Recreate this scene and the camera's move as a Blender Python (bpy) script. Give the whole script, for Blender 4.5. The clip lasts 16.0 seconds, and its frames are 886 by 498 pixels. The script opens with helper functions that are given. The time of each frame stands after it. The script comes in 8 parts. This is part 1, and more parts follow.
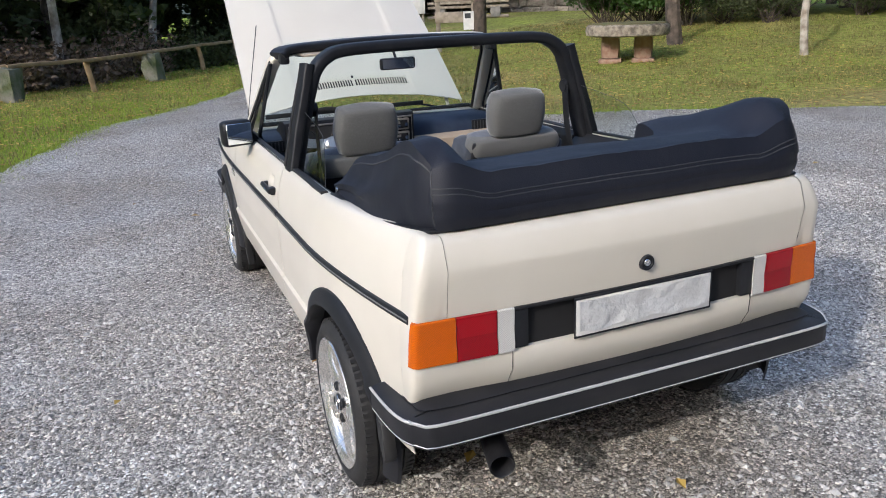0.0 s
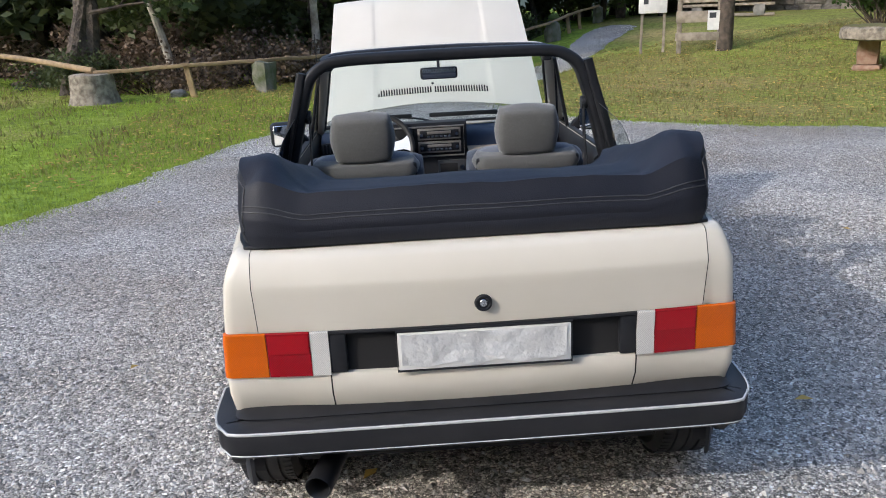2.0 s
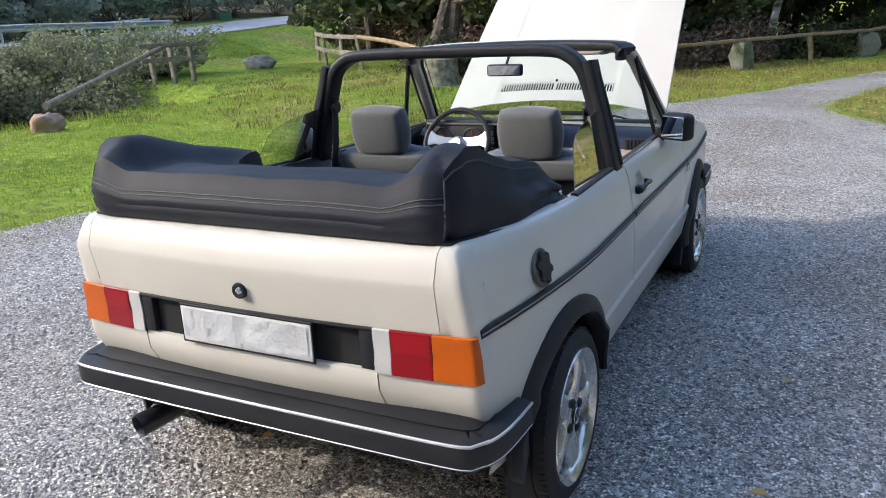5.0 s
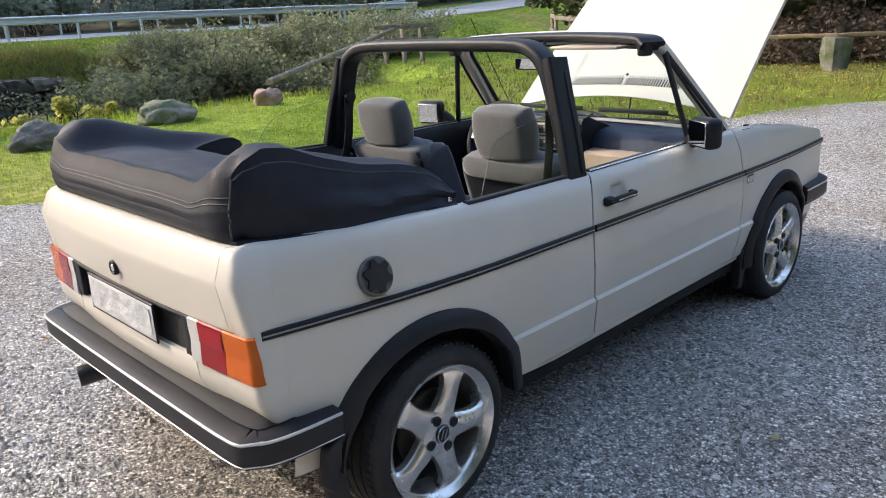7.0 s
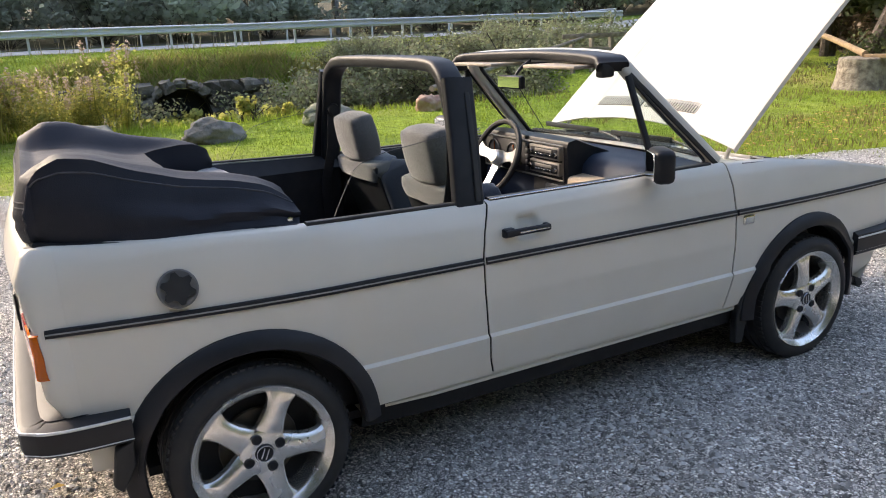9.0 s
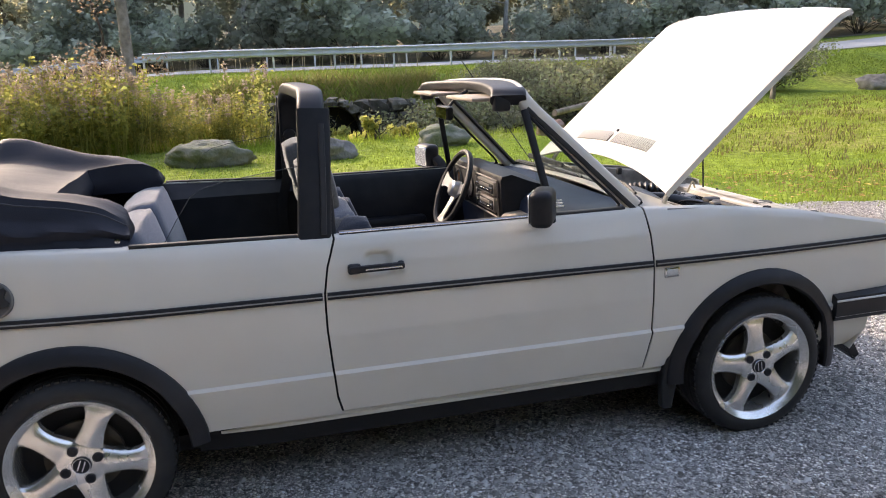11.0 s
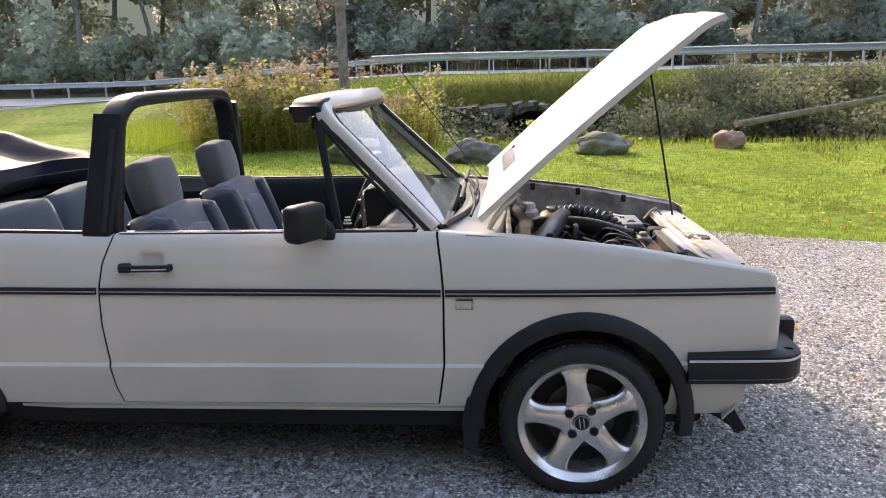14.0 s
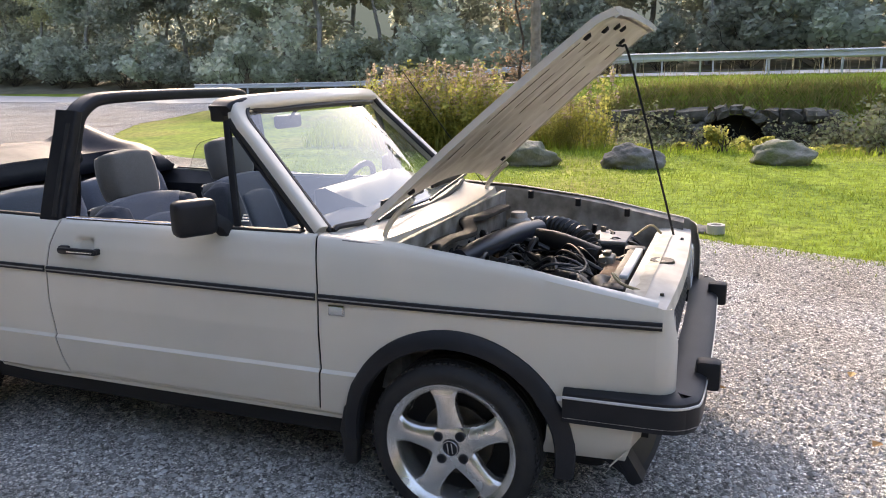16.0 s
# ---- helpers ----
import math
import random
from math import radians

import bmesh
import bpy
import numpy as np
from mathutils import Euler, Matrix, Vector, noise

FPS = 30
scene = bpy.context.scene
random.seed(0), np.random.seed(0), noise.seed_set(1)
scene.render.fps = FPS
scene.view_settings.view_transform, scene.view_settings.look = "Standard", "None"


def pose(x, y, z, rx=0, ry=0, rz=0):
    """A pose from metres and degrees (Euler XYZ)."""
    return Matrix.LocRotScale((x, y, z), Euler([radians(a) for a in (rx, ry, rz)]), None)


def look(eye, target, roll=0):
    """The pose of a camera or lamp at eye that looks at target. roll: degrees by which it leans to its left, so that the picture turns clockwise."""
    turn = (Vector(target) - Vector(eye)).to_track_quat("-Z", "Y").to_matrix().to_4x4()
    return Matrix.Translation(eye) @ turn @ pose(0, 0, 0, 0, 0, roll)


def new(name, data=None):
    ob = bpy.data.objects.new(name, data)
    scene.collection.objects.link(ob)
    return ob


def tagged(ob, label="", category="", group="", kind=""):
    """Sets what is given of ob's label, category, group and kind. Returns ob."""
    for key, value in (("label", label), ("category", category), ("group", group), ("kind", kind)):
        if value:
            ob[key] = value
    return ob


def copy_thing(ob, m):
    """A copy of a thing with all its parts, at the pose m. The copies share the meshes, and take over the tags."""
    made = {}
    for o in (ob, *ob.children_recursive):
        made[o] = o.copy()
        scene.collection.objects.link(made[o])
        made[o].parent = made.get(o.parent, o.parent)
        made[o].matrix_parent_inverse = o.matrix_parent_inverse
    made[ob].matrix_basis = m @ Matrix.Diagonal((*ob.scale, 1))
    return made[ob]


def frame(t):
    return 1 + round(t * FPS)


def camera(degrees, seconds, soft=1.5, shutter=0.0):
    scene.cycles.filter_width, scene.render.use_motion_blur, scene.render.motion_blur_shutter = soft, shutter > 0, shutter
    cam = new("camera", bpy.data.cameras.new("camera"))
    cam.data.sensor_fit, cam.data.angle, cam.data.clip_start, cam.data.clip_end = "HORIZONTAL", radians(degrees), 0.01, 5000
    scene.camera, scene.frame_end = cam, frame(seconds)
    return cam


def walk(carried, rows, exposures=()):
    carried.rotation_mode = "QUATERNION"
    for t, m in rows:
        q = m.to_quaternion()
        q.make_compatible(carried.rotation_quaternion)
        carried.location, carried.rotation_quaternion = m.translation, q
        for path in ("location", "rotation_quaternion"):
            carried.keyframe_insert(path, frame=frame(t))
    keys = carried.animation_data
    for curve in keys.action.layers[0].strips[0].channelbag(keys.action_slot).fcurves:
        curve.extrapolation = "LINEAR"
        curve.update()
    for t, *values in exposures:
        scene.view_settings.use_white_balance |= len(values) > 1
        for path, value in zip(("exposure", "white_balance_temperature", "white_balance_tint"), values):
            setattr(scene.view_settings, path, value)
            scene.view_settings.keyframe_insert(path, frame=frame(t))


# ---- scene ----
cam = camera(60.3, 16.0, soft=1.0)
METRES, EYE, TILT, LEAN, TURN = 8.679, 1.472, 0.0, 0.0, -23.2
ROWS = [
    (0.0, 0.0, 0.0, 0.0, -0.65, -17.77, 2.03),
    (0.5, 0.0302, 0.0091, 0.0018, 4.12, -17.65, 2.09),
    (1.0, 0.0653, 0.0119, 0.0019, 9.07, -17.5, 2.18),
    (1.5, 0.096, 0.0159, 0.0024, 14.16, -17.36, 2.15),
    (2.0, 0.1249, 0.0273, 0.002, 19.2, -17.26, 2.15),
    (2.5, 0.1582, 0.0357, 0.0021, 24.2, -17.15, 2.04),
    (3.0, 0.188, 0.0463, 0.0009, 29.14, -17.0, 1.97),
    (3.5, 0.209, 0.0662, 0.0, 34.07, -16.91, 1.93),
    (4.0, 0.2319, 0.0844, -0.0001, 38.85, -16.89, 1.94),
    (6.5, 0.3221, 0.2127, -0.0018, 62.63, -17.38, 2.52),
    (7.0, 0.3346, 0.2397, -0.0007, 67.3, -17.57, 2.41),
    (7.5, 0.3519, 0.2672, -0.0012, 71.6, -17.62, 2.37),
    (8.0, 0.3541, 0.2961, -0.002, 75.64, -17.5, 2.26),
    (8.5, 0.3513, 0.328, -0.0007, 79.67, -17.09, 2.18),
    (9.0, 0.3556, 0.3623, -0.0019, 83.63, -16.42, 2.09),
    (11.5, 0.3362, 0.5096, -0.0031, 99.88, -14.25, 1.63),
    (12.0, 0.3299, 0.5381, -0.0041, 102.64, -14.15, 1.5),
    (12.5, 0.3241, 0.5696, -0.0042, 105.55, -14.05, 1.47),
    (13.0, 0.3091, 0.5951, -0.005, 108.79, -14.1, 1.42),
    (13.5, 0.2944, 0.6195, -0.0039, 112.27, -14.04, 1.33),
    (14.0, 0.2817, 0.6504, -0.0044, 115.97, -13.76, 1.34),
    (14.5, 0.2639, 0.6747, -0.0062, 120.05, -13.55, 1.31),
    (15.0, 0.2418, 0.6985, -0.0058, 124.31, -13.36, 1.26),
    (15.5, 0.2233, 0.7289, -0.0063, 128.69, -13.21, 1.32),
    (16.0, 0.2009, 0.7493, -0.0074, 133.1, -13.28, 1.33),
]
walk(cam, [(t, pose(0, 0, EYE, TILT, LEAN, TURN) @ pose(METRES * x, METRES * y, METRES * z, 90 + pitch, roll, yaw)) for t, x, y, z, yaw, pitch, roll in ROWS],
     [(0.0, 0.72, 6250, 10), (4.0, 1.08, 6250, 9), (7.0, 1.36, 7000, 12), (9.0, 1.52, 7650, 14), (12.5, 1.62, 7900, 20), (16.0, 1.54, 7850, 18)])

# ---- world, sun ----
SUN_EL, SUN_AZ = radians(28), math.atan2(-0.88, -0.48)  # azimuth from +y towards +x
world = bpy.data.worlds.new("sky")
scene.world = world
world.use_nodes = True
sky = world.node_tree.nodes.new("ShaderNodeTexSky")
sky.sky_type, sky.sun_disc, sky.sun_elevation, sky.sun_rotation = "NISHITA", False, SUN_EL, SUN_AZ
sky.air_density, sky.dust_density, sky.ozone_density = 0.8, 1.5, 0.4
world.node_tree.links.new(sky.outputs["Color"], world.node_tree.nodes["Background"].inputs["Color"])
world.node_tree.nodes["Background"].inputs["Strength"].default_value = 0.25
sun_data = bpy.data.lights.new("sun", "SUN")
sun_data.energy, sun_data.angle, sun_data.color = 1.22, radians(0.9), (1.0, 0.93, 0.84)
sun_way = Vector((math.sin(SUN_AZ) * math.cos(SUN_EL), math.cos(SUN_AZ) * math.cos(SUN_EL), math.sin(SUN_EL)))
new("sun", sun_data).matrix_world = look(sun_way * 60, (0, 0, 0))


# ---- materials ----
def mat(name, color, rough=0.5, metal=0.0, second=None, scale=8.0, bump=0.0, bump_scale=60.0, spec=0.5, coat=0.0, vary=0.0, detail=4.0, contrast=(0.35, 0.65), rough2=None):
    """Base colour mixed with a second tone by noise, a finer noise as relief, per-object variation."""
    m = bpy.data.materials.new(name)
    m.use_nodes = True
    nt = m.node_tree
    n, l = nt.nodes, nt.links
    b = n["Principled BSDF"]
    b.inputs["Roughness"].default_value, b.inputs["Metallic"].default_value = rough, metal
    b.inputs["Specular IOR Level"].default_value, b.inputs["Coat Weight"].default_value = spec, coat
    b.inputs["Coat Roughness"].default_value = 0.05
    co = n.new("ShaderNodeTexCoord")
    second = second or tuple(c * 0.86 for c in color)
    tex = n.new("ShaderNodeTexNoise")
    tex.inputs["Scale"].default_value, tex.inputs["Detail"].default_value = scale, detail
    l.new(co.outputs["Object"], tex.inputs["Vector"])
    ramp = n.new("ShaderNodeValToRGB")
    ramp.color_ramp.elements[0].position, ramp.color_ramp.elements[1].position = contrast
    ramp.color_ramp.elements[0].color, ramp.color_ramp.elements[1].color = (*second, 1), (*color, 1)
    l.new(tex.outputs["Fac"], ramp.inputs["Fac"])
    out = ramp.outputs["Color"]
    if vary:
        info, hsv, mp = n.new("ShaderNodeObjectInfo"), n.new("ShaderNodeHueSaturation"), n.new("ShaderNodeMapRange")
        mp.inputs["To Min"].default_value, mp.inputs["To Max"].default_value = 1 - vary, 1 + vary
        l.new(info.outputs["Random"], mp.inputs["Value"])
        l.new(mp.outputs["Result"], hsv.inputs["Value"])
        l.new(out, hsv.inputs["Color"])
        out = hsv.outputs["Color"]
    l.new(out, b.inputs["Base Color"])
    if rough2 is not None:
        mr = n.new("ShaderNodeMapRange")
        mr.inputs["To Min"].default_value, mr.inputs["To Max"].default_value = rough, rough2
        l.new(tex.outputs["Fac"], mr.inputs["Value"])
        l.new(mr.outputs["Result"], b.inputs["Roughness"])
    if bump:
        fine, bp = n.new("ShaderNodeTexNoise"), n.new("ShaderNodeBump")
        fine.inputs["Scale"].default_value, fine.inputs["Detail"].default_value = bump_scale, 3.0
        l.new(co.outputs["Object"], fine.inputs["Vector"])
        bp.inputs["Strength"].default_value, bp.inputs["Distance"].default_value = bump, 0.6 / bump_scale
        l.new(fine.outputs["Fac"], bp.inputs["Height"])
        l.new(bp.outputs["Normal"], b.inputs["Normal"])
    return m


def leaf_mat(name, color, second, through_light=0.35, vary=0.25):
    """Leaves: a thin sheet that lets some light through, toned per island and per object."""
    m = bpy.data.materials.new(name)
    m.use_nodes = True
    n, l = m.node_tree.nodes, m.node_tree.links
    b = n["Principled BSDF"]
    b.inputs["Roughness"].default_value = 0.6
    geo, ramp, info, add = n.new("ShaderNodeNewGeometry"), n.new("ShaderNodeValToRGB"), n.new("ShaderNodeObjectInfo"), n.new("ShaderNodeHueSaturation")
    ramp.color_ramp.elements[0].color, ramp.color_ramp.elements[1].color = (*second, 1), (*color, 1)
    mp = n.new("ShaderNodeMapRange")
    mp.inputs["To Min"].default_value, mp.inputs["To Max"].default_value = 1 - vary, 1 + vary
    l.new(geo.outputs["Random Per Island"], ramp.inputs["Fac"])
    l.new(info.outputs["Random"], mp.inputs["Value"])
    l.new(mp.outputs["Result"], add.inputs["Value"])
    l.new(ramp.outputs["Color"], add.inputs["Color"])
    l.new(add.outputs["Color"], b.inputs["Base Color"])
    tr, mix = n.new("ShaderNodeBsdfTranslucent"), n.new("ShaderNodeMixShader")
    mix.inputs["Fac"].default_value = through_light
    l.new(add.outputs["Color"], tr.inputs["Color"])
    l.new(b.outputs["BSDF"], mix.inputs[1])
    l.new(tr.outputs["BSDF"], mix.inputs[2])
    l.new(mix.outputs["Shader"], n["Material Output"].inputs["Surface"])
    return m


def glass_mat(name, color, rough=0.0, keep=0.88, ior=1.33, gloss=1.0):
    """A thin pane: mostly clear, with a gloss that grows towards grazing."""
    m = bpy.data.materials.new(name)
    m.use_nodes = True
    n, l = m.node_tree.nodes, m.node_tree.links
    n.remove(n["Principled BSDF"])
    tr, gl, fr, mix = n.new("ShaderNodeBsdfTransparent"), n.new("ShaderNodeBsdfGlossy"), n.new("ShaderNodeFresnel"), n.new("ShaderNodeMixShader")
    tr.inputs["Color"].default_value = (*(c * keep for c in color), 1)
    gl.inputs["Roughness"].default_value = rough
    fr.inputs["IOR"].default_value = ior
    part_of = n.new("ShaderNodeMath")
    part_of.operation, part_of.inputs[1].default_value = "MULTIPLY", gloss
    l.new(fr.outputs["Fac"], part_of.inputs[0])
    l.new(part_of.outputs["Value"], mix.inputs["Fac"])
    l.new(tr.outputs["BSDF"], mix.inputs[1])
    l.new(gl.outputs["BSDF"], mix.inputs[2])
    l.new(mix.outputs["Shader"], n["Material Output"].inputs["Surface"])
    return m


def lens_mat(name, color, scale=330.0, bump=0.12):
    """Moulded lamp plastic with a fine prism relief."""
    m = bpy.data.materials.new(name)
    m.use_nodes = True
    n, l = m.node_tree.nodes, m.node_tree.links
    b = n["Principled BSDF"]
    b.inputs["Base Color"].default_value, b.inputs["Roughness"].default_value = (*color, 1), 0.1
    b.inputs["Coat Weight"].default_value = 0.25
    b.inputs["Coat Roughness"].default_value, b.inputs["Specular IOR Level"].default_value = 0.03, 0.3
    b.inputs["Subsurface Weight"].default_value = 0.0
    co, ck, bp = n.new("ShaderNodeTexCoord"), n.new("ShaderNodeTexChecker"), n.new("ShaderNodeBump")
    ck.inputs["Scale"].default_value = scale
    bp.inputs["Strength"].default_value, bp.inputs["Distance"].default_value = bump, 0.002
    mix = n.new("ShaderNodeMixRGB")
    mix.inputs["Color1"].default_value, mix.inputs["Color2"].default_value = (*color, 1), (*(c * 0.78 for c in color), 1)
    l.new(co.outputs["Object"], ck.inputs["Vector"])
    l.new(ck.outputs["Fac"], mix.inputs["Fac"])
    l.new(mix.outputs["Color"], b.inputs["Base Color"])
    l.new(ck.outputs["Fac"], bp.inputs["Height"])
    l.new(bp.outputs["Normal"], b.inputs["Normal"])
    return m


PAINT = mat("cream_paint", (0.68, 0.64, 0.555), 0.40, second=(0.645, 0.605, 0.52), scale=3, coat=0.5, spec=0.25, rough2=0.52)
PAINT_IN = mat("dusty_paint", (0.66, 0.63, 0.56), 0.55, second=(0.50, 0.46, 0.39), scale=9, bump=0.05)
BAY = mat("grimy_paint", (0.36, 0.34, 0.30), 0.6, second=(0.13, 0.115, 0.095), scale=11, bump=0.1)
BLACK = mat("black_plastic", (0.011, 0.012, 0.015), 0.48, second=(0.018, 0.019, 0.022), scale=14, bump=0.08, bump_scale=500, spec=0.3)
BUMPER = mat("bumper_plastic", (0.014, 0.015, 0.018), 0.48, second=(0.023, 0.023, 0.026), scale=6, bump=0.1, bump_scale=420, spec=0.32)
RUBBER = mat("rubber", (0.014, 0.014, 0.015), 0.6, second=(0.02, 0.02, 0.02), scale=20)
TYRE = mat("tyre_rubber", (0.013, 0.013, 0.014), 0.7, second=(0.024, 0.023, 0.022), scale=12, bump=0.15, bump_scale=150)
CHROME = mat("chrome", (0.72, 0.72, 0.72), 0.14, 1.0, second=(0.62, 0.62, 0.62))
ALLOY = mat("alloy", (0.86, 0.84, 0.80), 0.20, 0.85, second=(0.74, 0.71, 0.66), scale=10, rough2=0.32, coat=0.4)
# near-black: shade of gaps and openings put in the colour; also underbody parts
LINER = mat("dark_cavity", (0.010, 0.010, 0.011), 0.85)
INLAY = mat("dulled_inlay", (0.30, 0.30, 0.29), 0.4, 0.5, second=(0.22, 0.22, 0.21), scale=6)
SILVER = mat("silver_strip", (0.68, 0.68, 0.66), 0.3, 0.35, second=(0.6, 0.6, 0.58))
TAN = mat("tan_plastic", (0.42, 0.35, 0.27), 0.6, bump=0.1)
GREY_TRIM = mat("grey_trim", (0.05, 0.053, 0.058), 0.5, bump=0.1, bump_scale=300)


def vinyl_mat():
    m = mat("blue_black_vinyl", (0.009, 0.011, 0.019), 0.55, second=(0.016, 0.018, 0.026), scale=4, spec=0.32, rough2=0.64, coat=0.0)
    m.node_tree.nodes["Principled BSDF"].inputs["Coat Roughness"].default_value = 0.35
    n, l = m.node_tree.nodes, m.node_tree.links
    co, vor, wave, bp, bp2 = n.new("ShaderNodeTexCoord"), n.new("ShaderNodeTexVoronoi"), n.new("ShaderNodeTexNoise"), n.new("ShaderNodeBump"), n.new("ShaderNodeBump")
    vor.inputs["Scale"].default_value, wave.inputs["Scale"].default_value, wave.inputs["Detail"].default_value = 300, 12, 5
    mp = n.new("ShaderNodeMapping")
    mp.inputs["Scale"].default_value = (1.6, 1.0, 0.5)
    l.new(co.outputs["Object"], vor.inputs["Vector"])
    l.new(co.outputs["Object"], mp.inputs["Vector"])
    l.new(mp.outputs["Vector"], wave.inputs["Vector"])
    bp.inputs["Strength"].default_value, bp.inputs["Distance"].default_value = 0.28, 0.0015
    bp2.inputs["Strength"].default_value, bp2.inputs["Distance"].default_value = 0.2, 0.010
    l.new(vor.outputs["Distance"], bp.inputs["Height"])
    l.new(wave.outputs["Fac"], bp2.inputs["Height"])
    l.new(bp2.outputs["Normal"], bp.inputs["Normal"])
    l.new(bp.outputs["Normal"], n["Principled BSDF"].inputs["Normal"])
    return m


VINYL = vinyl_mat()
THREAD = mat("worn_seam", (0.055, 0.056, 0.062), 0.6, second=(0.03, 0.031, 0.036), scale=40)
CLOTH = mat("grey_cloth", (0.155, 0.155, 0.15), 0.9, second=(0.105, 0.105, 0.10), scale=260, bump=0.5, bump_scale=420, detail=2, spec=0.1)
CLOTH_BLUE = mat("blue_grey_cloth", (0.155, 0.17, 0.20), 0.9, second=(0.10, 0.112, 0.138), scale=230, bump=0.4, bump_scale=420, detail=2, spec=0.1)
CLOTH_DARK = mat("dark_bolster_cloth", (0.075, 0.084, 0.102), 0.9, second=(0.05, 0.056, 0.07), scale=230, bump=0.4, bump_scale=420, detail=2, spec=0.1)
for cloth in (CLOTH, CLOTH_BLUE, CLOTH_DARK):
    cb = cloth.node_tree.nodes["Principled BSDF"]
    cb.inputs["Sheen Weight"].default_value, cb.inputs["Sheen Roughness"].default_value = 0.5, 0.4
DASH = mat("dashboard_vinyl", (0.024, 0.036, 0.066), 0.6, second=(0.033, 0.048, 0.080), scale=12, bump=0.12, bump_scale=350, spec=0.25)
AMBER = lens_mat("amber_lens", (0.62, 0.115, 0.0), 430.0, 0.2)
RED = lens_mat("red_lens", (0.30, 0.001, 0.007), 300.0, 0.2)
RED_BRIGHT = lens_mat("red_reflector", (0.38, 0.003, 0.010), 380.0, 0.3)
CLEAR = lens_mat("clear_lens", (0.62, 0.61, 0.58), 380.0, 0.2)
GLASS = glass_mat("window_glass", (0.93, 0.98, 0.95), ior=1.2)
SCREEN = glass_mat("windscreen_glass", (0.88, 0.96, 0.95), ior=1.4, gloss=0.26)
MIRROR = mat("mirror_glass", (0.85, 0.87, 0.87), 0.02, 1.0)
TAPE = mat("silver_tape", (0.78, 0.78, 0.77), 0.28, 0.3, second=(0.62, 0.62, 0.61), scale=9, bump=0.5, bump_scale=26)
WHITE = mat("white_paint", (0.75, 0.74, 0.71), 0.45)
DARK_METAL = mat("oily_metal", (0.05, 0.048, 0.045), 0.5, 0.5, second=(0.09, 0.075, 0.055), scale=14, bump=0.2)
ALUMINIUM = mat("cast_aluminium", (0.30, 0.29, 0.27), 0.5, 0.7, second=(0.17, 0.15, 0.12), scale=18, bump=0.2)
RUST = mat("rusty_steel", (0.22, 0.12, 0.06), 0.75, 0.2, second=(0.10, 0.055, 0.03), scale=16, bump=0.3)
BROWN_PIPE = mat("heat_browned_steel", (0.30, 0.20, 0.10), 0.4, 0.7, second=(0.16, 0.10, 0.05), scale=10)
BLACK_HOSE = mat("black_hose", (0.016, 0.016, 0.018), 0.42, bump=0.1)
ANTENNA = mat("antenna_steel", (0.03, 0.03, 0.03), 0.4, 0.6)
GALV = mat("galvanised_steel", (0.58, 0.61, 0.64), 0.45, 0.4, second=(0.54, 0.56, 0.58), scale=3)
WOOD_GREY = mat("weathered_wood", (0.34, 0.29, 0.23), 0.85, second=(0.20, 0.165, 0.125), scale=7, bump=0.5, bump_scale=45, vary=0.15)
WOOD_TAN = mat("tan_wood", (0.40, 0.28, 0.15), 0.8, second=(0.27, 0.18, 0.10), scale=7, bump=0.4, bump_scale=45, vary=0.15)
BARK = mat("bark", (0.11, 0.085, 0.065), 0.95, second=(0.045, 0.036, 0.03), scale=6, bump=1.0, bump_scale=14, vary=0.3)
BIRCH = mat("birch_bark", (0.55, 0.50, 0.43), 0.85, second=(0.22, 0.18, 0.14), scale=5, bump=0.4, bump_scale=12)
STONE = mat("grey_stone", (0.30, 0.285, 0.26), 0.9, second=(0.15, 0.145, 0.13), scale=3.5, bump=0.8, bump_scale=22, vary=0.25)
MOSSY = mat("mossy_stone", (0.25, 0.235, 0.20), 0.9, second=(0.10, 0.12, 0.05), scale=3, bump=0.8, bump_scale=18, vary=0.2)
PINK_STONE = mat("red_granite", (0.38, 0.27, 0.20), 0.85, second=(0.30, 0.17, 0.12), scale=9, bump=0.5, bump_scale=40, vary=0.1)
LICHEN_STONE = mat("lichen_millstone", (0.36, 0.31, 0.24), 0.9, second=(0.13, 0.11, 0.085), scale=11, bump=0.9, bump_scale=26)
WALL_STONE = mat("building_stone", (0.30, 0.27, 0.235), 0.9, second=(0.19, 0.165, 0.145), scale=5, bump=0.6, bump_scale=16, vary=0.3)
MORTAR = mat("mortar", (0.30, 0.28, 0.25), 0.95, second=(0.22, 0.20, 0.18), scale=6, bump=0.4)
ASPHALT = mat("pale_asphalt", (0.44, 0.43, 0.42), 0.6, second=(0.35, 0.345, 0.335), scale=0.7, bump=0.3, bump_scale=90)
WATER = mat("dark_water", (0.015, 0.017, 0.013), 0.08, bump=0.2, bump_scale=12)
LEAF_DARK = leaf_mat("dark_leaves", (0.15, 0.175, 0.07), (0.07, 0.09, 0.038), 0.5)
LEAF_MID = leaf_mat("green_leaves", (0.12, 0.165, 0.04), (0.05, 0.075, 0.02))
# leaf and bark tones paled: the far forest's haze is put into the colour
LEAF_AUTUMN = leaf_mat("haze_paled_turning_leaves", (0.58, 0.56, 0.38), (0.42, 0.42, 0.29), 0.8)
LEAF_FAR = leaf_mat("haze_paled_leaves", (0.60, 0.63, 0.52), (0.43, 0.46, 0.38), 0.8)
BARK_FAR = mat("haze_paled_bark", (0.34, 0.32, 0.29), 0.95, second=(0.22, 0.21, 0.19), scale=6, bump=0.6, bump_scale=14)
LEAF_IVY = leaf_mat("hedge_leaves", (0.075, 0.15, 0.03), (0.035, 0.08, 0.016))
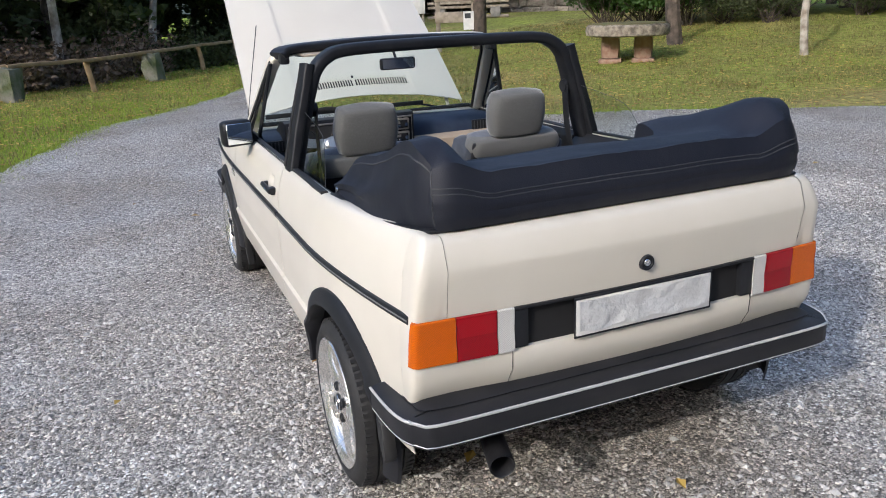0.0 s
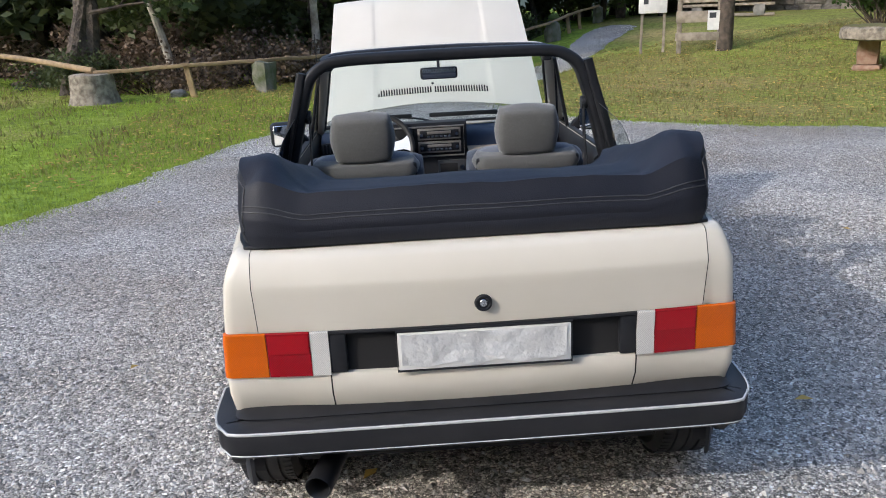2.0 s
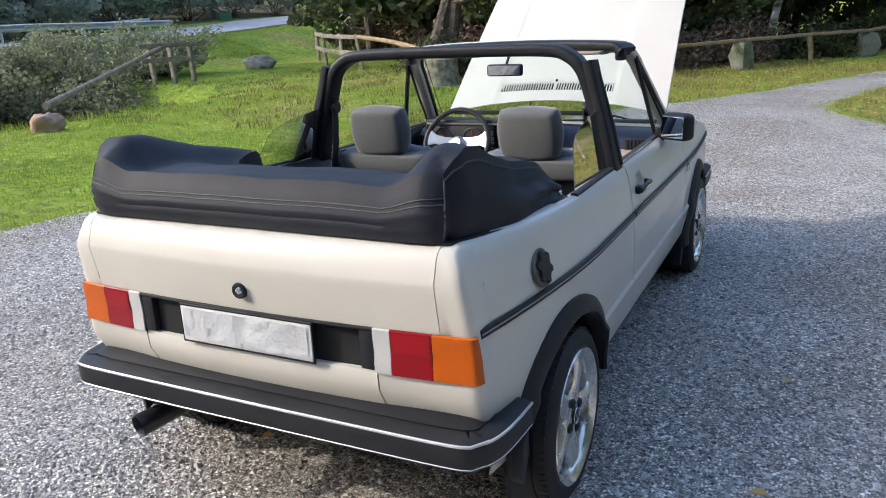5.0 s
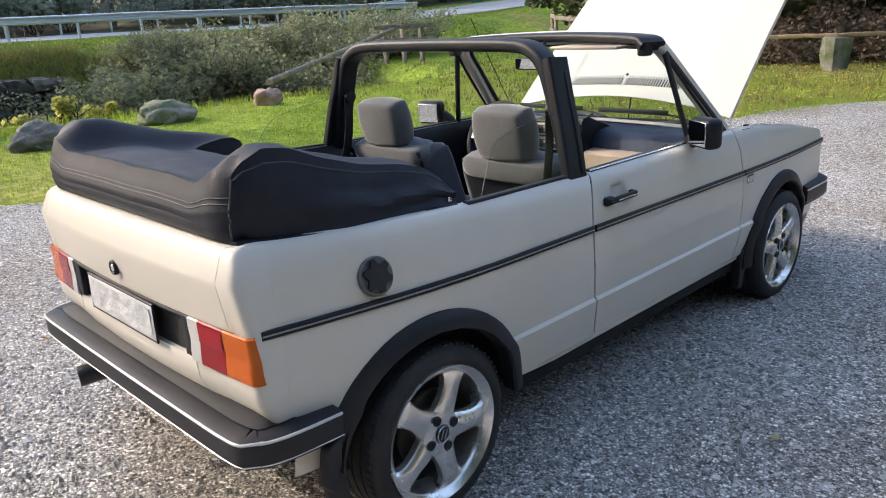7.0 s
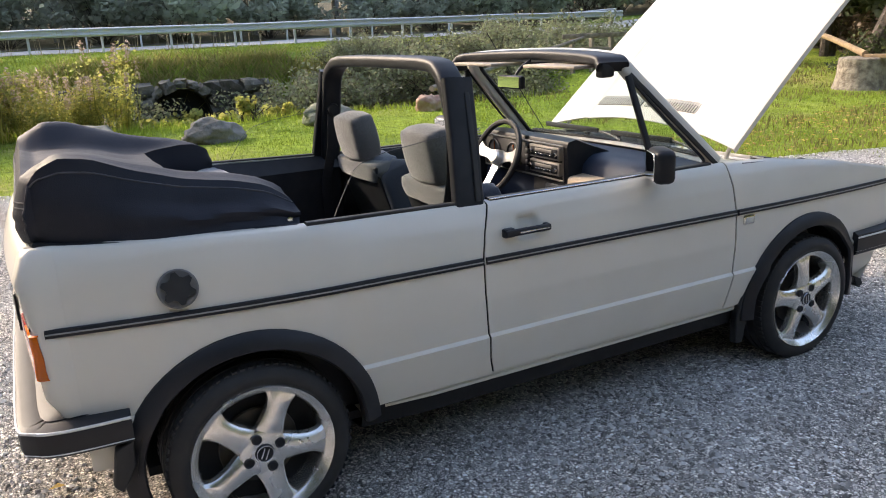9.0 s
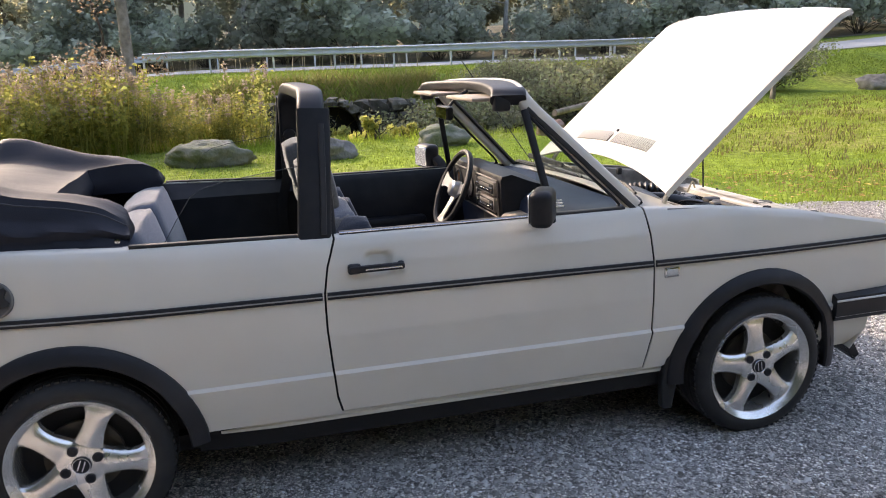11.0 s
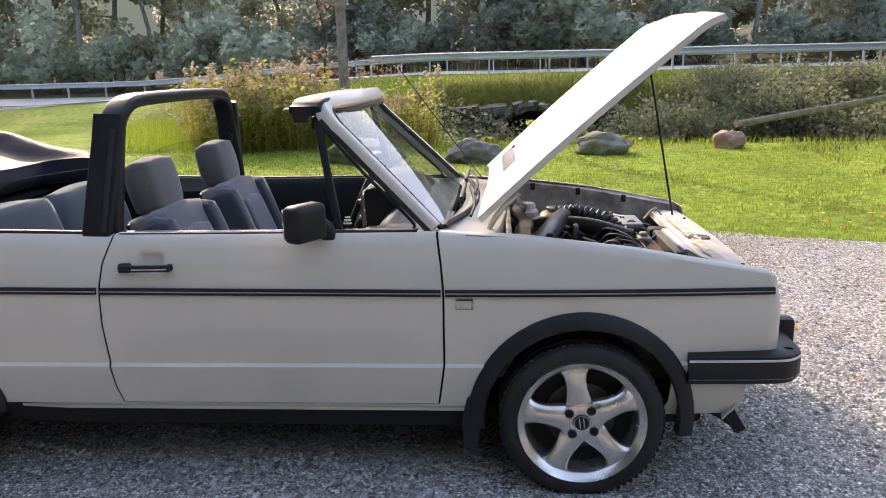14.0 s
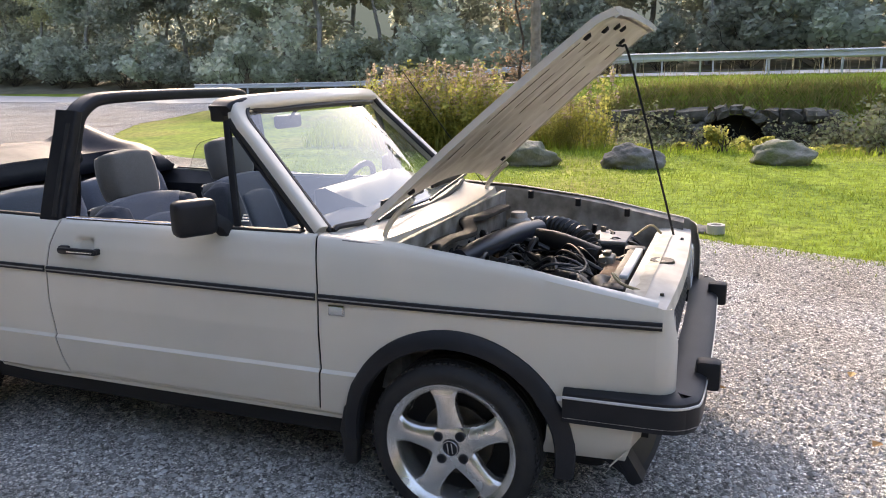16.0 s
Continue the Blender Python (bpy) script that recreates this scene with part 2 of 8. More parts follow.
BRUSH = leaf_mat("dry_brush", (0.24, 0.165, 0.11), (0.10, 0.07, 0.05), 0.25)
WEED = leaf_mat("weeds", (0.56, 0.50, 0.14), (0.30, 0.33, 0.10), 0.62)
GRASS_BLADE = leaf_mat("grass_blades", (0.36, 0.45, 0.06), (0.20, 0.27, 0.04), 0.5)
GRASS_DRY = leaf_mat("dry_grass", (0.36, 0.30, 0.11), (0.17, 0.175, 0.05), 0.35)
FALLEN = leaf_mat("fallen_leaves", (0.68, 0.48, 0.12), (0.30, 0.15, 0.05), 0.2)


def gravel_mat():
    """Crushed stone: chips of two sizes, crevice shade put into the colour, worn paler and browner in patches."""
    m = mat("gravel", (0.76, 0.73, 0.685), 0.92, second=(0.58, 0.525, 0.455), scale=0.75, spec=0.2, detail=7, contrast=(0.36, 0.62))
    n, l = m.node_tree.nodes, m.node_tree.links
    b = n["Principled BSDF"]
    base = b.inputs["Base Color"].links[0].from_socket
    co, warp, add = n.new("ShaderNodeTexCoord"), n.new("ShaderNodeTexNoise"), n.new("ShaderNodeMixRGB")
    warp.inputs["Scale"].default_value, warp.inputs["Detail"].default_value = 90.0, 2.0
    add.blend_type, add.inputs["Fac"].default_value = "ADD", 0.012
    l.new(co.outputs["Object"], warp.inputs["Vector"])
    l.new(co.outputs["Object"], add.inputs["Color1"])
    l.new(warp.outputs["Color"], add.inputs["Color2"])

    def ranged(source, a, c, lo, hi):
        mp = n.new("ShaderNodeMapRange")
        mp.inputs["From Min"].default_value, mp.inputs["From Max"].default_value = a, c
        mp.inputs["To Min"].default_value, mp.inputs["To Max"].default_value = lo, hi
        l.new(source, mp.inputs["Value"])
        return mp.outputs["Result"]

    def math_of(kind, one, two):
        k = n.new("ShaderNodeMath")
        k.operation = kind
        l.new(one, k.inputs[0])
        l.new(two, k.inputs[1])
        return k.outputs["Value"]

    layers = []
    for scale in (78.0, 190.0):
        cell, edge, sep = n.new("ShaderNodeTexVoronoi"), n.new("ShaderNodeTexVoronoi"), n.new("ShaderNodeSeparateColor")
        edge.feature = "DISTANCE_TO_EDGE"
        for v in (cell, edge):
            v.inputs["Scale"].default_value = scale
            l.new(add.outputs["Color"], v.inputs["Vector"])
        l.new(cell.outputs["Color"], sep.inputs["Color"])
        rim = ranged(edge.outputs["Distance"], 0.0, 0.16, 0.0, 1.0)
        # colour darkens towards each chip's edge, standing for the shade between chips
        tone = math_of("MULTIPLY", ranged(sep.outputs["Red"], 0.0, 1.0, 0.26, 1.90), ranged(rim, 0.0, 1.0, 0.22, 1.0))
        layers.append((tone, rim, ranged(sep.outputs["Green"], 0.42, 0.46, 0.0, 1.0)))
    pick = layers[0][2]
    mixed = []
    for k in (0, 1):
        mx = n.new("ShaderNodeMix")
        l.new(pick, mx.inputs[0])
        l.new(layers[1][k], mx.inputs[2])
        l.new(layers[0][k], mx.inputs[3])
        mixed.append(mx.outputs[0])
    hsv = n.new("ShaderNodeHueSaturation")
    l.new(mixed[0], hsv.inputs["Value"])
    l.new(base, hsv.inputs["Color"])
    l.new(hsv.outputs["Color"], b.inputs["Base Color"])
    bp = n.new("ShaderNodeBump")
    bp.inputs["Strength"].default_value, bp.inputs["Distance"].default_value = 1.0, 0.010
    l.new(mixed[1], bp.inputs["Height"])
    l.new(bp.outputs["Normal"], b.inputs["Normal"])
    return m


def turf_mat(name, one, two, worn):
    m = mat(name, one, 0.95, second=two, scale=0.7, bump=1.0, bump_scale=30, spec=0.12, detail=9)
    n, l = m.node_tree.nodes, m.node_tree.links
    b = n["Principled BSDF"]
    base = b.inputs["Base Color"].links[0].from_socket
    co, t2, rp, mix = n.new("ShaderNodeTexCoord"), n.new("ShaderNodeTexNoise"), n.new("ShaderNodeValToRGB"), n.new("ShaderNodeMixRGB")
    t2.inputs["Scale"].default_value, t2.inputs["Detail"].default_value = 0.22, 6
    rp.color_ramp.elements[0].position, rp.color_ramp.elements[1].position = 0.5, 0.68
    l.new(co.outputs["Object"], t2.inputs["Vector"])
    l.new(t2.outputs["Fac"], rp.inputs["Fac"])
    mix.inputs["Color2"].default_value = (*worn, 1)
    l.new(rp.outputs["Color"], mix.inputs["Fac"])
    l.new(base, mix.inputs["Color1"])
    t3, mp, hsv = n.new("ShaderNodeTexNoise"), n.new("ShaderNodeMapRange"), n.new("ShaderNodeHueSaturation")
    t3.inputs["Scale"].default_value, t3.inputs["Detail"].default_value, t3.inputs["Roughness"].default_value = 7.0, 9.0, 0.75
    l.new(co.outputs["Object"], t3.inputs["Vector"])
    mp.inputs["From Min"].default_value, mp.inputs["From Max"].default_value = 0.35, 0.65
    mp.inputs["To Min"].default_value, mp.inputs["To Max"].default_value = 0.42, 1.55
    l.new(t3.outputs["Fac"], mp.inputs["Value"])
    l.new(mp.outputs["Result"], hsv.inputs["Value"])
    l.new(mix.outputs["Color"], hsv.inputs["Color"])
    l.new(hsv.outputs["Color"], b.inputs["Base Color"])
    return m


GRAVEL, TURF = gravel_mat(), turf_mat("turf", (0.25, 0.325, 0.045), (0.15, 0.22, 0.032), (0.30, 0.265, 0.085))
DRY_TURF = turf_mat("leaf_strewn_turf", (0.235, 0.27, 0.055), (0.20, 0.20, 0.06), (0.33, 0.255, 0.115))
# darker than the other stone materials
CULVERT_STONE = mat("dark_culvert_stone", (0.15, 0.138, 0.118), 0.9, second=(0.06, 0.06, 0.04), scale=4, bump=0.9, bump_scale=18, vary=0.35)
PEBBLE = mat("pebble", (0.40, 0.385, 0.36), 0.85, second=(0.22, 0.205, 0.19), scale=30, vary=0.3)


# ---- mesh helpers ----
def part(name, bm, material, parent=None, label="", smooth=True, kind=""):
    """Links a bmesh as one mesh object, under parent where there is one."""
    me = bpy.data.meshes.new(name)
    bm.to_mesh(me)
    bm.free()
    me.materials.append(material)
    if smooth:
        for p in me.polygons:
            p.use_smooth = True
        me.set_sharp_from_angle(angle=radians(38))
    ob = new(name, me)
    if parent:
        ob.parent = parent
    return tagged(ob, label, kind=kind)


def thing(name, m, label, category, group="", kind=""):
    ob = new(name)
    ob.matrix_world = m
    return tagged(ob, label, category, group, kind)


def box(bm, x0, x1, y0, y1, z0, z1, bevel=0.0, m=None, seg=2):
    """A box between limits, its edges rounded."""
    r = bmesh.ops.create_cube(bm, size=1.0)["verts"]
    bmesh.ops.transform(bm, matrix=Matrix.Translation(((x0 + x1) / 2, (y0 + y1) / 2, (z0 + z1) / 2)) @ Matrix.Diagonal((x1 - x0, y1 - y0, z1 - z0, 1)), verts=r)
    vs = set(r)
    if bevel:
        es = list({e for v in r for e in v.link_edges})
        out = bmesh.ops.bevel(bm, geom=es, offset=bevel, segments=seg, affect="EDGES", profile=0.5)
        vs = {v for f in out["faces"] for v in f.verts} | {v for v in r if v.is_valid}
    if m:
        bmesh.ops.transform(bm, matrix=m, verts=list(vs))
    return bm


def sheet(bm, pts, close_u=False, close_v=False, flip=False):
    """A grid of quads over rows of points."""
    rows = [[bm.verts.new(p) for p in row] for row in pts]
    nu, nv = len(rows), len(rows[0])
    for i in range(nu if close_u else nu - 1):
        for j in range(nv if close_v else nv - 1):
            q = [rows[i][j], rows[(i + 1) % nu][j], rows[(i + 1) % nu][(j + 1) % nv], rows[i][(j + 1) % nv]]
            try:
                bm.faces.new(q[::-1] if flip else q)
            except ValueError:
                pass
    return rows


def solid(bm, depth):
    """Gives every face of a sheet a thickness, inwards along its normals."""
    bmesh.ops.recalc_face_normals(bm, faces=bm.faces)
    bmesh.ops.solidify(bm, geom=list(bm.faces), thickness=depth)
    return bm


def smooth_path(pts, n=6, closed=False):
    """Catmull-Rom through the points."""
    pts = [Vector(p) for p in pts]
    out, k = [], len(pts)
    for i in range(k if closed else k - 1):
        p1, p2 = pts[i], pts[(i + 1) % k]
        p0 = pts[i - 1] if closed or i else p1 * 2 - p2
        p3 = pts[(i + 2) % k] if closed or i + 2 < k else p2 * 2 - p1
        for s in range(n):
            t = s / n
            out.append(0.5 * (2 * p1 + (p2 - p0) * t + (2 * p0 - 5 * p1 + 4 * p2 - p3) * t * t + (3 * p1 - p0 - 3 * p2 + p3) * t ** 3))
    return out if closed else out + [pts[-1]]


def sweep(bm, path, section, up=(0, 0, 1), closed=False, caps=True, scale=None):
    """A section of (side, up) offsets carried along a path; up keeps it from twisting."""
    path = [Vector(p) for p in path]
    rows, k = [], len(path)
    for i, p in enumerate(path):
        a = path[i - 1] if closed or i else p
        b = path[(i + 1) % k] if closed or i + 1 < k else p
        d = (b - a).normalized()
        side = d.cross(Vector(up))
        side = side.normalized() if side.length > 1e-5 else Vector((1, 0, 0))
        u = side.cross(d)
        f = scale(i / max(1, k - 1)) if scale else 1.0
        rows.append([p + side * s * f + u * h * f for s, h in section])
    vs = sheet(bm, rows, close_u=closed, close_v=True)
    if caps and not closed:
        for r in (vs[0][::-1], vs[-1]):
            try:
                bm.faces.new(r)
            except ValueError:
                pass
    return bm


def ring(r, n=8, ry=None):
    return [(math.cos(2 * math.pi * i / n) * r, math.sin(2 * math.pi * i / n) * (ry or r)) for i in range(n)]


def rrect(w, h, r, n=3):
    """A rounded rectangle as a section."""
    out = []
    for cx, cy, a0 in ((w / 2 - r, h / 2 - r, 0), (-w / 2 + r, h / 2 - r, 90), (-w / 2 + r, -h / 2 + r, 180), (w / 2 - r, -h / 2 + r, 270)):
        for i in range(n + 1):
            a = radians(a0 + 90 * i / n)
            out.append((cx + r * math.cos(a), cy + r * math.sin(a)))
    return out


def tube(bm, pts, r, n=8, smooth=5, closed=False, up=(0, 0, 1), scale=None):
    return sweep(bm, smooth_path(pts, smooth, closed) if smooth else pts, ring(r, n), up, closed, scale=scale)


def lathe(bm, profile, n=40, axis="x", centre=(0, 0, 0)):
    """Turns (along, radius) round an axis."""
    rows = []
    c = Vector(centre)
    for i in range(n):
        a = 2 * math.pi * i / n
        ca, sa = math.cos(a), math.sin(a)
        rows.append([c + (Vector((p, r * ca, r * sa)) if axis == "x" else Vector((r * ca, p, r * sa)) if axis == "y" else Vector((r * ca, r * sa, p))) for p, r in profile])
    sheet(bm, rows, close_u=True)
    bmesh.ops.remove_doubles(bm, verts=bm.verts, dist=1e-5)
    bmesh.ops.recalc_face_normals(bm, faces=bm.faces)
    return bm


def lerp(a, b, t):
    return a + (b - a) * t


def table(x, pts):
    """Linear interpolation in a short table."""
    for (x0, y0), (x1, y1) in zip(pts, pts[1:]):
        if x <= x1:
            return lerp(y0, y1, max(0.0, (x - x0) / (x1 - x0)))
    return pts[-1][1]


def sstep(a, b, x):
    t = min(1.0, max(0.0, (x - a) / (b - a)))
    return t * t * (3 - 2 * t)


# ---- the car: u to its right, v forward from the rear axle, z up ----
car = thing("car", pose(1.311, 2.161, -0.006, 0, -0.6, -1.0), "cream-white open-top two-door hatchback convertible with raised bonnet on gravel", "car")

SIDE = ((0.20, 0.712), (0.33, 0.748), (0.438, 0.7668), (0.446, 0.7676), (0.456, 0.7575), (0.462, 0.7580), (0.58, 0.764), (0.70, 0.758), (0.80, 0.742), (0.86, 0.722), (0.90, 0.700), (0.97, 0.672))
BELT = ((-0.52, 0.932), (-0.44, 0.931), (-0.16, 0.917), (0.20, 0.901), (0.80, 0.884), (1.30, 0.883), (1.93, 0.884), (2.21, 0.868), (2.58, 0.822), (2.87, 0.768), (3.00, 0.744), (3.06, 0.715))
DOOR_REAR = ((0.27, 0.825), (0.317, 0.817), (0.36, 0.804), (0.477, 0.794), (0.60, 0.785), (0.715, 0.785), (0.80, 0.800), (0.90, 0.836))
DOOR_FRONT = ((0.27, 1.915), (0.31, 1.923), (0.45, 1.944), (0.70, 1.946), (0.80, 1.938), (0.90, 1.924))
REAR = ((0.42, -0.49), (0.50, -0.523), (0.545, -0.548), (0.60, -0.552), (0.72, -0.548), (0.80, -0.561), (0.856, -0.570), (0.922, -0.546), (0.940, -0.528))
RW, FW, ARCH = (0.012, 0.262), (2.40, 0.254), 0.334
CORNER = 0.034


def body_u(v, z):
    zz = z - 0.05 * sstep(0.8, -0.3, v) * sstep(0.72, 0.9, z)
    return table(zz, SIDE) - (0.052 * ((v - 1.95) / 1.05) ** 2 if v > 1.95 else 0) - (0.085 * ((0.3 - v) / 0.8) ** 1.7 if v < 0.3 else 0)


def rear_v(u, z):
    return table(z, REAR) + 0.03 * (u / 0.67) ** 2


def arch_low(v, low=0.30):
    for cv, cz in (RW, FW):
        if abs(v - cv) < ARCH:
            return max(low, cz + math.sqrt(ARCH ** 2 - (v - cv) ** 2))
    return low


def ordered(a, b, n):
    return [lerp(a, b, i / n) for i in range(n + 1)]


def handle_dent(v, z):
    """Finger recess behind the door handle."""
    a, b = (v - 0.965) / 0.052, (z - 0.797) / 0.042
    return 0.016 * (1 - sstep(0.55, 1.0, max(abs(a), abs(b), math.hypot(a, b) * 0.8)))


def side_cols(bm, s, cols, ledge=0.05, rows=14, dent=False):
    """cols: functions of z giving v, with their own low end."""
    pts = []
    for vf, low, top in cols:
        zs = ordered(low, 0.425, 2) + [0.438, 0.446, 0.456, 0.462] + ordered(0.475, top, rows - 4)
        if low >= 0.41:
            zs = ordered(low, low + 0.05, 6) + ordered(low + 0.06, top, rows - 4)
        col = [(s * (body_u(vf(z), z) - (handle_dent(vf(z), z) if dent else 0)), vf(z), z) for z in zs]
        v = vf(top)
        w = body_u(v, top)
        for d, dz in ((0.008, 0.007), (0.02, 0.010), (ledge, 0.010)):
            col.append((s * (w - d), v, top + dz))
        pts.append(col)
    sheet(bm, pts)


def const(v):
    return lambda z: v


def quarter_panel(s):
    bm = bmesh.new()
    vs = sorted(set([-0.44, -0.40, -0.36, ARCH + 0.0005, 0.42] + [RW[0] - ARCH * math.cos(math.pi * i / 26) for i in range(27)]))
    # corner and rear return
    zs = [0.47, 0.50, 0.545, 0.60, 0.70, 0.722, 0.726, 0.80, 0.856, 0.890, 0.922, 0.932]
    rows = []
    for k in range(9):
        row = []
        for z in zs:
            w, back = body_u(-0.44, z), rear_v(0.64, z)
            if k < 6:
                a = radians(90 * k / 5)
                p = (s * (w - CORNER + CORNER * math.cos(a) ** 0.5), -0.44 + (back + 0.44) * math.sin(a) ** 0.5, z)
            else:
                u = lerp(w - CORNER, 0.586 if z > 0.724 else 0.408, (k - 5) / 3)
                p = (s * u, rear_v(u, z) if k == 8 else lerp(back, rear_v(u, z), (k - 5) / 3), z)
            row.append(p)
        if k >= 5:
            row[-1] = (row[-1][0], rear_v(row[-1][0], 0.929), 0.929)
        x, y, _ = row[len(zs) - 1]
        way = Vector((s * (body_u(-0.44, 0.932) - CORNER) - x, -0.44 - y, 0)) if k < 5 else Vector((0, 1, 0))
        way = way.normalized()
        for d, dz in ((0.008, 0.006), (0.02, 0.009), (0.05, 0.009)):
            row.append((x + way.x * d, y + way.y * d, row[len(zs) - 1][2] + dz))
        rows.append(row)
    corner = rows
    cols = []
    for v in vs:
        cols.append((const(v), arch_low(v, 0.30), table(v, BELT)))
    for t in (0.35, 0.7, 1.0):
        cols.append(((lambda t: lambda z: lerp(0.42, table(z, DOOR_REAR) - 0.004, t))(t), 0.30, table(lerp(0.42, 0.82, t), BELT)))
    side_cols(bm, s, cols, 0.04)
    solid(bm, 0.004)
    sheet(bm, corner)
    return part("rear_quarter_panel", bm, PAINT, car)


def door_panel(s):
    bm = bmesh.new()
    cols = []
    for t in sorted(set(ordered(0, 0.08, 2) + ordered(0.09, 0.24, 22) + ordered(0.26, 1, 9))):
        cols.append(((lambda t: lambda z: lerp(table(z, DOOR_REAR) + 0.003, table(z, DOOR_FRONT) - 0.003, t))(t), 0.306, table(lerp(0.83, 1.92, t), BELT)))
    side_cols(bm, s, cols, 0.045, 52, True)
    return part("door", solid(bm, 0.004), PAINT, car, "cream door with black rubbing strip")


def front_fender(s):
    bm = bmesh.new()
    cols = []
    for t in (0, 0.5, 1.0):
        cols.append(((lambda t: lambda z: lerp(table(z, DOOR_FRONT) + 0.004, 2.0, t))(t), 0.30, table(lerp(1.93, 2.0, t), BELT)))
    vs = sorted(set([2.03] + [FW[0] - ARCH * math.cos(math.pi * i / 26) for i in range(27)] + [ARCH + 2.4005, 2.78, 2.84, 2.90, 2.96, 3.0]))
    for v in vs:
        cols.append((const(v), arch_low(v, 0.30) if v < 2.74 else 0.40, table(v, BELT)))
    side_cols(bm, s, cols, 0.04)
    # rounded nose corner
    rows = []
    for k in range(6):
        a = radians(18 * k)
        row = []
        for z in ordered(0.40, table(3.0, BELT), 9):
            w = body_u(3.0, z)
            row.append((s * (w - 0.06 + 0.06 * math.cos(a)), 3.0 + (0.056 - 0.02 * sstep(0.62, 0.76, z)) * math.sin(a), z - 0.014 * math.sin(a) * sstep(0.5, 0.75, z)))
        rows.append(row)
    sheet(bm, rows)
    return part("front_fender", solid(bm, 0.004), PAINT, car)


def rocker(s):
    bm = bmesh.new()
    prof = ((0.727, 0.298), (0.727, 0.292), (0.722, 0.288), (0.727, 0.283), (0.724, 0.272), (0.70, 0.262), (0.64, 0.258))
    sheet(bm, [[(s * (u - (0.02 if v < 0.4 else 0)), v, z) for u, z in prof] for v in (0.352, 0.6, 1.0, 1.5, 2.02)])
    part("sill", solid(bm, 0.004), PAINT, car)
    bm = bmesh.new()
    sheet(bm, [[(s * (u - (0.02 if v < 0.4 else 0)), v, z) for u, z in ((0.705, 0.266), (0.700, 0.222), (0.688, 0.200), (0.60, 0.185))] for v in (0.352, 0.6, 1.0, 1.5, 2.02)])
    part("sill_underseal", solid(bm, 0.004), LINER, car)


def shell(s):
    """Near-black inner side, the panel gaps' shade put in its colour, and the wheel housings."""
    bm = bmesh.new()
    pts = []
    for v in (0.36, 0.7, 1.0, 1.5, 1.9, 2.03):
        pts.append([(s * (body_u(v, z) - 0.022), v, z) for z in ordered(0.27, table(v, BELT) - 0.01, 8)])
    sheet(bm, pts)
    part("side_gap_liner", bm, LINER, car)
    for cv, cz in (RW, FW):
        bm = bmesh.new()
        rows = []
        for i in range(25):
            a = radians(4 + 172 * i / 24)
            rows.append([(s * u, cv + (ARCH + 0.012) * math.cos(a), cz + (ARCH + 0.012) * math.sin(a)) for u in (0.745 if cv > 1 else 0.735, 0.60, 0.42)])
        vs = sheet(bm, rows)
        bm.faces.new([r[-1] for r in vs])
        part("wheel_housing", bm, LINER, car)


def flare(s, c, a0, a1):
    """Black wheel-arch flare."""
    bm = bmesh.new()
    rows = []
    cv, cz = c
    for i in range(33):
        a = radians(lerp(a0, a1, i / 32))
        row = []
        for r, d in ((0.381, -0.004), (0.379, 0.008), (0.368, 0.016), (0.342, 0.026), (0.329, 0.028), (0.323, 0.020), (0.325, -0.03)):
            v, z = cv + r * math.cos(a), cz + r * math.sin(a)
            row.append((s * (body_u(v, max(z, 0.33)) + d), v, z))
        rows.append(row)
    sheet(bm, rows)
    bmesh.ops.recalc_face_normals(bm, faces=bm.faces)
    part("wheel_arch_flare", bm, BUMPER, car)


def rub_strip(s, v0, v1):
    z = lambda v: 0.719 - 0.009 * v
    path = [(s * (body_u(v, z(v)) + 0.004), v, z(v)) for v in ordered(v0, v1, 10)]
    bm = bmesh.new()
    sweep(bm, path, rrect(0.014, 0.024, 0.005, 2))
    ob = part("rubbing_strip", bm, BLACK, car)
    bm = bmesh.new()
    sweep(bm, [(p[0] + s * 0.0065, p[1], p[2]) for p in path], rrect(0.004, 0.0045, 0.001, 1))
    part("bright_inlay", bm, INLAY, ob)


doors = {}
for s in (1, -1):
    quarter_panel(s)
    doors[s] = door_panel(s)
    front_fender(s)
    rocker(s)
    shell(s)
    flare(s, RW, 2, 196)
    flare(s, FW, -10, 184)
    rub_strip(s, -0.492, 0.776)
    rub_strip(s, 0.792, 1.938)
    rub_strip(s, 1.952, 3.015)

# boot lid, lamp panel, lower rear panel
bm = bmesh.new()
zs = [0.724, 0.735, 0.78, 0.83, 0.850, 0.862, 0.89, 0.918, 0.929]
rows = [[(u, rear_v(u, z), z) for z in zs] + [(u, rear_v(u, 0.929) + 0.012, 0.937), (u, rear_v(u, 0.929) + 0.09, 0.943)] for u in ordered(-0.5838, 0.5838, 14)]
sheet(bm, rows)
boot = part("boot_lid", solid(bm, 0.004), PAINT, car, "cream boot lid with round lock")
bm = bmesh.new()
lathe(bm, ((-0.002, 0.0), (-0.004, 0.014), (-0.007, 0.016), (-0.007, 0.020), (-0.004, 0.0225), (0.006, 0.0235)), 32, "y", (0, -0.562, 0.784))
part("boot_lock", bm, BLACK, boot)
bm = bmesh.new()
lathe(bm, ((-0.006, 0.0), (-0.006, 0.009), (-0.003, 0.012)), 24, "y", (0, -0.562, 0.784))
part("lock_barrel", bm, CHROME, boot)
bm = bmesh.new()
sweep(bm, [(u, rear_v(u, 0.72) - 0.004, 0.720) for u in ordered(-0.60, 0.60, 12)], rrect(0.012, 0.008, 0.003, 2))
part("boot_lower_trim", bm, BLACK, boot)
bm = bmesh.new()
sheet(bm, [[(u, -0.500, 0.605), (u, -0.512, 0.66), (u, -0.520, 0.72)] for u in ordered(-0.405, 0.405, 6)])
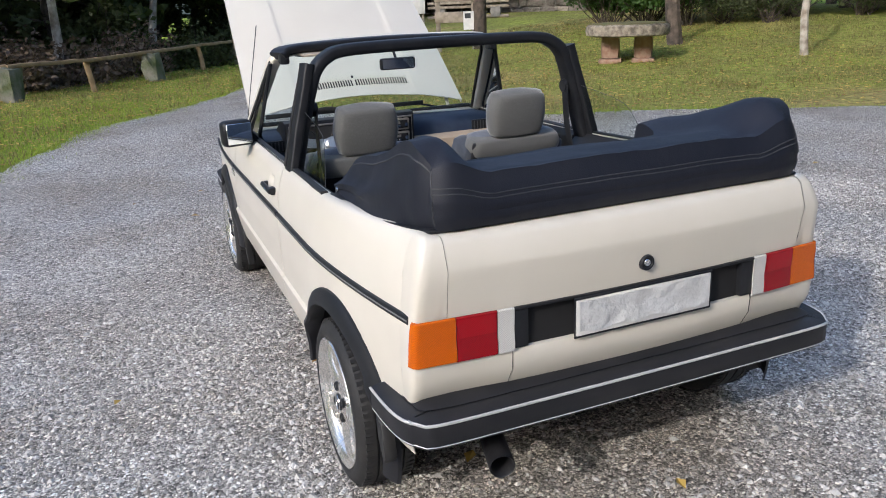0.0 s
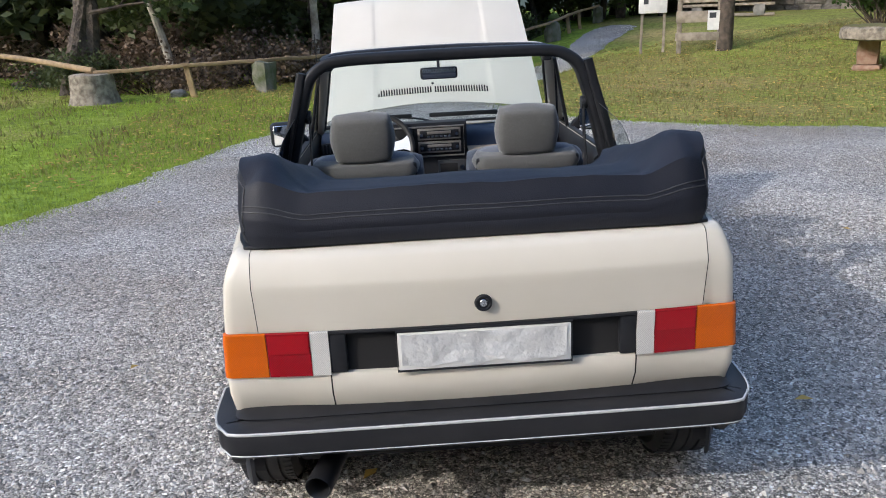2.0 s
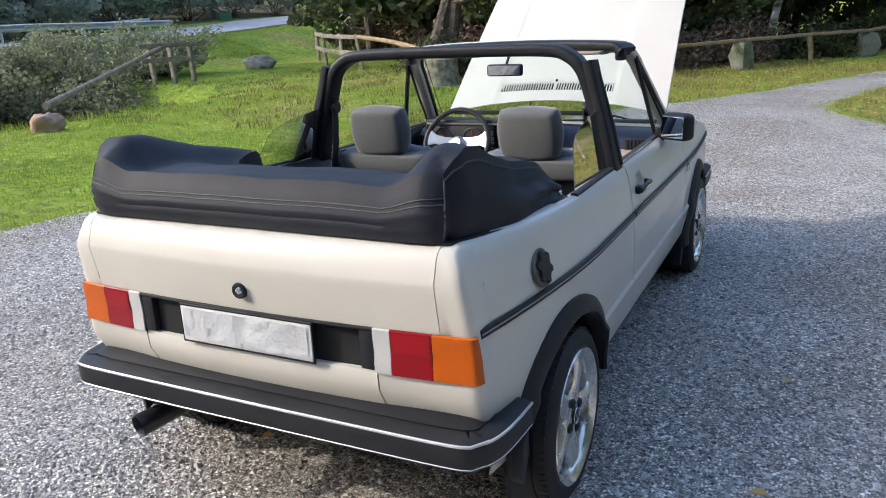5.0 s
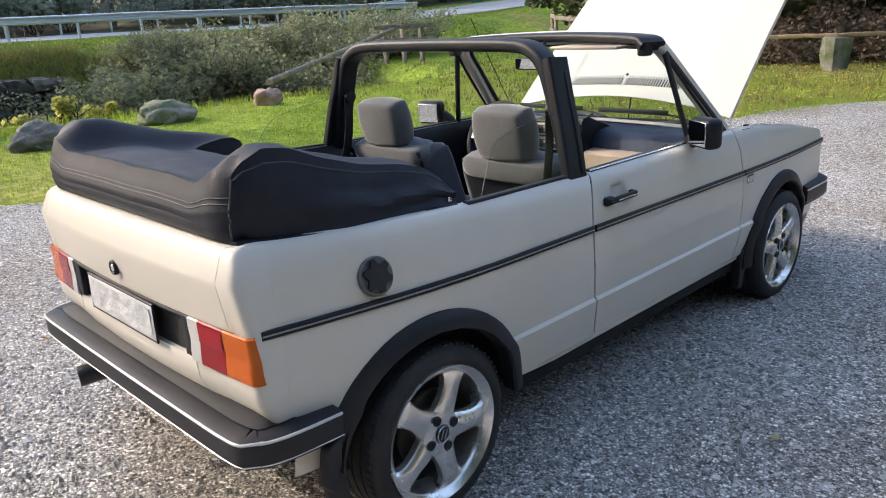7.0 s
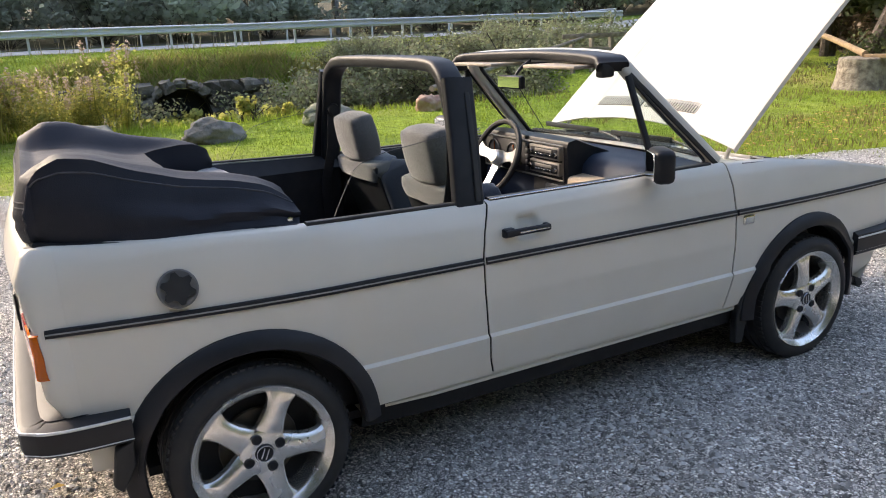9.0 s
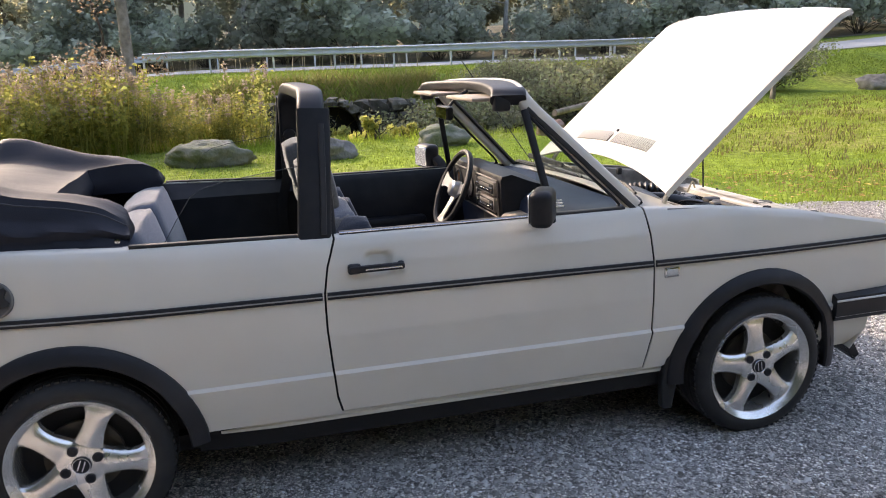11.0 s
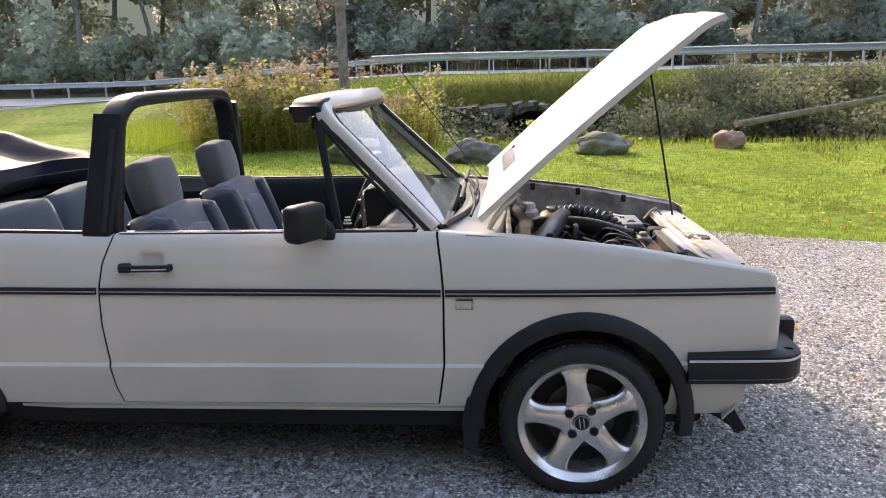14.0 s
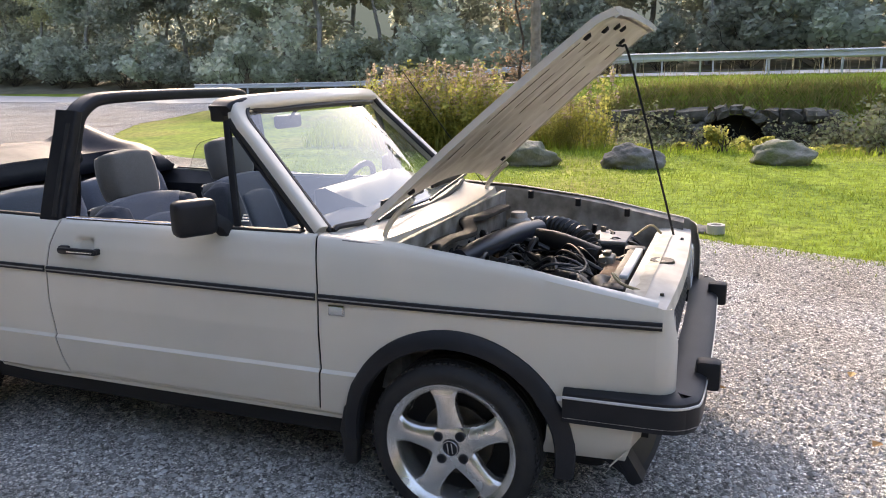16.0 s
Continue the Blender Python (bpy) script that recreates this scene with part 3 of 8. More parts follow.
part("rear_black_panel", solid(bm, 0.004), BLACK, car)
for s in (1, -1):
    bm = bmesh.new()
    box(bm, *sorted((s * 0.404, s * 0.36)), -0.545, -0.51, 0.606, 0.715, 0.004)
    bmesh.ops.transform(bm, matrix=Matrix.Identity(4), verts=bm.verts)
    part("panel_end", bm, BLACK, car)
    bm = bmesh.new()
    box(bm, *sorted((s * 0.262, s * 0.325)), -0.524, -0.505, 0.62, 0.705, 0.012)
    part("panel_moulding", bm, BUMPER, car)
bm = bmesh.new()
sheet(bm, [[(u, rear_v(u, z) + (0.004 if z > 0.59 else 0), z) for z in (0.47, 0.50, 0.545, 0.59, 0.603)] + [(u, rear_v(u, 0.6) + 0.04, 0.606)] for u in ordered(-0.404, 0.404, 10)])
part("lower_rear_panel", solid(bm, 0.004), PAINT, car)
bm = bmesh.new()
sheet(bm, [[(u, 0.1, 0.34), (u, -0.30, 0.40), (u, -0.42, 0.44), (u, -0.48, 0.48)] for u in (-0.58, 0, 0.58)])
part("rear_underbody", bm, LINER, car)

# added dark sheet: its near-black gives the boot seams their shade
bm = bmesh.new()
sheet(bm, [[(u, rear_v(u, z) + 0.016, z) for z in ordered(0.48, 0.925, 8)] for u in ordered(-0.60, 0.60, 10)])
part("rear_gap_liner", bm, LINER, car)

# number plate with its surface taped over
bm = bmesh.new()
box(bm, -0.226, 0.226, -0.566, -0.556, 0.610, 0.715, 0.003)
plate = part("number_plate", bm, WHITE, car, "blank number plate covered in silver tape")
bm = bmesh.new()
rows = []
for i in range(31):
    u = lerp(-0.217, 0.214, i / 30)
    rows.append([(u, -0.5675 - 0.006 * abs(noise.noise(Vector((u * 11, z * 26, 2)))) - 0.003 * abs(noise.noise(Vector((u * 30, z * 9, 5)))), z) for z in ordered(0.622 + 0.010 * noise.noise(Vector((u * 16, 0, 0))), 0.710 + 0.004 * noise.noise(Vector((u * 22, 4, 0))), 14)])
sheet(bm, rows)
part("plate_tape", bm, TAPE, plate)
bm = bmesh.new()
tube(bm, [(-0.229, -0.562, 0.607), (0.229, -0.562, 0.607), (0.229, -0.562, 0.718), (-0.229, -0.562, 0.718)], 0.004, 6, 0, True, up=(0, 1, 0))
part("plate_frame", bm, BLACK, plate)

# tail lamps
for s in (1, -1):
    lamp = None
    for name, u0, u1, m, lab in (("amber_lens", 0.567, 0.690, AMBER, "amber indicator lens"), ("red_lens", 0.453, 0.565, RED, "red brake lens"), ("clear_lens", 0.404, 0.451, CLEAR, "clear reversing lens")):
        bm = bmesh.new()
        rows = []
        for k in range(13):
            t = k / 12
            row = []
            for z in (0.600, 0.603, 0.63, 0.66, 0.664, 0.70, 0.723, 0.726):
                inset = 0.006 if z in (0.600, 0.726) else 0.0
                w = body_u(-0.44, z)
                groove = 0.003 if z == 0.664 or z == 0.66 else 0
                if name == "amber_lens" and t > 0.4:
                    a = radians(lerp(90, 28 + 10 * (z - 0.60) / 0.126, (t - 0.4) / 0.6))
                    u = w - CORNER + (CORNER + 0.004 - inset) * math.cos(a) ** 0.5
                    v = -0.44 + (rear_v(0.655, 0.66) - 0.010 + inset + groove + 0.44) * math.sin(a) ** 0.5
                else:
                    u = lerp(u0, w - CORNER, t / 0.4) if name == "amber_lens" else lerp(u0, u1, t)
                    v = rear_v(u, 0.66) - 0.010 + inset + groove
                row.append((s * u, v, z))
            rows.append(row)
        sheet(bm, rows)
        ob = part(name, solid(bm, 0.004), m, lamp or car, lab)
        if lamp is None:
            ob.name = "tail_lamp"
            lamp = ob
            bm = bmesh.new()
            sheet(bm, [[(s * u, rear_v(u, 0.66) - 0.0115, z) for z in (0.668, 0.694, 0.719)] for u in ordered(0.457, 0.561, 5)], flip=s < 0)
            part("reflector", bm, RED_BRIGHT, lamp, "ribbed red reflector")
            tagged(ob, "three-colour tail lamp, amber, red and clear")

# bumpers
def bumper(name, pts, prof, sign):
    path = smooth_path(pts, 5)
    bm = bmesh.new()
    sweep(bm, path, prof)
    bmesh.ops.recalc_face_normals(bm, faces=bm.faces)
    b = part(name, bm, BUMPER, car, "black plastic bumper with two thin bright lines")
    for dz in (0.034, -0.030):
        bm = bmesh.new()
        out = []
        for i, p in enumerate(path):
            a, c = path[max(0, i - 1)], path[min(len(path) - 1, i + 1)]
            d = (c - a).normalized()
            out.append(p + d.cross(Vector((0, 0, 1))) * (0.052 + (0 if dz > 0 else -0.003)) + Vector((0, 0, dz)))
        sweep(bm, out, rrect(0.006, 0.008 if dz > 0 else 0.004, 0.0015, 1))
        part("bright_line", bm, SILVER, b)
    return b


REAR_PROF = [(0.05, 0.036), (0.052, 0.028), (0.052, -0.026), (0.044, -0.040), (0.030, -0.046), (-0.024, -0.046), (-0.028, 0.040), (-0.018, 0.043), (0.034, 0.043)]
bumper("rear_bumper", [(-0.694, -0.325, 0.438), (-0.690, -0.42, 0.438), (-0.682, -0.490, 0.438), (-0.664, -0.532, 0.438), (-0.628, -0.549, 0.438), (-0.35, -0.553, 0.438), (0, -0.554, 0.438), (0.35, -0.553, 0.438), (0.628, -0.549, 0.438), (0.664, -0.532, 0.438), (0.682, -0.490, 0.438), (0.690, -0.42, 0.438), (0.694, -0.325, 0.438)], REAR_PROF, -1)
bm = bmesh.new()
plate_path = smooth_path([(-0.682, -0.335, 0), (-0.680, -0.40, 0), (-0.672, -0.478, 0), (-0.630, -0.530, 0), (-0.35, -0.537, 0), (0, -0.538, 0), (0.35, -0.537, 0), (0.630, -0.530, 0), (0.672, -0.478, 0), (0.680, -0.40, 0), (0.682, -0.335, 0)], 4)
sheet(bm, [[(p.x * (1 - k), -0.2 + (p.y + 0.2) * (1 - 2.7 * k), z) for k, z in ((-0.012, 0.484), (0.02, 0.494), (0.07, 0.500), (0.13, 0.502))] for p in plate_path])
part("bumper_top_plate", solid(bm, 0.004), BUMPER, car)
FRONT_PROF = [(0.05, 0.046), (0.052, 0.034), (0.052, -0.030), (0.044, -0.048), (0.030, -0.054), (-0.05, -0.054), (-0.06, 0.055), (0.030, 0.056)]
fb = bumper("front_bumper", [(0.705, 2.745, 0.432), (0.702, 2.90, 0.432), (0.697, 3.025, 0.432), (0.682, 3.062, 0.432), (0.640, 3.078, 0.432), (0.35, 3.088, 0.432), (0, 3.092, 0.432), (-0.35, 3.088, 0.432), (-0.640, 3.078, 0.432), (-0.682, 3.062, 0.432), (-0.697, 3.025, 0.432), (-0.702, 2.90, 0.432), (-0.705, 2.745, 0.432)], FRONT_PROF, 1)
for s in (1, -1):
    bm = bmesh.new()
    box(bm, s * 0.47 - 0.03, s * 0.47 + 0.03, 3.10, 3.175, 0.43, 0.525, 0.014)
    part("overrider", bm, BLACK, fb)
bm = bmesh.new()
sheet(bm, [[(u, 3.00 - 0.05 * (u / 0.7) ** 4, 0.40), (u, 2.985 - 0.05 * (u / 0.7) ** 4, 0.30), (u, 2.93 - 0.05 * (u / 0.7) ** 4, 0.235)] for u in ordered(-0.70, 0.70, 12)])
part("front_valance", solid(bm, 0.004), PAINT, car)
for s in (1, -1):
    bm = bmesh.new()
    sheet(bm, [[(s * body_u(v, 0.4), v, 0.41), (s * (body_u(v, 0.4) - 0.01), v - 0.01, 0.31), (s * (body_u(v, 0.4) - 0.05), v - 0.03, 0.245)] for v in (2.70, 2.80, 2.88, 2.95)])
    part("valance_side", solid(bm, 0.004), PAINT, car)
    bm = bmesh.new()
    sheet(bm, [[(s * 0.665, -0.30, 0.47), (s * 0.66, -0.31, 0.31)], [(s * 0.655, -0.50, 0.47), (s * 0.61, -0.42, 0.325)]])
    part("rear_valance_side", solid(bm, 0.004), PAINT, car)
bm = bmesh.new()
sheet(bm, [[(u, 2.94 - 0.06 * (u / 0.7) ** 4, 0.245), (u, 2.985 - 0.06 * (u / 0.7) ** 4, 0.175), (u, 3.0 - 0.06 * (u / 0.7) ** 4, 0.170)] for u in ordered(-0.66, 0.66, 12)])
spoil = part("front_spoiler", solid(bm, 0.006), BLACK, car)
for s in (1, -1):
    bm = bmesh.new()
    sheet(bm, [[(s * u, v, z) for v, z in ((2.80, 0.262), (2.87, 0.225), (2.955, 0.168), (2.975, 0.180), (2.925, 0.262))] for u in (0.655, 0.585)])
    bm.verts.ensure_lookup_table()
    bm.faces.new(bm.verts[0:5])
    bmesh.ops.recalc_face_normals(bm, faces=bm.faces)
    part("spoiler_end", bm, BLACK, spoil)

# mud flaps: soft sheets that carry the arch flares down
for s in (1, -1):
    for outline in (((-0.330, 0.40), (-0.378, 0.38), (-0.398, 0.275), (-0.375, 0.250), (-0.335, 0.32)),
                    ((2.055, 0.36), (2.018, 0.33), (1.998, 0.24), (2.010, 0.125), (2.050, 0.120), (2.075, 0.30))):
        bm = bmesh.new()
        for u in (0.716, 0.752):
            bm.faces.new([bm.verts.new((s * (u - (0.010 if z < 0.2 else 0) - (0.014 if v < 0 else 0)), v, z)) for v, z in outline])
        bm.verts.ensure_lookup_table()
        k = len(outline)
        for i in range(k):
            j = (i + 1) % k
            bm.faces.new((bm.verts[i], bm.verts[j], bm.verts[k + j], bm.verts[k + i]))
        bmesh.ops.recalc_face_normals(bm, faces=bm.faces)
        bmesh.ops.bevel(bm, geom=list(bm.edges), offset=0.004, segments=1, affect="EDGES")
        part("mud_flap", bm, RUBBER, car)

# exhaust
bm = bmesh.new()
lathe(bm, ((0.12, 0.030), (0.0, 0.034), (-0.17, 0.037), (-0.175, 0.035), (-0.17, 0.031), (-0.05, 0.028)), 28, "y")
ob = part("exhaust_pipe", bm, BLACK_HOSE, car, "black round exhaust pipe")
ob.matrix_local = pose(-0.425, -0.415, 0.298, 4, 0, -14)

# front end: grille panel and lamps
bm = bmesh.new()
box(bm, -0.64, 0.64, 2.985, 3.005, 0.45, 0.70, 0.006)
grille = part("grille", bm, BLACK, car)
for k in range(9):
    bm = bmesh.new()
    z = 0.475 + 0.025 * k
    box(bm, -0.40, 0.40, 3.0, 3.02, z, z + 0.009, 0.002, seg=1)
    part("grille_bar", bm, BLACK, grille)
for s in (1, -1):
    bm = bmesh.new()
    lathe(bm, ((0.0, 0.10), (0.03, 0.098), (0.032, 0.088), (0.026, 0.08), (0.034, 0.0)), 28, "y", (s * 0.50, 3.0, 0.575))
    part("headlamp", bm, CLEAR, car, "round headlamp")

# wheels
def wheel(s, c):
    hub = new("wheel")
    hub.parent = car
    tagged(hub, "five-spoke silver alloy wheel with low black tyre")
    v, z = c
    w = 0.778 if v > 1 else 0.768
    hub.matrix_local = Matrix.Translation((s * w, v, z)) @ Matrix.Rotation(0 if s > 0 else math.pi, 4, "Z") @ Matrix.Rotation(radians(8 if v > 1 else -23), 4, "X")
    bm = bmesh.new()
    prof = [(-0.012, 0.208), (0.0, 0.217), (0.006, 0.228), (0.004, 0.245), (-0.006, 0.262), (-0.020, 0.2725), (-0.035, 0.276)]
    for g in (-0.052, -0.092, -0.132):
        prof += [(g + 0.005, 0.277), (g + 0.004, 0.270), (g - 0.004, 0.270), (g - 0.005, 0.277)]
    prof += [(-0.155, 0.274), (-0.172, 0.262), (-0.182, 0.24), (-0.172, 0.21)]
    lathe(bm, prof, 64)
    tyre = part("tyre", bm, TYRE, hub)
    bm = bmesh.new()
    for k in range(72):
        a = 2 * math.pi * k / 72
        for x in (-0.028, -0.156):
            box(bm, x - 0.014, x + 0.014, -0.0065, 0.0065, 0.2705, 0.2765, 0, Matrix.Rotation(a, 4, "X"))
    part("tread_block", bm, TYRE, hub, kind="stuff")
    bm = bmesh.new()
    lathe(bm, ((-0.014, 0.209), (-0.002, 0.2165), (0.005, 0.2135), (0.002, 0.209), (-0.010, 0.193), (-0.016, 0.188), (-0.03, 0.186), (-0.10, 0.180), (-0.17, 0.190), (-0.175, 0.205)), 64)
    part("rim", bm, ALLOY, hub)
    bm = bmesh.new()
    lathe(bm, ((-0.09, 0.0), (-0.09, 0.185)), 40)
    part("brake_backing", bm, LINER, hub)
    bm = bmesh.new()
    lathe(bm, ((-0.075, 0.05), (-0.068, 0.06), (-0.068, 0.118), (-0.078, 0.12)), 40)
    part("brake_disc", bm, DARK_METAL, hub)
    for k in range(5):
        a = 2 * math.pi * k / 5
        bm = bmesh.new()
        rows = []
        for r, hw, x in ((0.030, 0.040, -0.018), (0.062, 0.043, -0.013), (0.085, 0.038, -0.011), (0.110, 0.0335, -0.009), (0.140, 0.0325, -0.009), (0.162, 0.036, -0.010), (0.178, 0.045, -0.013), (0.192, 0.066, -0.017)):
            rows.append([(x - 0.030, -hw * 1.05, r), (x - 0.010, -hw, r), (x, -hw * 0.72, r), (x + 0.004, 0, r), (x, hw * 0.72, r), (x - 0.010, hw, r), (x - 0.030, hw * 1.05, r)])
        sheet(bm, rows, close_v=True)
        bmesh.ops.recalc_face_normals(bm, faces=bm.faces)
        bmesh.ops.transform(bm, matrix=Matrix.Rotation(a, 4, "X"), verts=bm.verts)
        part("spoke", bm, ALLOY, hub)
    bm = bmesh.new()
    lathe(bm, ((-0.03, 0.076), (-0.014, 0.072), (-0.009, 0.058), (-0.008, 0.036), (-0.010, 0.0)), 36)
    part("hub_centre", bm, ALLOY, hub)
    for k in range(4):
        a = 2 * math.pi * (k + 0.5) / 4
        bm = bmesh.new()
        lathe(bm, ((-0.006, 0.0), (-0.006, 0.011), (-0.003, 0.013), (-0.005, 0.0155), (-0.012, 0.016)), 16, "x", (0, 0.052 * math.cos(a), 0.052 * math.sin(a)))
        part("wheel_bolt_hole", bm, BLACK, hub)
    bm = bmesh.new()
    lathe(bm, ((-0.003, 0.0), (-0.002, 0.020), (-0.0025, 0.026), (-0.008, 0.029)), 28)
    part("hub_cap", bm, BLACK, hub, "black hub cap with bright ring")
    bm = bmesh.new()
    tube(bm, [(-0.002, 0.025 * math.cos(2 * math.pi * i / 20), 0.025 * math.sin(2 * math.pi * i / 20)) for i in range(20)], 0.002, 6, 0, True, up=(1, 0, 0))
    for d in (-0.007, 0.007):
        box(bm, -0.003, -0.0005, d - 0.002, d + 0.002, -0.017, 0.017)
    part("hub_cap_ring", bm, CHROME, hub)


for s in (1, -1):
    wheel(s, RW)
    wheel(s, FW)

# fuel filler: a round recess with a dark star-shaped cap
bm = bmesh.new()
fu, fv, fz = body_u(-0.158, 0.795), -0.158, 0.795
lathe(bm, ((0.0035, 0.0), (0.004, 0.045), (0.006, 0.050), (0.004, 0.054), (-0.006, 0.055)), 32)
cap = part("fuel_filler", bm, mat("dusty_recess", (0.17, 0.165, 0.155), 0.6, second=(0.11, 0.105, 0.10), scale=20), car, "round fuel filler with a star-shaped black cap")
cap.matrix_local = pose(fu + 0.0045, fv, fz, 0, -14, -3)
bm = bmesh.new()
star = [bm.verts.new((0.006, (0.046 if i % 4 in (1, 2) else 0.033) * math.cos(math.pi * i / 12 + 0.3), (0.046 if i % 4 in (1, 2) else 0.033) * math.sin(math.pi * i / 12 + 0.3))) for i in range(24)]
bm.faces.new(star)
r = bmesh.ops.extrude_face_region(bm, geom=list(bm.faces))
bmesh.ops.translate(bm, vec=(0.008, 0, 0), verts=[v for v in r["geom"] if isinstance(v, bmesh.types.BMVert)])
part("filler_cap", bm, RUBBER, cap)

# door handles, side repeaters
for s in (1, -1):
    d = doors[s]
    bm = bmesh.new()
    u = body_u(0.96, 0.79)
    box(bm, *sorted((s * (u + 0.012), s * (u + 0.030))), 0.865, 1.045, 0.778, 0.802, 0.008)
    box(bm, *sorted((s * (u - 0.004), s * (u + 0.022))), 0.862, 0.905, 0.774, 0.806, 0.008)
    box(bm, *sorted((s * (u - 0.004), s * (u + 0.018))), 1.025, 1.045, 0.778, 0.802, 0.006)
    h = part("door_handle", bm, BLACK, d, "black door handle with a bright line")
    bm = bmesh.new()
    box(bm, *sorted((s * (u + 0.029), s * (u + 0.033))), 0.915, 1.035, 0.787, 0.793, 0.0015)
    part("handle_line", bm, CHROME, d)
    bm = bmesh.new()
    lathe(bm, ((s * 0.0, 0.011), (s * 0.005, 0.010), (s * 0.005, 0.006), (s * 0.003, 0.0)), 16, "x", (s * (u + 0.020), 0.884, 0.790))
    part("key_lock", bm, GREY_TRIM, h)
    bm = bmesh.new()
    u = body_u(2.01, 0.66)
    box(bm, *sorted((s * (u - 0.002), s * (u + 0.006))), 1.985, 2.045, 0.645, 0.682, 0.004)
    rep = part("side_repeater", bm, CHROME, car, "small clear side repeater lamp")
    bm = bmesh.new()
    box(bm, *sorted((s * (u + 0.004), s * (u + 0.009))), 1.992, 2.038, 0.651, 0.676, 0.003)
    part("repeater_lens", bm, CLEAR, rep)

# folded soft top under its cover
def cover_point(a, b):
    """a across (-1..1), b from the rear edge (0) to the front (1)."""
    side = sstep(0.62, 0.86, abs(a))
    # footprint
    u = 0.605 * math.copysign(abs(a) ** 0.9, a)
    front = lerp(-0.06, 0.205, side)
    edge_a, edge_b = abs(a), abs(2 * b - 1)
    v = lerp(-0.485, front, b)
    # height above the deck
    ridge = lerp(1.073 - 0.05 * sstep(0.3, 1.0, b), table(v, ((-0.49, 1.132), (-0.45, 1.155), (-0.39, 1.172), (-0.32, 1.165), (-0.22, 1.128), (-0.10, 1.092), (0.05, 1.066), (0.14, 1.040), (0.22, 0.985))), sstep(0.66, 0.90, abs(a)))
    ridge += 0.022 * (1 - sstep(0.0, 0.12, b)) * (1 - side)
    base = table(v, BELT) + 0.002
    return Vector((u, v, ridge)), base


bm = bmesh.new()
half_a = ordered(0, 0.6, 12)[:-1] + ordered(0.6, 0.88, 9)[:-1] + ordered(0.88, 1.0, 9)
TA = [-t for t in half_a[:0:-1]] + half_a
TB = ordered(0, 0.14, 12)[:-1] + ordered(0.14, 0.3, 8)[:-1] + ordered(0.3, 0.88, 20)[:-1] + ordered(0.88, 1.0, 7)
NA, NB = len(TA) - 1, len(TB) - 1
grid = []
for ta in TA:
    row = []
    for tb in TB:
        # the rim of the grid runs down the walls
        wa = min(1.0, abs(ta) / 0.88)
        wb = min(1.0, max(0.0, (tb - 0.14) / 0.74))
        p, base = cover_point(math.copysign(wa, ta) if ta else 0.0, wb)
        drop = max((abs(ta) - 0.88) / 0.12, (0.14 - tb) / 0.14, (tb - 0.88) / 0.12, 0.0)
        drop = min(1.0, drop)
        round_off = 0.014 * (sstep(0.72, 0.88, abs(ta)) + sstep(0.26, 0.14, tb) if drop == 0 else 1.2)
        if tb < 0.14:
            base = max(base, 0.946)
        z = lerp(p.z - round_off, base, drop ** 0.9)
        bulge = 0.030 * math.sin(math.pi * min(1, drop * 1.0)) if drop > 0 else 0
        out_a = math.copysign(1, ta) if abs(ta) > 0.88 else 0
        out_b = -1 if tb < 0.14 else 1 if tb > 0.88 else 0
        x = p.x + out_a * (bulge * 0.4 + 0.062 * drop * sstep(-0.46, -0.15, p.y))
        y = p.y + out_b * (bulge * 0.55 + (0.020 * drop if out_b < 0 else 0))
        if drop > 0 and out_b < 0:
            y -= 0.0045 * abs(math.sin(drop * math.pi * 4.5)) * sstep(0.40, 0.5, drop) * sstep(1.0, 0.9, drop)
        if drop > 0 and out_a:
            x += out_a * 0.010 * math.sin(6.28 * (drop * 2.1 + 0.45 * noise.noise(Vector((y * 3, out_a, 0))) + 0.25 * y)) * sstep(-0.40, -0.05, y) * sstep(0.15, 0.45, drop) * sstep(1.0, 0.85, drop)
            x += out_a * sstep(0.05, 0.4, drop) * sstep(1.0, 0.8, drop) * (0.009 * noise.noise(Vector((y * 3.5, z * 16 + y * 5, out_a * 3))) + 0.004 * noise.noise(Vector((y * 9, z * 34 + y * 12, 4))))
        # rounded rear corners
        dx, dy = abs(x) - 0.525, -0.405 - y
        if dx > 0 and dy > 0:
            f = max(dx, dy) / math.hypot(dx, dy)
            x, y = math.copysign(0.525 + dx * f, x), -0.405 - dy * f
        w = Vector((x, y, z))
        n1 = noise.noise(w * 6) * 0.007 + noise.noise(Vector((w.x * 20, w.y * 9, w.z * 6))) * 0.003
        k = 0.0 if drop >= 1 else 1.0 if drop == 0 else 0.35
        row.append((x + 0.3 * n1 * k, y + 0.3 * n1 * k, z + n1 * k))
    grid.append(row)
sheet(bm, grid)
bmesh.ops.recalc_face_normals(bm, faces=bm.faces)
cover = part("soft_top_cover", bm, VINYL, car, "bulging blue-black vinyl cover over the folded soft top")
def cover_line(pts, r=0.0022):
    bm = bmesh.new()
    sweep(bm, pts, ring(r, 6))
    part("cover_seam", bm, THREAD, cover)
for j in (7, 8):
    cover_line([Vector(grid[i][j]) + Vector((0, -0.001, 0)) for i in range(6, NA - 5)], 0.0018)
for i in (8, NA - 8):
    cover_line([Vector(grid[i][j]) + Vector((0, -0.0005, 0.0005)) for j in range(1, NB - 5)], 0.0026)
for s in (1, -1):
    bm = bmesh.new()
    lathe(bm, ((0.0, 0.009), (s * 0.004, 0.008), (s * 0.006, 0.0)), 14, "x", (s * 0.660, 0.185, 0.925))
    part("cover_snap", bm, CHROME, cover)
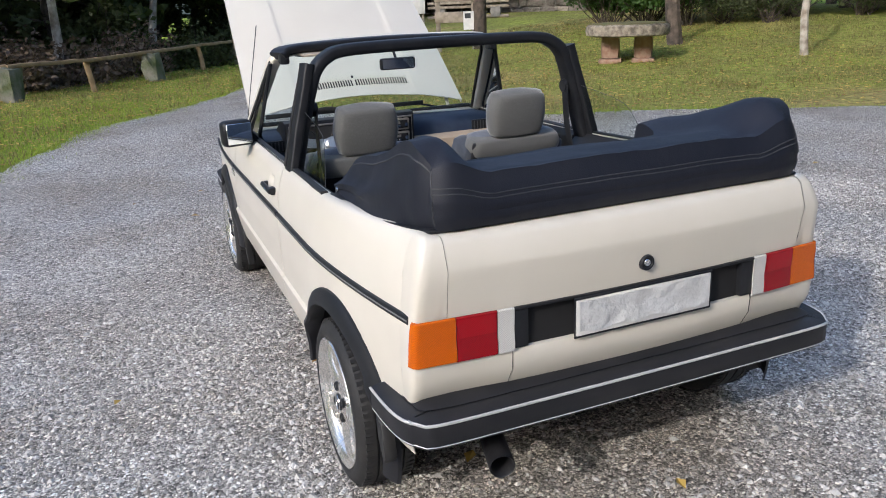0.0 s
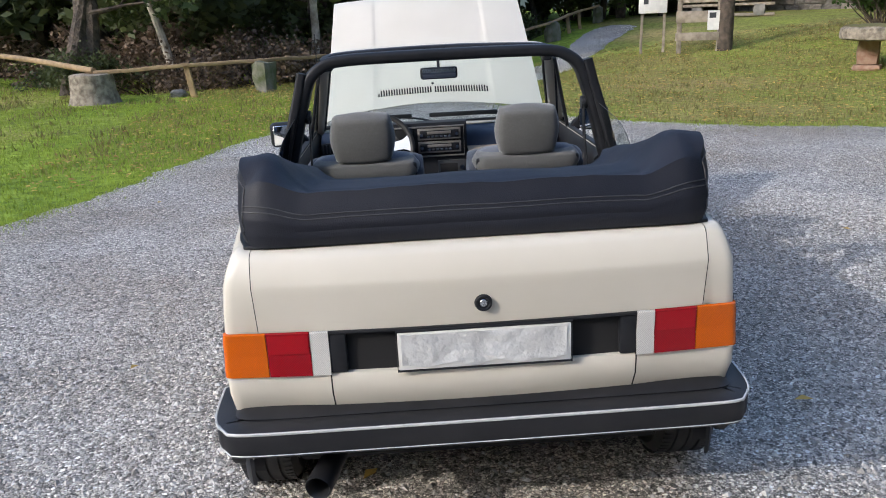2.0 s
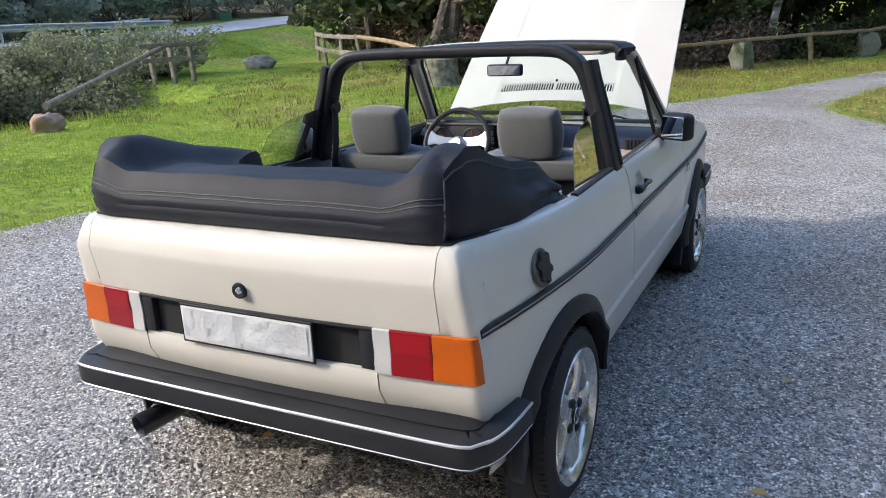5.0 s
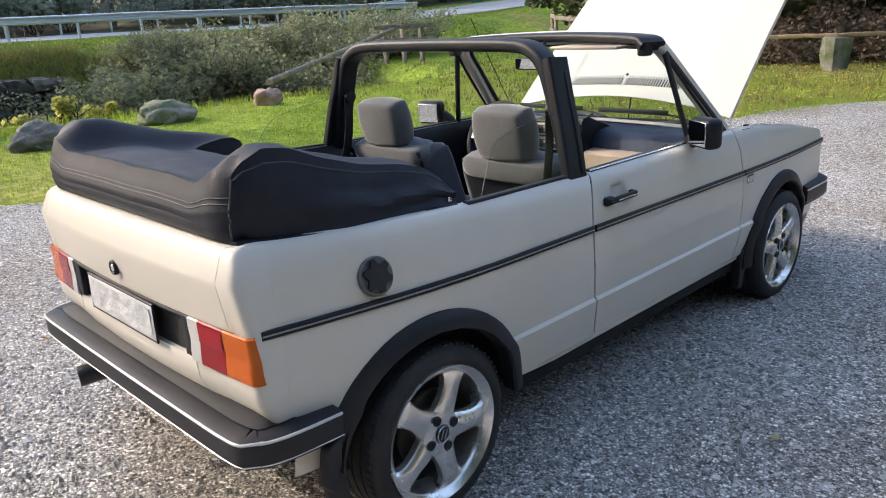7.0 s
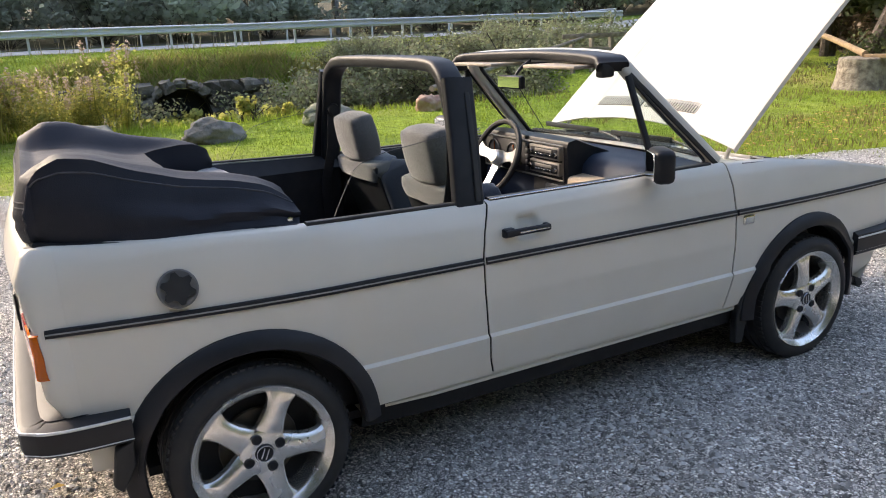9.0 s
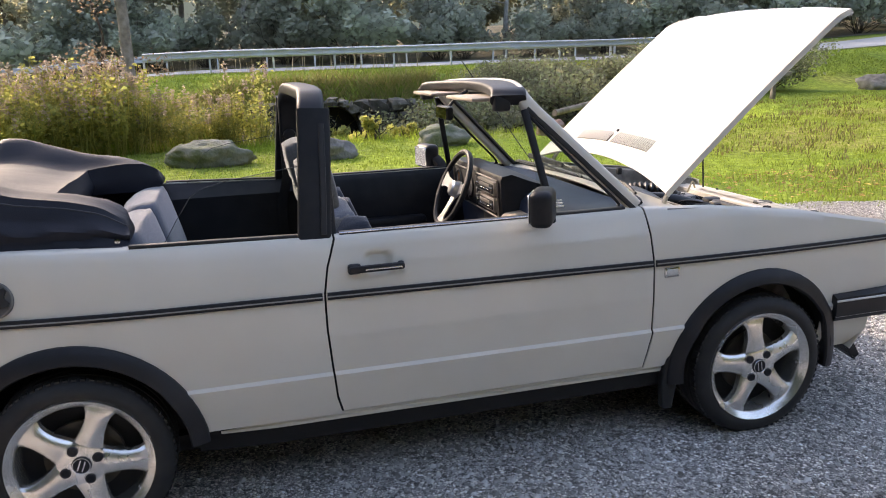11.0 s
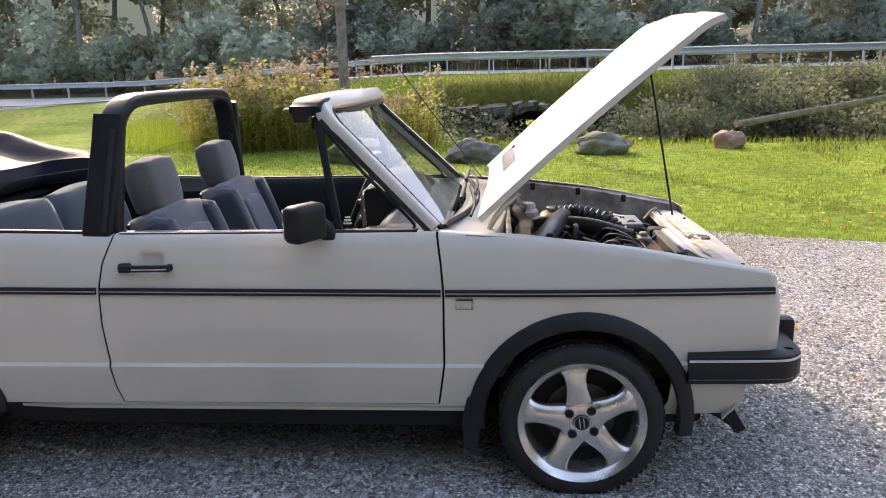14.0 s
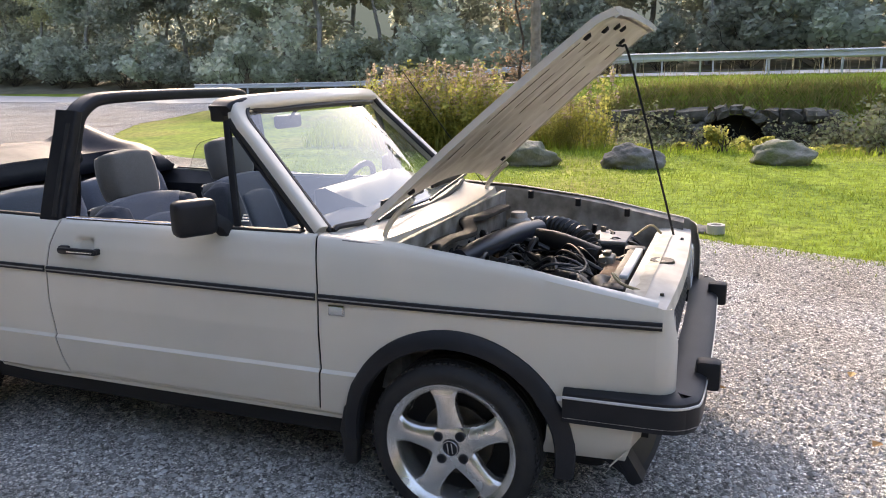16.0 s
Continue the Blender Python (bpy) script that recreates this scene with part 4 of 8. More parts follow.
# lower edge beading
bm = bmesh.new()
edge = [(s * u, v, z) for s, u, v, z in [(-1, 0.668, 0.20, 0.908), (-1, 0.662, 0.0, 0.914), (-1, 0.645, -0.25, 0.925), (-1, 0.598, -0.445, 0.941), (-1, 0.55, -0.478, 0.944), (-1, 0.2, -0.484, 0.945), (1, 0.2, -0.484, 0.945), (1, 0.55, -0.478, 0.944), (1, 0.598, -0.445, 0.941), (1, 0.645, -0.25, 0.925), (1, 0.662, 0.0, 0.914), (1, 0.668, 0.20, 0.908)]]
sweep(bm, smooth_path(edge, 4), rrect(0.030, 0.010, 0.004, 2))
part("cover_edge_beading", bm, BLACK, car)

# windscreen frame
def screen_edge(t, side):
    """Along one pillar from its foot to its head."""
    return Vector((side * lerp(0.660, 0.560, t), lerp(1.915, 1.535, t), lerp(0.895, 1.273, t)))


def screen_bow(u):
    return 0.10 * (1 - min(1.0, abs(u) / 0.62) ** 2)


frame_path = [screen_edge(t, 1) for t in (0, 0.25, 0.5, 0.75, 0.93)] + [Vector((0.53, 1.535, 1.293)), Vector((0.45, 1.555, 1.306)), Vector((0.25, 1.60, 1.313)), Vector((0, 1.62, 1.316)), Vector((-0.25, 1.60, 1.313)), Vector((-0.45, 1.555, 1.306)), Vector((-0.53, 1.535, 1.293))] + [screen_edge(t, -1) for t in (0.93, 0.75, 0.5, 0.25, 0)]
bm = bmesh.new()
sweep(bm, smooth_path(frame_path, 3), rrect(0.054, 0.05, 0.014, 3), up=(0, 0.72, 0.69))
part("windscreen_frame", bm, PAINT, car)
bm = bmesh.new()
gp = [p + Vector((-0.026 if p.x > 0.4 else 0.026 if p.x < -0.4 else 0, 0.022, 0.0 if abs(p.x) > 0.5 else -0.03)) for p in frame_path]
foot = [Vector((u, 1.955 + screen_bow(u) * 0.9, 0.905 - 0.02 * (1 - abs(u) / 0.62))) for u in ordered(-0.62, 0.62, 8)]
sweep(bm, smooth_path(gp + foot[::1], 3, True), ring(0.011, 6), up=(0, 0.72, 0.69), closed=True)
part("windscreen_seal", bm, RUBBER, car)
for s in (1, -1):
    bm = bmesh.new()
    sweep(bm, [screen_edge(t, s) + Vector((s * 0.024, -0.012, -0.008)) for t in ordered(0, 0.97, 6)], rrect(0.010, 0.018, 0.003, 2), up=(0, 0.72, 0.69))
    part("pillar_seal", bm, RUBBER, car)
# header lip with latches, black
bm = bmesh.new()
hp = [(0.558, 1.478, 1.283), (0.50, 1.495, 1.308), (0.25, 1.540, 1.318), (0, 1.555, 1.321), (-0.25, 1.540, 1.318), (-0.50, 1.495, 1.308), (-0.558, 1.478, 1.283)]
sweep(bm, smooth_path(hp, 5), rrect(0.125, 0.040, 0.014, 3))
header = part("header_rail", bm, BLACK, car, "black header rail with roof latches")
for s in (1, -1):
    bm = bmesh.new()
    box(bm, s * 0.535 - 0.022, s * 0.535 + 0.022, 1.43, 1.49, 1.245, 1.30, 0.01)
    part("roof_latch", bm, BLACK, header)
    bm = bmesh.new()
    box(bm, *sorted((s * 0.12, s * 0.46)), 1.375, 1.545, 1.276, 1.290, 0.006)
    part("sun_visor", bm, TAN, car, "tan sun visor folded up")
# windscreen pane
bm = bmesh.new()
rows = []
for i in range(13):
    a = i / 6 - 1
    row = []
    for j in range(9):
        t = j / 8
        u = a * lerp(0.622, 0.525, t)
        row.append((u, lerp(1.935, 1.548, t) + 0.085 * (1 - a * a), lerp(0.897, 1.280, t) + 0.005 * (1 - a * a)))
    rows.append(row)
sheet(bm, rows)
ws = part("windscreen", bm, SCREEN, car, "clear windscreen")
ws.visible_shadow = False

# cowl below the windscreen, scuttle
bm = bmesh.new()
rows = []
for u in ordered(-0.655, 0.655, 14):
    a = abs(u) / 0.65
    v0 = 1.93 + 0.095 * (1 - a * a)
    rows.append([(u, v0 - 0.03, 0.885), (u, v0 + 0.02, 0.892), (u, v0 + 0.07 * (1 - 0.4 * a), 0.884), (u, 2.16 - 0.05 * a * a, 0.868), (u, 2.17 - 0.05 * a * a, 0.83)])
sheet(bm, rows)
part("cowl_panel", solid(bm, 0.004), PAINT, car)
for u0, u1 in ((0.46, 0.02), (-0.02, -0.50)):
    bm = bmesh.new()
    tube(bm, [(u0, 2.03, 0.90), (lerp(u0, u1, 0.3), 2.04, 0.925), (u1, 2.015, 0.945)], 0.006, 6)
    wp = part("wiper", bm, BLACK, car, "black windscreen wiper")
    bm = bmesh.new()
    box(bm, *sorted((lerp(u0, u1, 0.25), u1 - 0.06)), 1.985, 1.998, 0.928, 0.952, 0.003)
    part("wiper_blade", bm, RUBBER, wp)

# roll hoop and door-post channels
bm = bmesh.new()
half = [(0.668, 0.80, 0.86), (0.640, 0.80, 0.97), (0.605, 0.80, 1.10), (0.572, 0.80, 1.208), (0.548, 0.80, 1.262), (0.505, 0.805, 1.302), (0.43, 0.81, 1.326), (0.20, 0.81, 1.332)]
path = smooth_path(half + [(-x, y, z) for x, y, z in half[::-1]], 4)
sweep(bm, path, rrect(0.046, 0.088, 0.016, 3), up=(0, 1, 0))
hoop = part("roll_hoop", bm, BLACK, car, "padded black roll-over hoop behind the front seats")
for s in (1, -1):
    bm = bmesh.new()
    sweep(bm, [(s * 0.690, 0.770, 0.87), (s * 0.650, 0.785, 1.03), (s * 0.600, 0.80, 1.20), (s * 0.578, 0.805, 1.285)], rrect(0.038, 0.105, 0.010, 3), up=(0, 1, 0))
    part("window_channel", bm, BLACK, hoop)
    bm = bmesh.new()
    sweep(bm, [(s * 0.703, 0.80, 0.90), (s * 0.664, 0.812, 1.05), (s * 0.605, 0.825, 1.24)], rrect(0.014, 0.02, 0.004, 2), up=(0, 1, 0))
    part("channel_seal", bm, RUBBER, hoop)
    bm = bmesh.new()
    lathe(bm, ((-0.012, 0.0), (-0.012, 0.026), (0.0, 0.030), (0.012, 0.026), (0.012, 0.0)), 20, "x", (s * 0.570, 0.80, 1.11))
    part("belt_anchor", bm, BLACK, hoop)
    bm = bmesh.new()
    sweep(bm, smooth_path([(s * 0.565, 0.79, 1.11), (s * 0.57, 0.78, 0.95), (s * 0.58, 0.74, 0.75), (s * 0.60, 0.76, 0.5)], 4), rrect(0.004, 0.045, 0.001, 1), up=(0, 1, 0))
    part("seat_belt", bm, BLACK, car)

# side glass
for s in (1, -1):
    d = doors[s]
    def su(z):
        return s * lerp(0.672, 0.585, (z - 0.88) / 0.38)
    # quarter light
    bm = bmesh.new()
    tri = [(1.555, 0.893), (1.842, 0.893), (1.838, 0.915), (1.545, 1.225), (1.53, 1.225)]
    vs = [bm.verts.new((su(z), v, z)) for v, z in tri]
    bm.faces.new(vs)
    g = part("quarter_light", bm, GLASS, d, "clear triangular quarter light")
    g.visible_shadow = False
    bm = bmesh.new()
    for k in range(3):
        z = 0.915 + 0.010 * k
        box(bm, *sorted((su(z) - s * 0.001, su(z) + s * 0.002)), 1.610 + 0.003 * k, 1.640 - 0.003 * k, z, z + 0.005)
    part("etched_mark", bm, WHITE, g)
    bm = bmesh.new()
    sweep(bm, [(su(z), v, z) for v, z in ((1.60, 0.88), (1.565, 1.05), (1.525, 1.25))], rrect(0.016, 0.026, 0.005, 2), up=(0, 1, 0))
    part("quarter_light_post", bm, BLACK, d)
    bm = bmesh.new()
    sweep(bm, smooth_path([(su(0.888), 1.58, 0.888), (su(0.888), 1.80, 0.888), (su(0.90), 1.845, 0.900), (su(0.93), 1.833, 0.930), (su(1.06), 1.70, 1.06), (su(1.235), 1.535, 1.235)], 3), rrect(0.010, 0.011, 0.003, 2), up=(1, 0, 0))
    part("quarter_light_frame", bm, BLACK, d)
    bm = bmesh.new()
    sweep(bm, [(s * (body_u(v, 0.885) - 0.028), v, table(v, BELT) + 0.010) for v in ordered(0.85, 1.86, 6)], rrect(0.030, 0.014, 0.004, 2))
    part("window_seal", bm, RUBBER, d)
    bm = bmesh.new()
    sweep(bm, [(s * (body_u(v, 0.885) - 0.016), v, table(v, BELT) + 0.014) for v in ordered(0.85, 1.58, 6)], rrect(0.006, 0.006, 0.002, 1))
    part("window_bright_line", bm, CHROME, d)
    bm = bmesh.new()
    sweep(bm, [(s * (body_u(v, 0.885) - 0.026), v, table(v, BELT) + 0.012) for v in ordered(0.22, 0.76, 5)], rrect(0.024, 0.012, 0.004, 2))
    part("quarter_window_seal", bm, RUBBER, car)
    # rear side window, half lowered
    bm = bmesh.new()
    poly = [(0.31, 0.895), (0.36, 0.975), (0.405, 1.040), (0.44, 1.062), (0.52, 1.082), (0.75, 1.112), (0.75, 0.895)]
    bm.faces.new([bm.verts.new((su(z), v, z)) for v, z in poly])
    g = part("rear_side_window", bm, GLASS, car, "half-lowered clear rear side window")
    g.visible_shadow = False
    bm = bmesh.new()
    sweep(bm, [(su(z), v, z) for v, z in poly[:6]], ring(0.0011, 5), up=(1, 0, 0))
    part("glass_edge", bm, GREY_TRIM, g)
    # mirror
    bm = bmesh.new()
    box(bm, -0.072, 0.072, -0.036, 0.040, -0.061, 0.061, 0.024, pose(s * 0.785, 1.510, 0.945, 0, 0, -s * (30 if s > 0 else 14)), 3)
    mr = part("door_mirror", bm, BLACK, d, "black door mirror")
    bm = bmesh.new()
    sweep(bm, [(s * 0.690, 1.57, 0.875), (s * 0.705, 1.56, 0.905), (s * 0.73, 1.54, 0.93)], rrect(0.05, 0.05, 0.012, 2), up=(0, 1, 0))
    part("mirror_foot", bm, BLACK, mr)
    bm = bmesh.new()
    box(bm, -0.060, 0.060, -0.0395, -0.0345, -0.048, 0.048, 0.002, pose(s * 0.785, 1.510, 0.945, 0, 0, -s * (30 if s > 0 else 14)), 1)
    part("mirror_glass", bm, MIRROR, mr)

# interior mirror
bm = bmesh.new()
box(bm, -0.09, 0.09, 1.385, 1.415, 1.187, 1.243, 0.012)
im = part("interior_mirror", bm, BLACK, car, "black interior mirror")
bm = bmesh.new()
box(bm, -0.08, 0.08, 1.383, 1.3845, 1.193, 1.237, 0.0)
part("mirror_glass", bm, MIRROR, im)
bm = bmesh.new()
tube(bm, [(0, 1.41, 1.225), (0, 1.45, 1.27), (0, 1.50, 1.30)], 0.007, 6)
part("mirror_stem", bm, BLACK, im)

# ---- interior ----
bm = bmesh.new()
box(bm, -0.66, 0.66, -0.30, 1.95, 0.235, 0.262, 0.0)
part("floor_pan", bm, LINER, car)
# unseen box for the car's underside, set low to deepen shade on the gravel
bm = bmesh.new()
box(bm, -0.58, 0.58, -0.25, 2.85, 0.155, 0.235, 0.03)
part("underbody", bm, LINER, car)
bm = bmesh.new()
box(bm, -0.10, 0.10, 0.3, 1.8, 0.26, 0.40, 0.03)
part("centre_tunnel", bm, LINER, car)
for s in (1, -1):
    bm = bmesh.new()
    sheet(bm, [[(s * (0.655 if v > 0.9 else 0.635), v, z) for z in (0.26, 0.5, 0.70, 0.86)] + [(s * 0.675, v, table(v, BELT) + 0.004)] for v in ordered(0.84, 1.90, 8)])
    c = part("door_card", solid(bm, 0.01), BLACK, car, "black door lining")
    bm = bmesh.new()
    box(bm, *sorted((s * 0.59, s * 0.655)), 0.95, 1.45, 0.62, 0.67, 0.015)
    part("arm_rest", bm, BLACK, c)
    bm = bmesh.new()
    sheet(bm, [[(s * 0.60, v, z) for z in (0.26, 0.5, 0.70, 0.84)] + [(s * (0.648 if v < 0.15 else 0.662), v, table(v, BELT) + (0.0 if v < 0.15 else 0.006))] for v in ordered(-0.1, 0.82, 6)])
    part("rear_side_trim", solid(bm, 0.01), BLACK, car)
# deck behind the rear seat
bm = bmesh.new()
sheet(bm, [[(u, -0.47, 0.915), (u, -0.10, 0.90), (u, -0.04, 0.88)] for u in (-0.60, 0, 0.60)])
part("rear_deck", bm, BLACK, car)


def cushion(name, parent, size, m, material, puff=0.25, label="", nx=14):
    """A stuffed block: a superellipsoid with flattened faces."""
    bm = bmesh.new()
    bmesh.ops.create_uvsphere(bm, u_segments=44, v_segments=28, radius=1.0)
    for v in bm.verts:
        c = Vector(v.co)
        k = max(abs(c.x), abs(c.y), abs(c.z))
        q = c / k
        t = lerp(1.0, k, 1 - puff)
        q = q.lerp(c.normalized(), 0.22 + 0.5 * puff)
        v.co = Vector((q.x * size[0] / 2, q.y * size[1] / 2, q.z * size[2] / 2))
    bmesh.ops.transform(bm, matrix=m, verts=bm.verts)
    ob = part(name, bm, material, parent, label, smooth=False)
    for p in ob.data.polygons:
        p.use_smooth = True
    return ob


for s in (1, -1):
    seat = new("front_seat")
    seat.parent = car
    tagged(seat, "grey cloth front seat with a square headrest")
    seat.matrix_local = pose(s * 0.345 - 0.012, 0, 0)
    cushion("seat_cushion", seat, (0.48, 0.52, 0.17), pose(0, 1.25, 0.43, 8), CLOTH_BLUE, 0.2)
    cushion("backrest", seat, (0.46, 0.14, 0.60), pose(0, 0.965, 0.66, 21), CLOTH_BLUE, 0.2)
    cushion("backrest_panel", seat, (0.26, 0.07, 0.44), pose(0, 1.022, 0.655, 21), CLOTH_BLUE, 0.2)
    for k in (1, -1):
        cushion("side_bolster", seat, (0.11, 0.17, 0.56), pose(k * 0.20, 0.975, 0.65, 19), CLOTH_DARK, 0.25)
    cushion("shoulder_pad", seat, (0.47, 0.15, 0.09), pose(0, 0.862, 0.875, 10), CLOTH, 0.3)
    cushion("headrest", seat, (0.272, 0.128, 0.216), pose(0, 0.822, 1.010, 12), CLOTH, 0.5)
    for k in (-0.06, 0.06):
        bm = bmesh.new()
        tube(bm, [(k, 0.85, 0.84), (k, 0.835, 0.93)], 0.006, 6, 0, up=(0, 1, 0))
        part("headrest_post", bm, CHROME, seat)
    bm = bmesh.new()
    box(bm, -0.22, 0.22, 0.0, 0.02, -0.29, 0.27, 0.01, pose(0, 0.885, 0.64, 19))
    part("seat_back_shell", bm, BLACK, seat)
rear = new("rear_seat")
rear.parent = car
tagged(rear, "blue-grey cloth rear bench")
for s in (1, -1):
    cushion("rear_backrest", rear, (0.58, 0.16, 0.46), pose(s * 0.29, 0.21, 0.71, 14), CLOTH_BLUE, 0.25)
    cushion("rear_cushion", rear, (0.58, 0.46, 0.18), pose(s * 0.29, 0.42, 0.44, 6), CLOTH_BLUE, 0.25)

# dashboard
bm = bmesh.new()
prof = [(1.66, 0.58), (1.65, 0.70), (1.68, 0.845), (1.71, 0.872), (1.74, 0.885), (1.80, 0.888), (1.95, 0.882), (1.95, 0.5), (1.72, 0.5)]
sheet(bm, [[(u, v, z) for v, z in prof] for u in ordered(-0.63, 0.63, 6)], close_v=True)
dash = part("dashboard", bm, DASH, car, "dark blue-black dashboard")
bm = bmesh.new()
sheet(bm, [[(u, v, lerp(z, 0.885, sstep(0.02, 0.16, u) * 0.35 if v > 1.7 else 0)) for v, z in ((1.600, 0.765), (1.592, 0.935), (1.600, 0.950), (1.64, 0.957), (1.72, 0.945), (1.80, 0.905), (1.84, 0.880), (1.84, 0.765))] for u in (-0.54, -0.53, -0.50, -0.30, -0.1, 0.05, 0.11, 0.13, 0.138)], close_v=True)
for f in ((0, 7), (64, 71)):
    bm.verts.ensure_lookup_table()
    bm.faces.new([bm.verts[i] for i in range(f[0], f[1] + 1)])
bmesh.ops.recalc_face_normals(bm, faces=bm.faces)
binn = part("instrument_binnacle", bm, BLACK, dash)
bm = bmesh.new()
box(bm, -0.515, -0.155, 1.584, 1.60, 0.785, 0.925, 0.008)
face = part("instrument_face", bm, RUBBER, dash)
FACE_TRIM = mat("dull_silver_trim", (0.34, 0.32, 0.29), 0.42, 0.6)
bm = bmesh.new()
tube(bm, [(-0.525, 1.585, 0.778), (0.122, 1.585, 0.778), (0.122, 1.580, 0.932), (-0.525, 1.580, 0.932)], 0.0045, 6, 0, True, up=(0, 1, 0))
part("face_trim", bm, FACE_TRIM, dash, "dull silver trim round the instruments")
for k in (-0.435, -0.265):
    bm = bmesh.new()
    lathe(bm, ((0.0, 0.052), (-0.006, 0.054), (-0.008, 0.050), (-0.002, 0.046), (-0.001, 0.0)), 28, "y", (k, 1.584, 0.86))
    dial = part("dial", bm, GREY_TRIM, face)
    bm = bmesh.new()
    box(bm, k - 0.0015, k + 0.0015, 1.578, 1.581, 0.86, 0.90)
    part("needle", bm, AMBER, dial)
for k in range(5):
    bm = bmesh.new()
    box(bm, -0.165 + 0.0 * k, -0.142, 1.578, 1.592, 0.792 + 0.027 * k, 0.814 + 0.027 * k, 0.003, seg=1)
    part("switch", bm, GREY_TRIM, dash)
bm = bmesh.new()
box(bm, -0.13, 0.135, 1.60, 1.70, 0.56, 0.775, 0.010)
con = part("centre_console", bm, BLACK, dash)
for z in (0.893, 0.825):
    bm = bmesh.new()
    box(bm, -0.118, 0.105, 1.572, 1.595, z - 0.028, z + 0.030, 0.004)
    rd = part("radio", bm, FACE_TRIM, dash, "silver-fronted car radio")
    bm = bmesh.new()
    box(bm, -0.108, 0.095, 1.569, 1.574, z - 0.019, z + 0.021, 0.002)
    part("radio_face", bm, BLACK, rd)
    for k in (-0.098, 0.084):
        bm = bmesh.new()
        lathe(bm, ((-0.010, 0.0), (-0.010, 0.009), (0.004, 0.011)), 16, "y", (k, 1.569, z))
        part("radio_knob", bm, CHROME, rd)
    bm = bmesh.new()
    box(bm, -0.07, 0.055, 1.566, 1.571, z + 0.002, z + 0.016, 0.002)
    part("radio_display", bm, FACE_TRIM, rd)
    for k in range(6):
        bm = bmesh.new()
        box(bm, -0.07 + 0.022 * k, -0.054 + 0.022 * k, 1.565, 1.571, z - 0.015, z - 0.005, 0.001, seg=1)
        part("radio_button", bm, CHROME, rd)
bm = bmesh.new()
box(bm, -0.02, 0.128, 1.588, 1.605, 0.672, 0.752, 0.006)
hp2 = part("heater_panel", bm, GREY_TRIM, con)
bm = bmesh.new()
box(bm, -0.008, 0.085, 1.584, 1.592, 0.69, 0.735, 0.003)
part("heater_slide", bm, LINER, hp2)
bm = bmesh.new()
lathe(bm, ((-0.012, 0.0), (-0.012, 0.011), (0.004, 0.013)), 16, "y", (0.106, 1.588, 0.712))
part("heater_knob", bm, CHROME, hp2)
bm = bmesh.new()
sheet(bm, [[(u, 1.60, 0.700), (u, 1.585, 0.716), (u, 1.590, 0.790), (u, 1.605, 0.802), (u, 1.70, 0.810)] for u in ordered(0.145, 0.615, 4)])
part("glove_shelf", solid(bm, 0.010), mat("beige_plastic", (0.46, 0.37, 0.27), 0.65, second=(0.38, 0.30, 0.22), scale=10, bump=0.08), dash, "beige glove shelf front")
bm = bmesh.new()
box(bm, 0.40, 0.47, 1.578, 1.59, 0.765, 0.785, 0.003)
part("shelf_latch", bm, BLACK, dash)
bm = bmesh.new()
tube(bm, [(-0.29, 1.60, 0.80), (-0.20, 1.56, 0.82), (-0.16, 1.55, 0.825)], 0.007, 6, 3)
part("column_stalk", bm, BLACK, dash)
for u in (-0.58, 0.56):
    bm = bmesh.new()
    box(bm, u - 0.05, u + 0.05, 1.662, 1.682, 0.80, 0.86, 0.006)
    vent = part("air_vent", bm, BLACK, dash)
    for k in range(5):
        bm = bmesh.new()
        box(bm, u - 0.042 + k * 0.018, u - 0.036 + k * 0.018, 1.657, 1.665, 0.807, 0.853)
        part("vent_slat", bm, GREY_TRIM, vent)
# steering wheel
sw = new("steering_wheel")
sw.parent = car
tagged(sw, "small steering wheel with bright alloy spokes")
sw.matrix_local = pose(-0.325, 1.515, 0.842, 66)
bm = bmesh.new()
tube(bm, [(0.178 * math.cos(2 * math.pi * i / 40), 0.178 * math.sin(2 * math.pi * i / 40), 0) for i in range(40)], 0.014, 8, 0, True)
part("wheel_rim", bm, RUBBER, sw)
SPOKE = mat("polished_spoke", (0.72, 0.72, 0.71), 0.28, 0.85)
for a in (8, 172, 270):
    bm = bmesh.new()
    rows = []
    for r, w in ((0.03, 0.030), (0.08, 0.022), (0.13, 0.024), (0.168, 0.045)):
        rows.append([(r, -w, -0.03 + r * 0.18), (r, w, -0.03 + r * 0.18), (r, w, -0.024 + r * 0.18), (r, -w, -0.024 + r * 0.18)])
    sheet(bm, rows, close_v=True)
    bmesh.ops.transform(bm, matrix=Matrix.Rotation(radians(a), 4, "Z"), verts=bm.verts)
    part("wheel_spoke", bm, SPOKE, sw)
bm = bmesh.new()
lathe(bm, ((0.014, 0.0), (0.014, 0.026), (0.006, 0.036), (-0.03, 0.042), (-0.03, 0.0)), 28, "z")
part("horn_button", bm, SPOKE, sw)
bm = bmesh.new()
lathe(bm, ((-0.03, 0.03), (-0.30, 0.035)), 16, "z")
part("steering_column", bm, BLACK, sw)

# ---- bonnet, propped open ----
bonnet = new("bonnet")
bonnet.parent = car
tagged(bonnet, "cream bonnet propped open, with slotted air intake")
bonnet.matrix_local = pose(0, 2.062, 0.920, 40.2, 0, 0)
HOOD_L = 1.008


